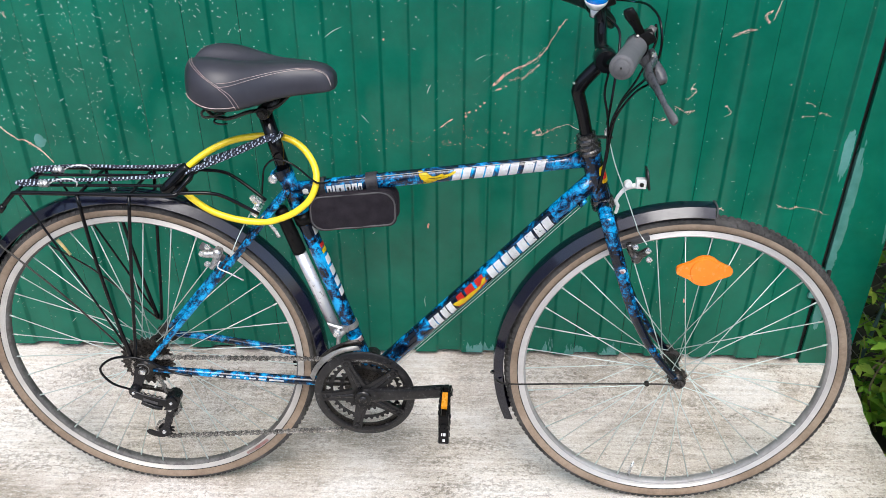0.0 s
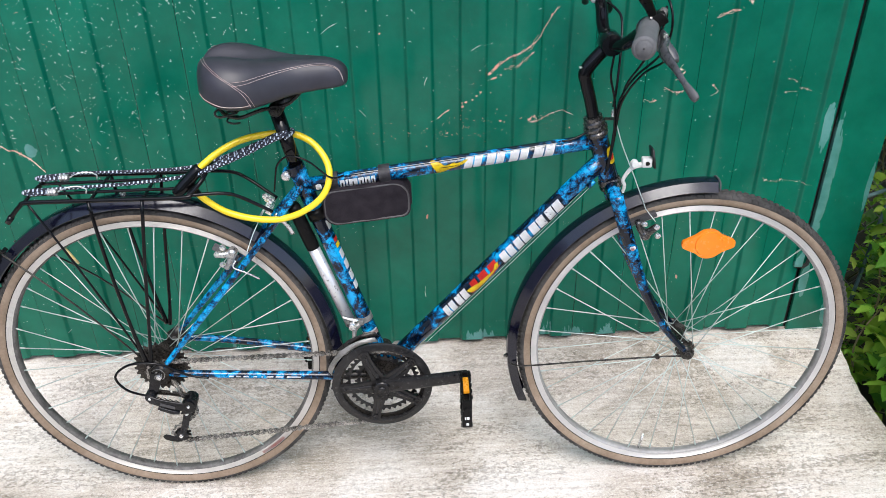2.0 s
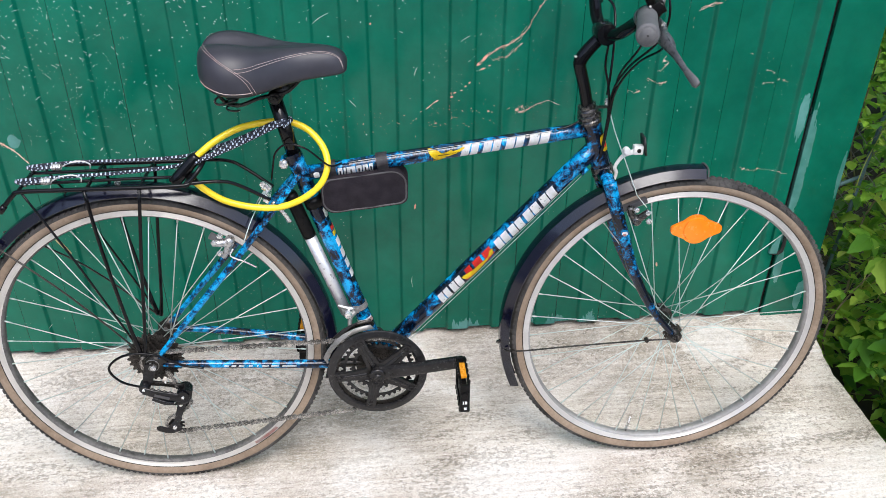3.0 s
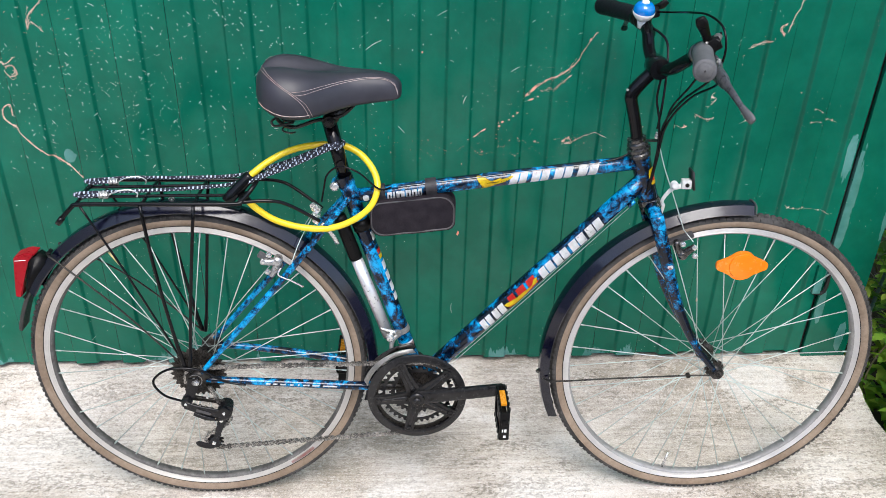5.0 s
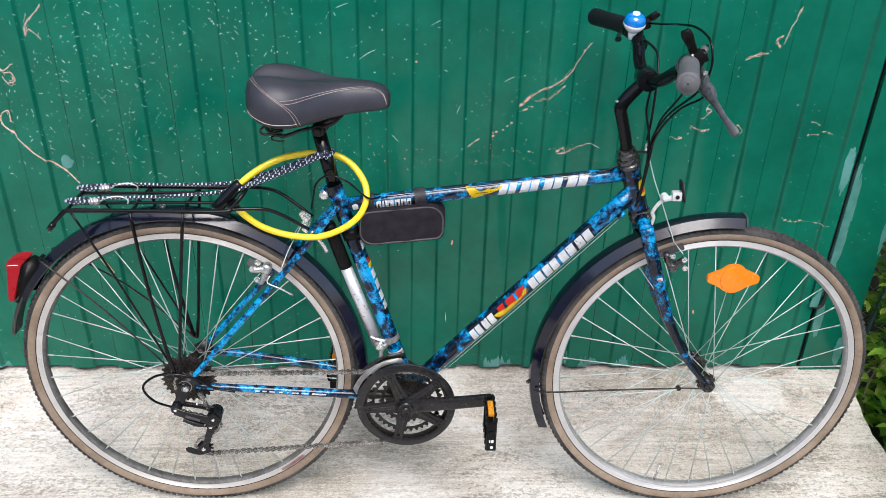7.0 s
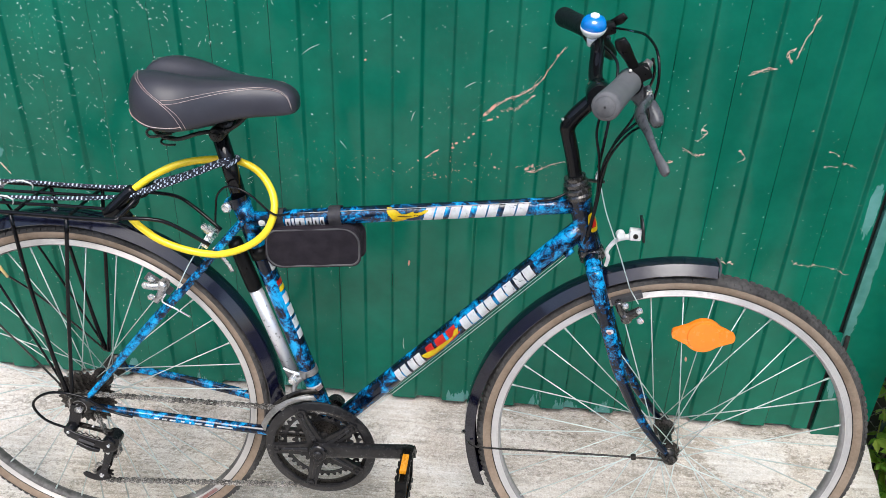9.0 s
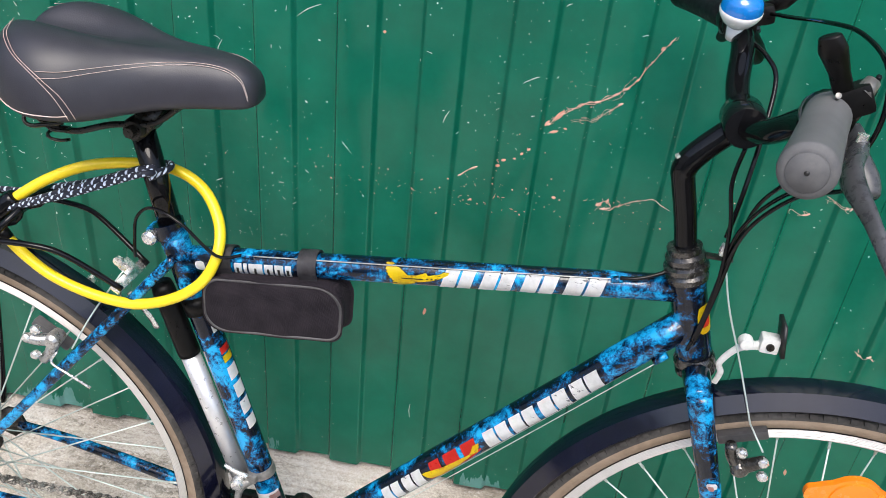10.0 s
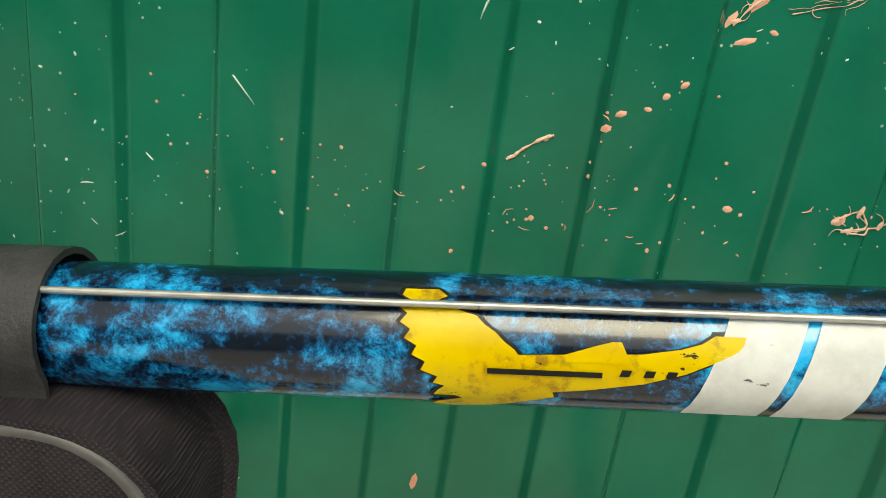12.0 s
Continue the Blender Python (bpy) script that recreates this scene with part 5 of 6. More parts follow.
def brake_lever(line, s, mat):
    """Clamp, housing and blade; the blade reaches ahead, down and out along the grip."""
    root = line[-4].lerp(line[-3], 0.35)
    d = (line[-3] - line[-4]).normalized()
    bm = tube([root - d * 0.010, root + d * 0.010], 0.0165, 18, 1)
    tube([root + P(0.004, -0.008, 0), root + P(0.020, -0.020, 0.012 * s), root + P(0.034, -0.036, 0.030 * s), root + P(0.038, -0.044, 0.040 * s)], [0.0125, 0.0125, 0.0110, 0.007], 14, 4, bm)
    lever = part("brake_lever", bm, DULL if s < 0 else LEVERDARK, handlebar, "black two-finger brake lever with a grey tip" if s > 0 else "black brake lever")
    pts = [root + P(0.020, -0.006, 0.010 * s), root + P(0.022, -0.014, 0.032 * s), P(0.905 if s > 0 else 0.872, 1.0140, 0.222 * s), P(0.913 if s > 0 else 0.876, 1.001, 0.260 * s), P(0.922 if s > 0 else 0.880, 0.985, 0.290 * s), P(0.930 if s > 0 else 0.884, 0.974, 0.309 * s), P(0.933 if s > 0 else 0.886, 0.970, 0.315 * s)]
    part("blade", tube(pts[:6], [0.008, 0.0100, 0.0094, 0.0058, 0.0045, 0.0050], 14, 5, flat=0.6), LEVERDARK, lever, "black upper blade")
    part("blade_tip", tube(pts[4:], [0.0050, 0.0074, 0.0050], 14, 6, flat=0.55), mat, lever, "worn grey blade tip" if s > 0 else "")
    part("lever_bolt", lathe([(0.0, 0.004), (0.004, 0.003), (0.004, -0.003), (0.0, -0.004)], pts[1] + P(0, 0.010, 0), P(0, 1), 12), CHROME, lever)


brake_lever(NEAR_BAR, 1, LEVER)
brake_lever(FAR_BAR, -1, DULL)
# thumb shifters
bm = box(P(0.909, 1.050, 0.165), (0.022, 0.018, 0.022), None, Matrix.Rotation(-0.5, 3, "Y"), 0.004)
tube([P(0.896, 1.035, 0.150), P(0.896, 1.035, 0.172)], 0.0160, 16, 1, bm)
shifter = part("shifter", bm, DULL, handlebar, "black thumb shifter")
part("paddle", tube([P(0.898, 1.056, 0.168), P(0.889, 1.070, 0.178), P(0.878, 1.086, 0.188), P(0.873, 1.095, 0.190)], [0.007, 0.0070, 0.0095, 0.0070], 12, 5, flat=0.6), DULL, shifter)
part("adjuster", tube([P(0.911, 1.055, 0.168), P(0.917, 1.064, 0.163)], [0.0075, 0.0055], 12, 1), CAGE, shifter, "dull metal cable adjuster")
part("screw", lathe([(0.0, 0.002), (0.0022, 0.0014), (0.0022, -0.002)], P(0.892, 1.055, 0.182), P(0, 0.6, 1), 10), CAGE, shifter)
bm = box(P(0.886, 1.043, -0.125), (0.026, 0.026, 0.020), None, Matrix.Rotation(-0.3, 3, "Y"), 0.005)
tube([P(0.869, 1.029, -0.112), P(0.866, 1.031, -0.132)], 0.0160, 16, 1, bm)
shifter = part("shifter", bm, DULL, handlebar, "black thumb shifter")
part("paddle", tube([P(0.892, 1.050, -0.128), P(0.903, 1.058, -0.120), P(0.911, 1.066, -0.118)], [0.006, 0.008, 0.006], 10, 4, flat=0.6), DULL, shifter)
# bell on the far half of the bar
bc, bax = P(0.861, 1.040, -0.092), P(0.0, 1.0, 0.35).normalized()
bell = part("bell", lathe([(0.0, -0.008), (0.009, -0.005), (0.0150, 0.000), (0.0188, 0.0055), (0.0207, 0.010), (0.0207, 0.013), (0.0198, 0.0145), (0.0, 0.0145)], bc, bax, 36), BELLWHITE, handlebar, "round blue and white bell")
part("dome", lathe([(0.0203, 0.0138), (0.0200, 0.018), (0.0180, 0.024), (0.0138, 0.0285), (0.0068, 0.0310), (0.0, 0.0314)], bc, bax, 36), BELLBLUE, bell, "metallic blue dome")
part("knob", lathe([(0.0072, 0.0305), (0.0068, 0.0328), (0.0, 0.0336)], bc, bax, 24), BELLWHITE, bell)
part("bell_clamp", tube([bc - bax * 0.006, bc - bax * 0.020], [0.0085, 0.007], 14, 2), BELLWHITE, bell)


# ---- cables ----
def cable(pts, r=0.0020, mat=BLACK, label="black cable housing"):
    return part("cable", tube(pts, r, 8, 6), mat, bike, label)


cable([P(0.893, 1.046, -0.118), P(0.903, 1.056, -0.06), P(0.906, 1.075, 0.04), P(0.918, 1.082, 0.10), P(0.928, 1.070, 0.150), P(0.932, 1.030, 0.160), P(0.925, 0.985, 0.135), P(0.905, 0.930, 0.07), P(0.893, 0.880, 0.03), P(0.889, 0.842, 0.020)])
cable([P(0.880, 1.022, -0.090), P(0.893, 1.015, -0.070), P(0.902, 1.000, -0.05), P(0.898, 0.960, -0.02), P(0.891, 0.905, 0.004), P(0.886, 0.858, 0.010)], 0.0024)
cable([P(0.918, 1.012, 0.195), P(0.926, 0.982, 0.160), P(0.914, 0.942, 0.09), P(0.897, 0.890, 0.045), P(0.890, 0.835, 0.022), P(0.884, 0.770, 0.021), P(0.878, 0.730, 0.019)])
cable([P(0.921, 1.066, 0.158), P(0.931, 1.030, 0.120), P(0.920, 0.955, 0.06), P(0.903, 0.900, 0.02), P(0.893, 0.850, 0.024), P(0.889, 0.800, 0.023), P(0.882, 0.740, 0.021)])
cable([P(0.880, 0.950, 0.010), P(0.876, 0.915, 0.016), P(0.885, 0.870, 0.022), P(0.888, 0.800, 0.022), P(0.880, 0.742, 0.020)], 0.0021)
part("cable_stop", lathe([(0.0, -0.006), (0.004, -0.006), (0.0048, 0.0), (0.004, 0.006), (0.0, 0.006)], P(0.887, 0.846, 0.012), P(0.1, 1), 12), CHROME, bike)
part("cable_hanger", box(P(0.886, 0.834, 0.006), (0.026, 0.010, 0.003), None, None, 0.001), GREASY, bike)
# bare inner wires: along the top tube, under the down tube, and to the brakes
tt = (TT1 - TT0).normalized()
tn = P(-tt.z, tt.x)
cable([TT0 + tt * 0.085 + tn * 0.0122 + P(0, 0, 0.0107), TT0 + tt * 0.25 + tn * 0.0119 + P(0, 0, 0.0107), TT0 + tt * 0.44 + tn * 0.0119 + P(0, 0, 0.0107), TT0 + tt * 0.475 + tn * 0.0122 + P(0, 0, 0.0107)], 0.0008, BARE, "bare steel wire")
cable([P(0.797, 0.795, 0.012), P(0.815, 0.799, 0.013), P(0.834, 0.806, 0.009), P(0.852, 0.815, 0.002)], 0.0021)
for s in (0.082, 0.478):
    part("cable_stop", tube([TT0 + tt * (s - 0.006) + tn * 0.0119 + P(0, 0, 0.0107), TT0 + tt * (s + 0.006) + tn * 0.0119 + P(0, 0, 0.0107)], 0.0034, 10, 1), PAINT, bike)
cable([TT0 + tt * 0.076 + tn * 0.0128 + P(0, 0, 0.0107), P(0.372, 0.742, 0.026), P(0.335, 0.776, 0.030), P(0.300, 0.785, 0.024), P(0.276, 0.765, 0.014), P(0.268, 0.735, 0.008), P(0.262, 0.705, 0.0)], 0.0019)
dt = (DT1 - DT0).normalized()
dn = P(dt.z, -dt.x)
for w, off in ((0.006, 0.0215), (-0.006, 0.0215)):
    cable([DT0 + dt * 0.02 + dn * off + P(0, 0, w), DT0 + dt * 0.30 + dn * (off + 0.002) + P(0, 0, w), DT0 + dt * 0.575 + dn * off + P(0, 0, w)], 0.0006, STEEL, "bare steel wire")
for w in (0.008, -0.008):
    part("cable_stop", tube([DT0 + dt * 0.566 + dn * 0.018 + P(0, 0, w), DT0 + dt * 0.582 + dn * 0.018 + P(0, 0, w)], 0.0042, 10, 1), PAINT, bike)
cable([P(0.889, 0.842, 0.012), P(0.905, 0.790, 0.020), P(0.930, 0.732, 0.022), P(0.9585, 0.662, 0.030)], 0.0010, STEEL, "bare steel wire")
cable([P(-0.020, 0.296, 0.078), P(-0.060, 0.318, 0.085), P(-0.078, 0.352, 0.085), P(-0.045, 0.378, 0.082), P(0.01, 0.374, 0.078), P(0.06, 0.342, 0.072), P(0.10, 0.332, 0.070)], 0.0025)

# front lamp bracket and its black plate
bm = tube([P(0.919, 0.684, 0.0), P(0.921, 0.700, 0.002), P(0.917, 0.712, 0.003), P(0.929, 0.733, 0.004), P(0.945, 0.741, 0.004), P(0.966, 0.745, 0.004)], [0.0030, 0.0034, 0.0034, 0.0040, 0.005, 0.007], 10, 5, flat=0.7)
box(P(0.958, 0.747, 0.004), (0.019, 0.016, 0.018), bm, None, 0.003)
lathe([(0.0, 0.008), (0.006, 0.007), (0.0075, 0.003), (0.0075, -0.004), (0.0, -0.006)], P(0.934, 0.747, 0.010), AXLE, 14, bm)
bracket = part("lamp_bracket", bm, BRACKET, bike, "white-painted bent lamp bracket")
part("back_plate", plate([P(0.972, 0.738, -0.012), P(0.972, 0.738, 0.016), P(0.9655, 0.774, 0.016), P(0.9655, 0.774, -0.012)], 0.004), INK, bracket, "small black plate")
part("hole", lathe([(0.0, 0.0145), (0.004, 0.0142), (0.004, 0.010)], P(0.958, 0.747, 0.0), AXLE, 14), GREASY, bracket)


# ---- brakes ----
def brake(name, at, lean, label, mat=BRAKE):
    """A cantilever brake: two arms on posts, each with a rubber block against the rim."""
    first = None
    for s in (1, -1):
        q = P(at[0], at[1], 0.047 * s)
        d, n = P(math.cos(lean), math.sin(lean)), P(-math.sin(lean), math.cos(lean))
        bm = lathe([(0.0, -0.012), (0.0085, -0.012), (0.0095, -0.004), (0.0095, 0.006), (0.006, 0.010), (0.0, 0.011)], q, P(0, 0, s), 16)
        tube([q, q + d * 0.012 + n * 0.006 + P(0, 0, 0.006 * s), q + d * 0.027 + n * 0.012 + P(0, 0, 0.010 * s)], [0.008, 0.0075, 0.006], 10, 3, bm)
        tube([q, q - d * 0.004 + n * 0.018, q - d * 0.002 + n * 0.034 + P(0, 0, 0.004 * s)], [0.008, 0.007, 0.006], 10, 3, bm)
        ob = part(name, bm, mat, bike, label)
        for k, (a, b) in enumerate(((0.024, 0.010), (0.006, 0.026), (0.020, -0.008))):
            part("nut", lathe([(0.0, 0.012), (0.0035, 0.011), (0.0058, 0.008), (0.0058, 0.002), (0.0, 0.0)], q + d * a + n * b + P(0, 0, 0.006 * s), P(0, 0.2, s), 8), CHROME, ob)
        t = P(-(at[1] - ob_hub[1]), at[0] - ob_hub[0]).normalized()
        part("brake_block", box(q + n * 0.020 + d * 0.010 - P(0, 0, 0.026 * s), (0.052, 0.012, 0.011), None, Matrix.Rotation(-math.atan2(t.z, t.x), 3, "Y"), 0.002), LEVER, ob, "grey rubber brake block")
    return ob


ob_hub = FRONT_HUB
brake("front_brake", (0.957, 0.617), radians(25), "dark cantilever brake arm with bright bolts", HEADSET)
ob_hub = REAR
brake("rear_brake", (0.178, 0.602), radians(150), "aluminium cantilever brake arm")
part("straddle_wire", tube([P(0.9585, 0.662, 0.030), P(0.972, 0.648, 0.055)], 0.001, 6, 1), STEEL, bike)
part("straddle_wire", tube([P(0.205, 0.600, 0.055), P(0.222, 0.640, 0.030), P(0.250, 0.688, 0.0), P(0.222, 0.640, -0.030), P(0.205, 0.600, -0.055)], 0.001, 6, 4), STEEL, bike, "bare steel straddle wire")
part("spring_wire", tube([P(0.185, 0.590, 0.054), P(0.180, 0.578, 0.060), P(0.205, 0.566, 0.062), P(0.226, 0.552, 0.060)], 0.0016, 6, 4), CHROME, bike)
part("cable_yoke", box(P(0.251, 0.690, 0.0), (0.016, 0.012, 0.014), None, Matrix.Rotation(0.6, 3, "Y"), 0.003), CHROME, bike)
part("yoke_bolt", lathe([(0.0, 0.010), (0.006, 0.009), (0.006, 0.004), (0.0, 0.003)], P(0.246, 0.700, 0.002), AXLE, 8), CHROME, bike)

# ---- seat post and saddle ----
part("seat_post", tube([P(0.312, 0.735), P(0.2812, 0.868)], 0.0132, 18, 1), BLACK, bike, "black seat post")


def saddle_shape():
    """Sections from tail to nose: place, half width, top, lower edge, hollow in the middle."""
    rows = [(0.1600, 0.030, 0.950, 0.928, 0.004), (0.1640, 0.055, 0.964, 0.914, 0.012), (0.1740, 0.078, 0.975, 0.901, 0.024), (0.1950, 0.094, 0.9810, 0.889, 0.035),
            (0.2200, 0.100, 0.9800, 0.884, 0.037), (0.2480, 0.095, 0.9745, 0.884, 0.029), (0.2750, 0.077, 0.9680, 0.888, 0.016), (0.3000, 0.058, 0.9630, 0.894, 0.006),
            (0.3250, 0.044, 0.9600, 0.899, 0.002), (0.3550, 0.036, 0.9590, 0.903, 0.0), (0.3850, 0.031, 0.956, 0.906, 0.0), (0.4020, 0.026, 0.950, 0.908, 0.0), (0.4110, 0.019, 0.942, 0.911, 0.0), (0.4150, 0.010, 0.934, 0.916, 0.0)]
    n = 28
    bm, rings = bmesh.new(), []
    for u, half, top, low, dip in rows:
        ring = []
        for k in range(n):
            a = math.pi * k / (n - 1)
            c, s = math.cos(a), math.sin(a)
            w = half * math.copysign(abs(c) ** 0.72, c)
            v = low + (top - low) * s ** 0.62
            v -= dip * math.exp(-(w / (half * 0.27)) ** 2)
            ring.append(bm.verts.new(P(u, v, w)))
        rings.append(ring)
    for a, b in zip(rings, rings[1:]):
        for k in range(n - 1):
            bm.faces.new((a[k], a[k + 1], b[k + 1], b[k]))
    bm.faces.new(rings[0])
    bm.faces.new(rings[-1][::-1])
    # tucked-in underside
    for a, b in zip(rings, rings[1:]):
        bm.faces.new((a[-1], a[0], b[0], b[-1]))
    bmesh.ops.recalc_face_normals(bm, faces=bm.faces)
    return bm, rows


bm, SADDLE_ROWS = saddle_shape()
saddle = part("saddle", bm, SKIN, bike, "padded black saddle with pale stitching")
mod = saddle.modifiers.new("round", "SUBSURF")
mod.levels = mod.render_levels = 2


def on_saddle(u, f, s=1, lift=0.0006):
    """A point on the saddle's skin: f runs from the lower edge (0) to the middle of the top (1)."""
    half, top, low, dip = (float(np.interp(u, [r[0] for r in SADDLE_ROWS], [r[i] for r in SADDLE_ROWS])) for i in (1, 2, 3, 4))
    a = f * math.pi / 2
    w = half * abs(math.cos(a)) ** 0.72
    v = low + (top - low) * math.sin(a) ** 0.62 - dip * math.exp(-(w / (half * 0.27)) ** 2)
    out = P(0, math.sin(a), math.cos(a) * s).normalized() * lift
    return P(u, v, w * s) + out


for s in (1, -1):
    for shift in (0.0, 0.005):
        line = [on_saddle(u + shift, f, s) for u, f in ((0.170, 0.80), (0.181, 0.58), (0.194, 0.46), (0.208, 0.37), (0.2325, 0.25), (0.248, 0.15), (0.258, 0.03))]
        part("seam", tube(line, 0.00036, 5, 5), STITCH, saddle, "pale double stitching")
    for shift in (0.0, 0.05):
        line = [on_saddle(u, f + shift, s) for u, f in ((0.230, 0.26), (0.25, 0.29), (0.27, 0.34), (0.30, 0.42), (0.33, 0.50), (0.36, 0.56), (0.385, 0.55), (0.400, 0.44), (0.405, 0.28), (0.408, 0.10))]
        part("seam", tube(line, 0.00034, 5, 5), STITCH, saddle)
    line = [on_saddle(u, 0.05, s) for u in (0.170, 0.180, 0.20, 0.22, 0.245, 0.257)]
    part("edge_piping", tube(line, 0.0006, 6, 4), STITCH, saddle, "pale edge piping")
    part("saddle_rail", tube([P(0.335, 0.905, 0.010 * s), P(0.318, 0.888, 0.014 * s), P(0.30, 0.878, 0.018 * s), P(0.26, 0.872, 0.022 * s), P(0.225, 0.862, 0.030 * s), P(0.205, 0.872, 0.045 * s), P(0.195, 0.889, 0.055 * s)], 0.0035, 8, 5), GREASY, saddle, "black steel saddle rail")
    spring = [P(0.214 + 0.011 * math.cos(k * 0.9), 0.857 + 0.0024 * k / 1.6, 0.042 * s + 0.011 * math.sin(k * 0.9)) for k in range(22)]
    part("saddle_spring", tube(spring, 0.0018, 6, 2), GREASY, saddle, "black coil spring")
    part("spring_loop", tube([P(0.195, 0.886, 0.05 * s), P(0.187, 0.880, 0.056 * s), P(0.195, 0.873, 0.058 * s), P(0.225, 0.878, 0.05 * s)], 0.0022, 6, 5), GREASY, saddle)
bm = lathe([(0.0, -0.024), (0.010, -0.024), (0.0125, -0.020), (0.0125, 0.020), (0.010, 0.024), (0.0, 0.024)], P(0.284, 0.870), AXLE, 20)
lathe([(0.0, 0.032), (0.006, 0.032), (0.006, 0.024), (0.0, 0.023)], P(0.284, 0.870), AXLE, 6, bm)
plate([P(0.285, 0.893, 0.0), P(0.315, 0.895, 0.0), P(0.300, 0.870, 0.0), P(0.285, 0.855, 0.0)], 0.036, bm)
part("saddle_clamp", bm, GREASY, saddle, "black steel saddle clamp")

# ---- cranks, chainrings, pedals ----
bc = P(*BOTTOM)
crankset = part("crankset", lathe([(0.0, -0.060), (0.008, -0.060), (0.009, 0.03), (0.018, 0.034), (0.019, 0.062), (0.014, 0.072), (0.010, 0.074), (0.0, 0.073)], bc, AXLE, 24), CRANK, bike, "scuffed black triple crankset")


def toothed(r_in, r_out, teeth, w, thick):
    bm, rows = bmesh.new(), []
    for k in range(teeth * 4):
        a = 2 * math.pi * k / (teeth * 4)
        r = r_out if k % 4 in (1, 2) else r_out - 0.0055
        rows.append([bm.verts.new(bc + P(math.cos(a) * q, math.sin(a) * q, w + d)) for q, d in ((r_in, 0), (r_out - 0.008, 0), (r, thick * 0.3), (r, thick * 0.7), (r_out - 0.008, thick), (r_in, thick))])
    for i in range(len(rows)):
        a, b = rows[i], rows[(i + 1) % len(rows)]
        for j in range(6):
            bm.faces.new((a[j], a[(j + 1) % 6], b[(j + 1) % 6], b[j]))
    bmesh.ops.recalc_face_normals(bm, faces=bm.faces)
    return bm


part("chainring", toothed(0.0800, 0.0960, 48, 0.0545, 0.0022), GREASY, crankset, "large black chainring")
part("chainring", toothed(0.0655, 0.0765, 38, 0.048, 0.0022), CRANK, crankset, "middle chainring with bright worn teeth")
part("chainring", toothed(0.0460, 0.0580, 28, 0.041, 0.0022), CRANK, crankset, "small chainring with worn teeth")
part("dust_plate", lathe([(0.0, 0.0392), (0.0430, 0.0390), (0.0440, 0.0380), (0.0440, 0.0365), (0.0, 0.0362)], bc, AXLE, 36), RUSTY, crankset, "rust-brown plate behind the spider")
part("chain_guard", lathe([(0.0845, 0.060), (0.0855, 0.0628), (0.0885, 0.0640), (0.0905, 0.0640), (0.0925, 0.0628), (0.0985, 0.0628), (0.1020, 0.0605), (0.1022, 0.0580), (0.0845, 0.0580)], bc - P(0, 0.003), AXLE, 72, closed=True), CRANK, crankset, "worn black plastic chain guard ring")
CRANK_TURN = math.atan2(0.331 - BOTTOM[1], 0.608 - BOTTOM[0])
for k in range(5):
    a = CRANK_TURN - radians(42) + 2 * math.pi * k / 5
    d, n = P(math.cos(a), math.sin(a)), P(-math.sin(a), math.cos(a))
    out = [bc + d * 0.008 + n * 0.019, bc + d * 0.026 + n * 0.0130, bc + d * 0.060 + n * 0.0095, bc + d * 0.078 + n * 0.0095, bc + d * 0.087 + n * 0.0105, bc + d * 0.091,
           bc + d * 0.087 - n * 0.0105, bc + d * 0.078 - n * 0.0095, bc + d * 0.060 - n * 0.0095, bc + d * 0.026 - n * 0.0130, bc + d * 0.008 - n * 0.019]
    bm = plate([q + P(0, 0, 0.0645) for q in out], 0.008)
    bmesh.ops.bevel(bm, geom=[e for e in bm.edges if e.calc_face_angle(0) > 1.0], offset=0.002, segments=2, affect="EDGES")
    ridge = [bc + d * 0.020, bc + d * 0.048, bc + d * 0.074]
    tube([q + P(0, 0, 0.0680) for q in ridge], [0.0065, 0.0045, 0.0035], 10, 3, bm, flat=0.6)
    part("spider_arm", bm, CRANK, crankset)
    part("ring_bolt", lathe([(0.0, 0.0692), (0.0030, 0.0692), (0.0036, 0.0712), (0.0056, 0.0712), (0.0064, 0.0690), (0.0064, 0.050)], bc + d * 0.080, AXLE, 14), CRANK, crankset)
ANGLES = ((CRANK_TURN, 1), (CRANK_TURN + math.pi, -1))
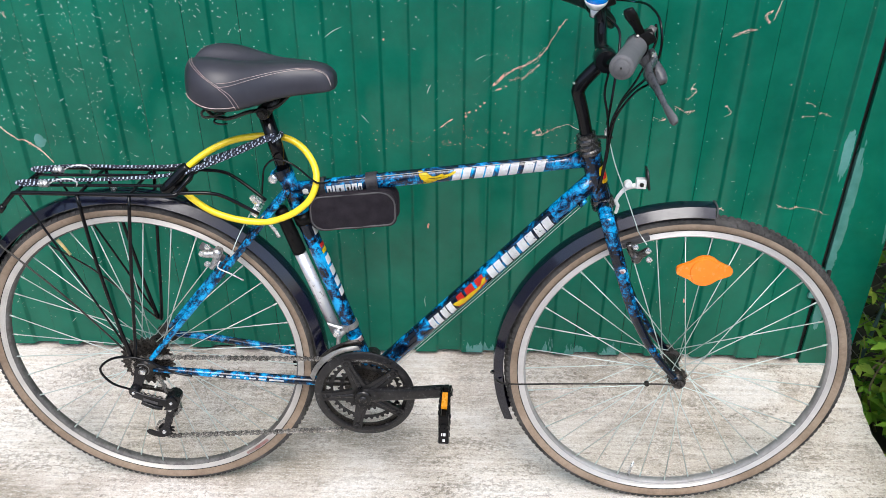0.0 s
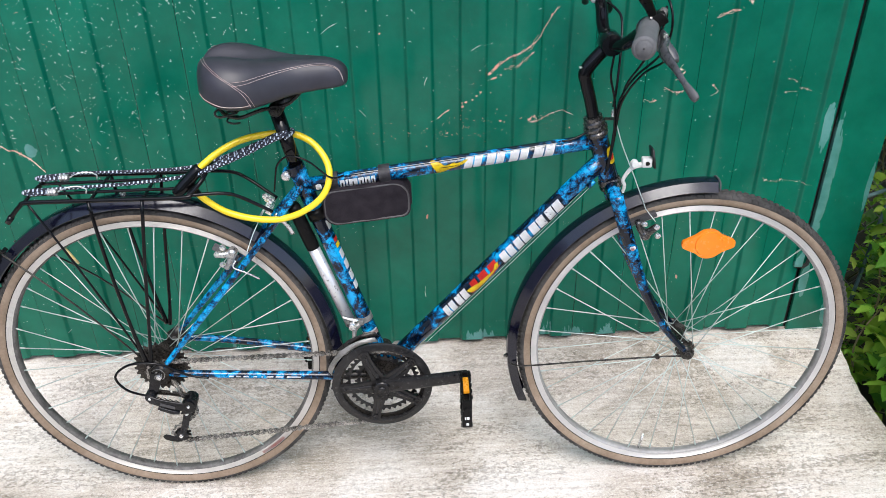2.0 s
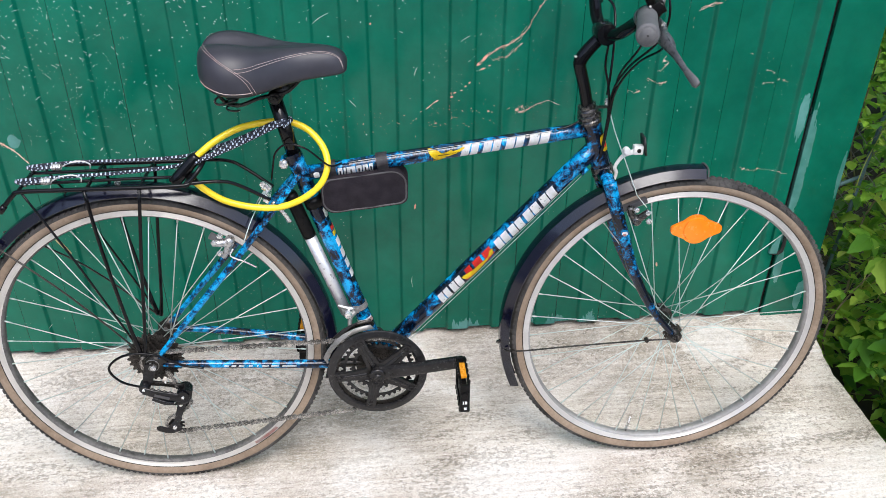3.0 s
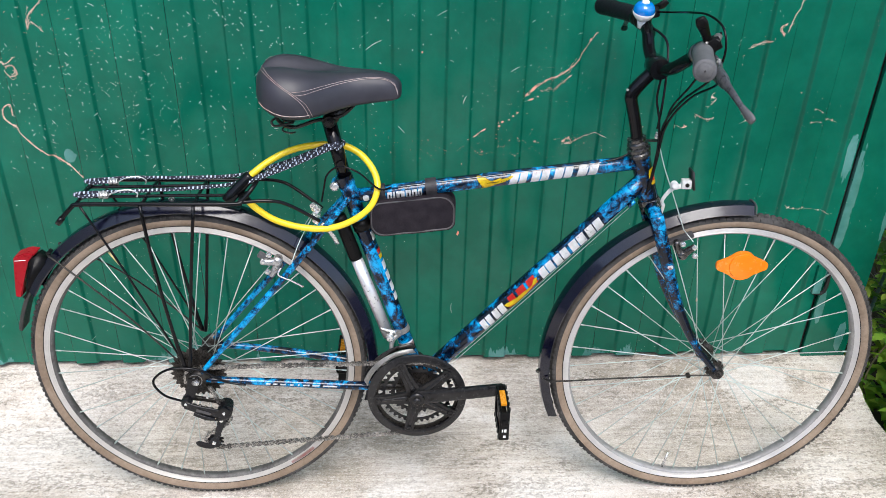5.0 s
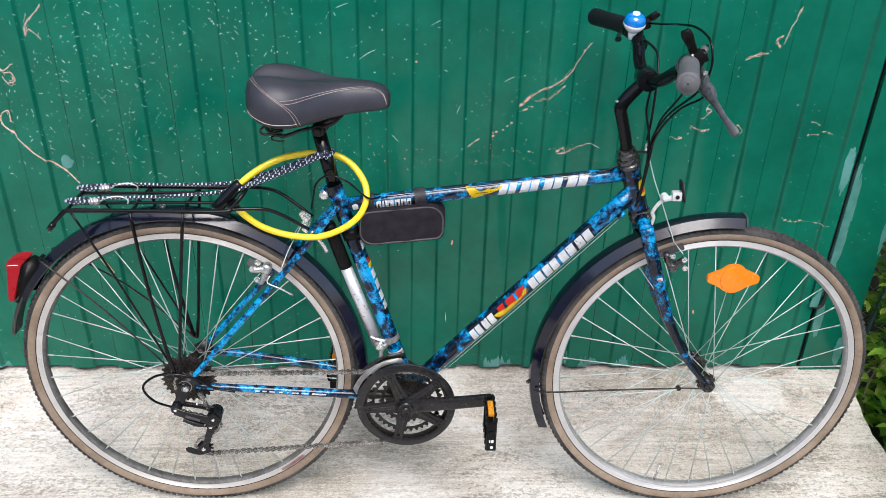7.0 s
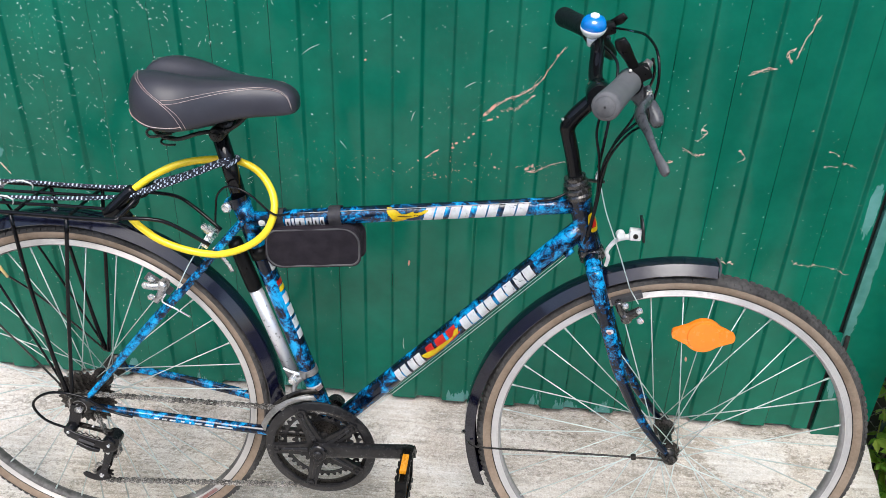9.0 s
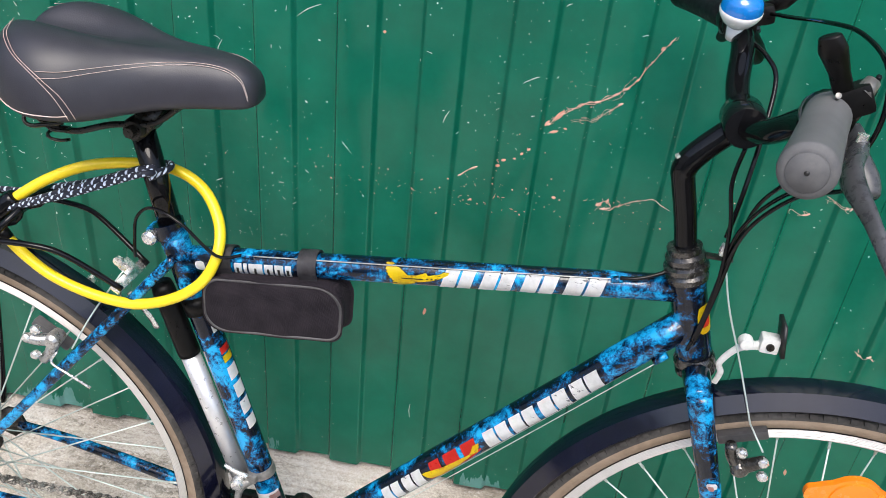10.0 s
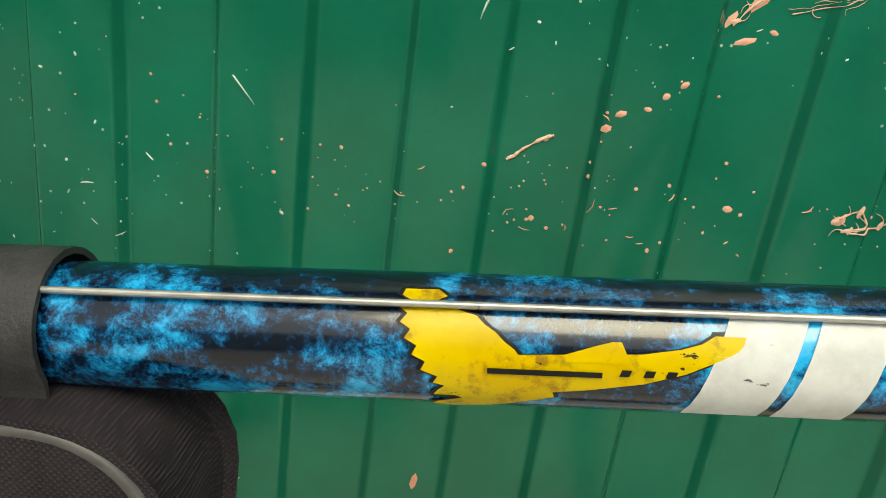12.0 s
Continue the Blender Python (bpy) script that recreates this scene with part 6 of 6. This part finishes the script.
for a, s in ANGLES:
    d, n = P(math.cos(a), math.sin(a)), P(-math.sin(a), math.cos(a))
    e = bc + d * 0.170
    pts = [bc + P(0, 0, 0.066 * s), bc + d * 0.03 + P(0, 0, 0.070 * s), bc + d * 0.09 + P(0, 0, 0.080 * s), e + P(0, 0, 0.090 * s), e + d * 0.008 + P(0, 0, 0.090 * s)]
    bm = slab(pts, n, [0.0165, 0.0150, 0.0128, 0.0122, 0.0095], [0.0095, 0.0090, 0.0080, 0.0075, 0.0070])
    lathe([(0.0, 0.0815 * s), (0.0150, 0.0812 * s), (0.0168, 0.0790 * s), (0.0172, 0.060 * s)], bc, AXLE, 24, bm)
    lathe([(0.0, 0.0985 * s), (0.0085, 0.0985 * s), (0.0105, 0.0965 * s), (0.0118, 0.0940 * s), (0.0118, 0.086 * s)], e, AXLE, 20, bm)
    arm = part("crank_arm", bm, CRANK, crankset, "scuffed black crank arm")
    part("crank_bolt", lathe([(0.0, 0.086 * s), (0.006, 0.086 * s), (0.0085, 0.084 * s), (0.0085, 0.07 * s)], bc, AXLE, 12), CRANK, arm)
    c = e + P(0, -0.002 if s > 0 else 0.0, 0)
    bm = tube([c + P(0, 0, 0.088 * s), c + P(0, 0, 0.190 * s)], [0.006, 0.008], 10, 1)
    for w in (0.104, 0.192):
        box(c + P(0, -0.010, w * s), (0.019, 0.006, 0.064), bm, None, 0.002)
    box(c + P(0, -0.012, 0.148 * s), (0.011, 0.086, 0.046), bm, None, 0.003)
    pedal = part("pedal", bm, DULL, bike, "black platform pedal with amber reflectors")
    for off in (-0.0075, 0.0075):
        for h in (-0.038, 0.018):
            bar = box(c + P(off, h, 0.148 * s), (0.004, 0.088, 0.010), None, None, 0.001)
            for k in range(5):
                box(c + P(off * 1.25, h + math.copysign(0.005, h), (0.112 + k * 0.018) * s), (0.003, 0.006, 0.006), bar)
            part("cage_bar", bar, DULL, pedal)
    part("pedal_reflector", box(c + P(0, 0.0235, 0.148 * s), (0.0115, 0.044, 0.007), None, None, 0.0015), AMBER, pedal, "amber reflector")
    part("pedal_reflector", box(c + P(0, -0.044, 0.148 * s), (0.0115, 0.044, 0.007), None, None, 0.0015), AMBER, pedal, "amber reflector")
    for off, k, wide, high in ((-0.0032, 0.019, 0.0022, 0.0062), (0.0020, 0.019, 0.0042, 0.0062), (0.0008, 0.005, 0.0048, 0.0050)):
        part("mark", box(c + P(off, -0.038 + k, 0.1954 * s), (wide, 0.0012, high)), WHITE, pedal, "small white mark")
    part("end_cap", lathe([(0.0, 0.200 * s), (0.007, 0.199 * s), (0.008, 0.195 * s), (0.008, 0.185 * s)], c, AXLE, 14), DULL, pedal)

# ---- cassette, derailleurs, chain ----
hub = P(*REAR)
bc_keep, bc = bc, hub
cassette = part("cassette", lathe([(0.0, 0.072), (0.012, 0.072), (0.014, 0.066), (0.022, 0.062), (0.022, 0.030), (0.0, 0.029)], hub, AXLE, 24), GREASY, bike, "greasy stack of rear sprockets")
for r, w, n in ((0.030, 0.056, 14), (0.034, 0.052, 16), (0.038, 0.048, 18), (0.043, 0.044, 21), (0.049, 0.040, 24), (0.057, 0.036, 28)):
    part("sprocket", toothed(0.018, r, n, w, 0.002), RUSTY if n in (16, 21, 28) else GREASY, cassette)
bc = bc_keep
up = P(0, 1)
bm = plate([P(-0.012, 0.350, 0.073), P(0.008, 0.352, 0.073), P(0.009, 0.336, 0.073), P(-0.004, 0.306, 0.073), P(-0.020, 0.292, 0.073), P(-0.028, 0.298, 0.073), P(-0.020, 0.318, 0.073)], 0.007)
bmesh.ops.bevel(bm, geom=[e for e in bm.edges if e.calc_face_angle(0) > 1.0], offset=0.0015, segments=2, affect="EDGES")
lathe([(0.0, 0.062), (0.0105, 0.062), (0.0110, 0.066), (0.0110, 0.082), (0.0090, 0.086), (0.0, 0.086)], P(-0.020, 0.296), AXLE, 18, bm)
mech = part("rear_derailleur", bm, MECH, bike, "greasy black rear derailleur")
part("link", slab([P(-0.022, 0.293, 0.084), P(0.008, 0.283, 0.087), P(0.050, 0.270, 0.084)], up, [0.0085, 0.0090, 0.0095], [0.0030, 0.0026, 0.0030]), MECH, mech, "black outer link")
part("link", slab([P(-0.016, 0.298, 0.064), P(0.022, 0.291, 0.064), P(0.058, 0.281, 0.062)], up, [0.0060, 0.0050, 0.0065], [0.0028, 0.0024, 0.0028]), GREASY, mech, "greasy inner link")
part("lower_lip", slab([P(-0.006, 0.274, 0.086), P(0.018, 0.264, 0.087), P(0.034, 0.259, 0.085)], up, [0.0042, 0.0048, 0.0036], [0.0040, 0.0046, 0.0036]), MECH, mech)
knuckle = lathe([(0.0, 0.052), (0.0140, 0.052), (0.0150, 0.056), (0.0150, 0.080), (0.0120, 0.087), (0.0, 0.087)], P(0.054, 0.274), AXLE, 20)
slab([P(0.040, 0.262, 0.078), P(0.056, 0.268, 0.078), P(0.066, 0.286, 0.076)], up, [0.010, 0.012, 0.006], [0.008, 0.009, 0.006], knuckle)
part("knuckle", knuckle, MECH, mech)
for w in (0.0745, 0.0560):
    cage = slab([P(0.050, 0.266, w), P(0.043, 0.240, w), P(0.034, 0.214, w), P(0.029, 0.199, w)], P(1, 0.3), [0.0105, 0.0078, 0.0062, 0.0065], [0.0016, 0.0014, 0.0014, 0.0016])
    if w > 0.06:
        slab([P(0.020, 0.183, w), P(0.010, 0.181, w), P(-0.006, 0.187, w), P(-0.010, 0.192, w)], up, [0.0085, 0.0068, 0.0072, 0.0040], [0.0016, 0.0014, 0.0014, 0.0014], cage)
    part("cage", cage, MECH if w > 0.06 else GREASY, mech, "slim black cage plate")
for q in (P(0.024, 0.190), P(0.044, 0.248)):
    bc = q
    wheel_bm = toothed(0.006, 0.0185, 11, 0.0625, 0.005)
    part("jockey_wheel", wheel_bm, DULL, mech, "small toothed guide wheel")
    part("jockey_bolt", lathe([(0.0, 0.079), (0.004, 0.0785), (0.0045, 0.075), (0.0, 0.074)], q, AXLE, 10), CHROME, mech)
bc = bc_keep
part("pulley_cap", lathe([(0.0, 0.0766), (0.0120, 0.0762), (0.0128, 0.0748), (0.0, 0.0740)], P(0.026, 0.190), AXLE, 18), MECH, mech)
part("mech_mark", box(P(0.014, 0.2795, 0.0902), (0.030, 0.001, 0.006), None, Matrix.Rotation(0.35, 3, "Y")), PIPING, mech)
for u, v, w, r in ((-0.020, 0.296, 0.0865, 0.0030), (0.054, 0.274, 0.0885, 0.0030), (0.004, 0.342, 0.0785, 0.0055), (0.020, 0.300, 0.069, 0.0025)):
    part("mech_bolt", lathe([(0.0, 0.003), (r * 0.6, 0.0026), (r, 0.0015), (r, -0.002)], P(u, v, w), AXLE, 12), CHROME, mech)
part("mech_spring", tube([P(-0.012 + 0.0055 * k, 0.286 - 0.0016 * k + 0.004 * (k % 2), 0.072) for k in range(9)], 0.0012, 6, 2), GREASY, mech, "thin steel spring")
part("link_edge", tube([P(-0.016, 0.3010, 0.067), P(0.022, 0.2955, 0.067), P(0.056, 0.2870, 0.065)], 0.0012, 6, 3), GREASY, mech)
for k in range(3):
    part("mech_screw", lathe([(0.0, 0.090), (0.003, 0.0895), (0.003, 0.085)], P(-0.004 + k * 0.010, 0.268 - k * 0.004), AXLE, 8), CHROME, mech)
# front derailleur: clamp round the seat tube, body and cage over the rings
sd = (ST1 - ST0).normalized()
q = ST0 + sd * 0.128
bm = tube([q - sd * 0.006, q + sd * 0.006], 0.0172, 20, 1)
box(q + P(-0.006, 0.0, 0.018), (0.014, 0.012, 0.012), bm, None, 0.003)
changer = part("front_derailleur", bm, CAGE, bike, "silver front derailleur")
bm = tube([q + P(-0.008, -0.004, 0.020), q + P(-0.018, -0.014, 0.026), q + P(-0.020, -0.030, 0.034)], [0.0055, 0.005, 0.004], 12, 4)
part("body", bm, CAGE, changer)
part("clamp_bolt", lathe([(0.0, 0.010), (0.0065, 0.009), (0.0085, 0.005), (0.0085, -0.004), (0.0, -0.005)], q + P(-0.022, -0.006, 0.024), AXLE, 16), CHROME, changer)
for w in (0.041, 0.061):
    outer = [bc + P(math.cos(a) * r, math.sin(a) * r, w) for r, angles in ((0.1150, np.linspace(1.66, 2.80, 12)), (0.1045, np.linspace(2.90, 1.60, 12))) for a in angles]
    part("cage", plate(outer, 0.0016), CAGE if w > 0.05 else GREASY, changer, "grey metal cage plate")
part("cable_arm", tube([q + P(-0.010, 0.004, 0.022), q + P(-0.030, 0.008, 0.020), q + P(-0.042, 0.012, 0.018)], [0.004, 0.003, 0.0025], 8, 3), CHROME, changer)


def chain_line():
    """The chain's way round rings, sprocket and guide wheels, at even steps of one link."""
    r1, r2 = 0.0755, 0.0235
    pts = [P(-0.002, 0.342 + r2, 0.058), P(BOTTOM[0] - 0.02, BOTTOM[1] + r1, 0.052)]
    for k, a in enumerate(np.linspace(95, -92, 26)):
        r = r1 + 0.023 * k / 25
        pts.append(bc + P(math.cos(radians(a)) * r, math.sin(radians(a)) * r, 0.052))
    pts += [P(0.030, 0.1725, 0.068)]
    for a in np.linspace(-70, -250, 9):
        pts.append(P(0.024 + 0.0185 * math.cos(radians(a)), 0.190 + 0.0185 * math.sin(radians(a)), 0.066))
    for a in np.linspace(-60, 80, 8):
        pts.append(P(0.044 + 0.0185 * math.cos(radians(a)), 0.248 + 0.0185 * math.sin(radians(a)), 0.064))
    for a in np.linspace(-30, -270, 16):
        pts.append(hub + P(math.cos(radians(a)) * r2, math.sin(radians(a)) * r2, 0.058))
    out, left = [pts[0]], 0.0
    for a, b in zip(pts, pts[1:]):
        length, at = (b - a).length, -left
        while at + 0.00635 <= length:
            at += 0.00635
            out.append(a.lerp(b, at / length))
        left = length - at
    return out


way = chain_line()[::2]
bm = bmesh.new()
for i, (a, b) in enumerate(zip(way, way[1:])):
    d = (b - a).normalized()
    n = P(-d.z, d.x)
    out = 0.0042 if i % 2 else 0.0026
    for s in (1, -1):
        edge = [a - d * 0.0040, a - d * 0.0026 + n * 0.0030, a + d * 0.0016 + n * 0.0034, a.lerp(b, 0.5) + n * 0.0017, b - d * 0.0016 + n * 0.0034, b + d * 0.0026 + n * 0.0030,
                b + d * 0.0040, b + d * 0.0026 - n * 0.0030, b - d * 0.0016 - n * 0.0034, a.lerp(b, 0.5) - n * 0.0017, a + d * 0.0016 - n * 0.0034, a - d * 0.0026 - n * 0.0030]
        plate([q + P(0, 0, out * s) for q in edge], 0.0010, bm)
    tube([a + P(0, 0, 0.0050), a - P(0, 0, 0.0050)], 0.0017, 6, 1, bm)
    tube([a + P(0, 0, 0.0022), a - P(0, 0, 0.0022)], 0.0030, 8, 1, bm)
part("chain", bm, CHAIN, bike, "rusty steel roller chain", False)

# ---- luggage rack ----
RAIL = 0.0042
near_rail = [P(-0.212, 0.686, 0.060), P(-0.206, 0.694, 0.060), P(-0.185, 0.716, 0.060), P(-0.172, 0.7225, 0.060), P(-0.10, 0.7235, 0.060), P(0.10, 0.7245, 0.060), P(0.122, 0.730, 0.056), P(0.140, 0.748, 0.046), P(0.148, 0.758, 0.030)]
far_rail = [Vector((p.x, -p.y, p.z)) for p in near_rail]
rack = part("luggage_rack", tube(near_rail, RAIL, 10, 5), BLACK, bike, "black tubular steel luggage rack")
part("rail", tube(far_rail, RAIL, 10, 5), BLACK, rack)
for w in (0.024, -0.024):
    part("rod", tube([P(-0.180, 0.722, w), P(0.0, 0.726, w), P(0.120, 0.730, w), P(0.146, 0.756, w)], 0.0030, 8, 4), BLACK, rack)
for u, v in ((-0.176, 0.7225), (-0.058, 0.723), (0.036, 0.7235), (0.118, 0.729)):
    part("crossbar", tube([P(u, v, 0.060), P(u, v + 0.002, 0.0), P(u, v, -0.060)], 0.0032, 8, 3), BLACK, rack)
part("front_hoop", tube([P(0.147, 0.757, 0.032), P(0.152, 0.764, 0.0), P(0.147, 0.757, -0.032)], RAIL, 8, 4), BLACK, rack)
for s in (1, -1):
    part("leg", tube([P(-0.060, 0.722, 0.064 * s), P(-0.049, 0.606, 0.070 * s), P(-0.030, 0.466, 0.074 * s), P(-0.014, 0.372, 0.075 * s)], [0.0034, 0.0034, 0.0034, 0.0050], 10, 4), BLACK, rack, "black support leg")
    part("leg", tube([P(0.036, 0.722, 0.064 * s), P(0.017, 0.570, 0.071 * s), P(0.0, 0.420, 0.075 * s), P(-0.008, 0.370, 0.075 * s)], [0.0034, 0.0034, 0.0034, 0.0050], 10, 4), BLACK, rack, "black support leg")
    part("rear_brace", tube([P(-0.170, 0.721, 0.060 * s), P(-0.10, 0.580, 0.068 * s), P(-0.012, 0.376, 0.074 * s)], 0.0022, 8, 4), BLACK, rack)
    part("front_arm", tube([P(0.120, 0.727, 0.056 * s), P(0.172, 0.727, 0.050 * s), P(0.205, 0.716, 0.042 * s), P(0.260, 0.678, 0.030 * s)], 0.0034, 8, 5), BLACK, rack)
    part("hook_cap", tube([P(-0.214, 0.684, 0.060 * s), P(-0.204, 0.696, 0.060 * s)], 0.0056, 10, 1), BLACK, rack)
    part("guard_bolt", lathe([(0.0, 0.004), (0.006, 0.003), (0.006, -0.003)], P(-0.02, 0.3655 + 0.342, 0.0), P(0, 1), 8), CHROME, rack)
bm = box(P(0.252, 0.676, 0.0), (0.012, 0.064, 0.006), None, Matrix.Rotation(0.6, 3, "Y"), 0.001)
part("stay_bridge", bm, CHROME, rack, "bright steel clamp plate")
part("rack_bracket", tube([P(0.262, 0.668, 0.020), P(0.282, 0.640, 0.016), P(0.290, 0.622, 0.014)], 0.005, 8, 3, flat=0.4), CHROME, rack, "pale metal bracket")

# ---- elastic cords stretched over the rack ----
for k, pts in enumerate(([P(-0.182, 0.728, -0.045), P(-0.10, 0.735, -0.042), P(0.0, 0.738, -0.036), P(0.11, 0.747, -0.030), P(0.20, 0.778, -0.022), P(0.285, 0.817, -0.014), P(0.303, 0.8215, 0.0), P(0.296, 0.822, 0.015)],
                         [P(-0.180, 0.728, 0.020), P(-0.10, 0.733, 0.022), P(0.0, 0.738, 0.022), P(0.11, 0.750, 0.020), P(0.20, 0.785, 0.018), P(0.282, 0.822, 0.0145), P(0.300, 0.826, 0.010)])):
    cord = thing("elastic_cord", pts[0], "black and white checked elastic cord stretched from rack to seat post", "elastic cord", BIKE, "elastic cords on the rack")
    part("cord", tube(pts, 0.0034, 10, 6), CORD, cord)
    part("cord", tube([q + P(0.004, -0.0015, 0.0085 if k else -0.0085) for q in pts[3:-1]] + [pts[-1] + P(0.0, -0.006, 0.002)], 0.0036, 10, 6), CORD, cord)
    e = pts[0]
    back = [e, e + P(-0.006, 0.001, 0.005), e + P(-0.004, 0.002, 0.014), e + P(0.012, 0.001, 0.018), e + P(0.040, 0.004, 0.018)]
    part("return", tube(back, 0.0033, 10, 5), CORD, cord)
    f = back[-1]
    coil = bmesh.new()
    for j in range(6):
        tube([f + P(0.002 + j * 0.0028, 0.0, 0.006), f + P(0.002 + j * 0.0028, 0.006, 0.0), f + P(0.002 + j * 0.0028, 0.0, -0.006), f + P(0.002 + j * 0.0028, -0.006, 0.0)], 0.0015, 6, 4, coil, closed=True)
    part("coil", coil, BRAKE, cord, "steel wire coil")
    part("hook", tube([f + P(0.018, 0.0, 0.0), f + P(0.034, 0.008, 0.0), f + P(0.055, 0.009, -0.004), f + P(0.068, 0.002, -0.006), f + P(0.066, -0.006, -0.006)], 0.0014, 6, 5), CHROME, cord, "steel wire hook")

# ---- yellow cable lock ----
lock = thing("cable_lock", P(0.12, 0.715, 0.03), "bright yellow coated cable lock looped round the seat post", "bike lock", BIKE)
ring = [P(0.130, 0.760, 0.020), P(0.165, 0.785, 0.004), P(0.208, 0.804, -0.010), P(0.255, 0.810, -0.024), P(0.300, 0.808, -0.030), P(0.336, 0.792, -0.026), P(0.362, 0.765, -0.006), P(0.369, 0.738, 0.016), P(0.355, 0.706, 0.028),
        P(0.320, 0.679, 0.032), P(0.275, 0.664, 0.034), P(0.225, 0.6665, 0.034), P(0.178, 0.681, 0.034), P(0.145, 0.704, 0.034), P(0.128, 0.722, 0.034)]
part("cable", tube(ring, 0.0062, 14, 5), YELLOW, lock, "yellow vinyl-coated cable")
a, b = P(0.0905, 0.720, 0.034), P(0.136, 0.766, 0.019)
part("lock_body", tube([a, a.lerp(b, 0.03), a.lerp(b, 0.5), a.lerp(b, 0.92), b], [0.0085, 0.0115, 0.0115, 0.0110, 0.0080], 18, 2), BLACK, lock, "black cylindrical lock head")
part("collar", tube([P(0.122, 0.730, 0.034), P(0.130, 0.719, 0.034)], 0.0072, 12, 1), DULL, lock)
part("keyhole", lathe([(0.0, 0.0), (0.006, -0.0004), (0.006, 0.003)], a - (b - a).normalized() * 0.0012, b - a, 14), DULL, lock)

# ---- frame bag ----
bag = thing("frame_bag", P(0.43, 0.64, 0.0), "small black cloth frame bag strapped under the top tube", "bicycle bag", BIKE)


def rounded(u0, v0, u1, v1, radii, slope, n=6):
    """A slanting oblong with a radius for each corner."""
    pts = []
    for u, v, du, dv, a0, r in zip((u1, u1, u0, u0), (v0, v1, v1, v0), (-1, -1, 1, 1), (1, -1, -1, 1), (-90, 0, 90, 180), radii):
        cu, cv = u + du * r, v + dv * r
        for k in range(n + 1):
            a = radians(a0 + 90 * k / n)
            u = cu + r * math.cos(a)
            pts.append((u, cv + r * math.sin(a) + (u - 0.43) * slope))
    even = []
    for (ua, va), (ub, vb) in zip(pts, pts[1:] + pts[:1]):
        count = max(1, round(math.hypot(ub - ua, vb - va) / 0.008))
        even += [(ua + (ub - ua) * k / count, va + (vb - va) * k / count) for k in range(count)]
    return even


line = rounded(0.3575, 0.653, 0.5135, 0.7195, (0.015, 0.031, 0.018, 0.026), 0.116)
bm, rings = bmesh.new(), []
for w, grow in ((-0.008, -0.005), (-0.006, -0.002), (0.000, 0.0005), (0.014, 0.0010), (0.025, 0.0), (0.027, -0.003)):
    mu, mv = 0.4275, 0.684
    rings.append([bm.verts.new(P(u + math.copysign(grow, u - mu), v + math.copysign(grow, v - mv), w + 0.0015 * noise.noise(Vector((u * 30, v * 30, w))))) for u, v in line])
for x, y in zip(rings, rings[1:]):
    for k in range(len(line)):
        bm.faces.new((x[k], x[(k + 1) % len(line)], y[(k + 1) % len(line)], y[k]))
for ring_v, s in ((rings[0], -1), (rings[-1], 1)):
    grids = [ring_v]
    for f, out in ((0.75, 0.0025), (0.45, 0.0045)):
        grids.append([bm.verts.new(v.co.lerp(P(0.4275, 0.684, v.co.y * -1), 1 - f) + P(0, 0, out * s * 0.6)) for v in ring_v])
    for x, y in zip(grids, grids[1:]):
        for k in range(len(line)):
            bm.faces.new((x[k], x[(k + 1) % len(line)], y[(k + 1) % len(line)], y[k]))
    bm.faces.new(grids[-1])
bmesh.ops.recalc_face_normals(bm, faces=bm.faces)
part("pouch", bm, CLOTH, bag)
for s in (1, -1):
    part("piping", tube([P(u, v, 0.0268 if s > 0 else -0.0070) for u, v in line], 0.0017, 8, 2, None, True), PIPING, bag, "grey edge piping")
for s in (0.052, 0.1498):
    q = TT0 + tt * s
    bm = bmesh.new()
    loops = []
    for k in range(24):
        a = 2 * math.pi * k / 24
        r = 0.0158 + (0.004 if math.sin(a) < -0.7 else 0)
        d = P(0, 0, 1) * math.cos(a) + tn * math.sin(a)
        loops.append([bm.verts.new(q + tt * off + d * (r + lift)) for off, lift in ((-0.0105, 0), (-0.0105, 0.0016), (0.0105, 0.0016), (0.0105, 0))])
    for i in range(24):
        x, y = loops[i], loops[(i + 1) % 24]
        for k in range(4):
            bm.faces.new((x[k], x[(k + 1) % 4], y[(k + 1) % 4], y[k]))
    bmesh.ops.recalc_face_normals(bm, faces=bm.faces)
    part("strap", bm, STRAP, bag, "black webbing strap")
q = ST0 + sd * 0.378
part("strap", tube([q - sd * 0.011, q + sd * 0.011], 0.0185, 20, 1), DULL, bag, "black webbing strap")

# ---- pump clipped behind the seat tube ----
pump = thing("bicycle_pump", P(0.384, 0.408), "slim bicycle pump with silver barrel and black handle", "pump", BIKE)
p0, p1, p2 = P(0.3865, 0.408, 0.004), P(0.3235, 0.590, 0.004), P(0.296, 0.672, 0.004)
part("barrel", tube([p0, p1], 0.0118, 18, 1), PUMP, pump, "brushed silver barrel")
part("handle", tube([p1 - (p2 - p1).normalized() * 0.002, p1 + (p2 - p1).normalized() * 0.004, p2, P(0.2945, 0.678, 0.004)], [0.0125, 0.0135, 0.0132, 0.010], 18, 2), DULL, pump, "black plastic handle")
part("foot", tube([P(0.3885, 0.401, 0.004), p0], [0.008, 0.0115], 14, 1), DULL, pump)

# ---- what grows and sticks around ----
rootlets()
wire_fence()
vines()
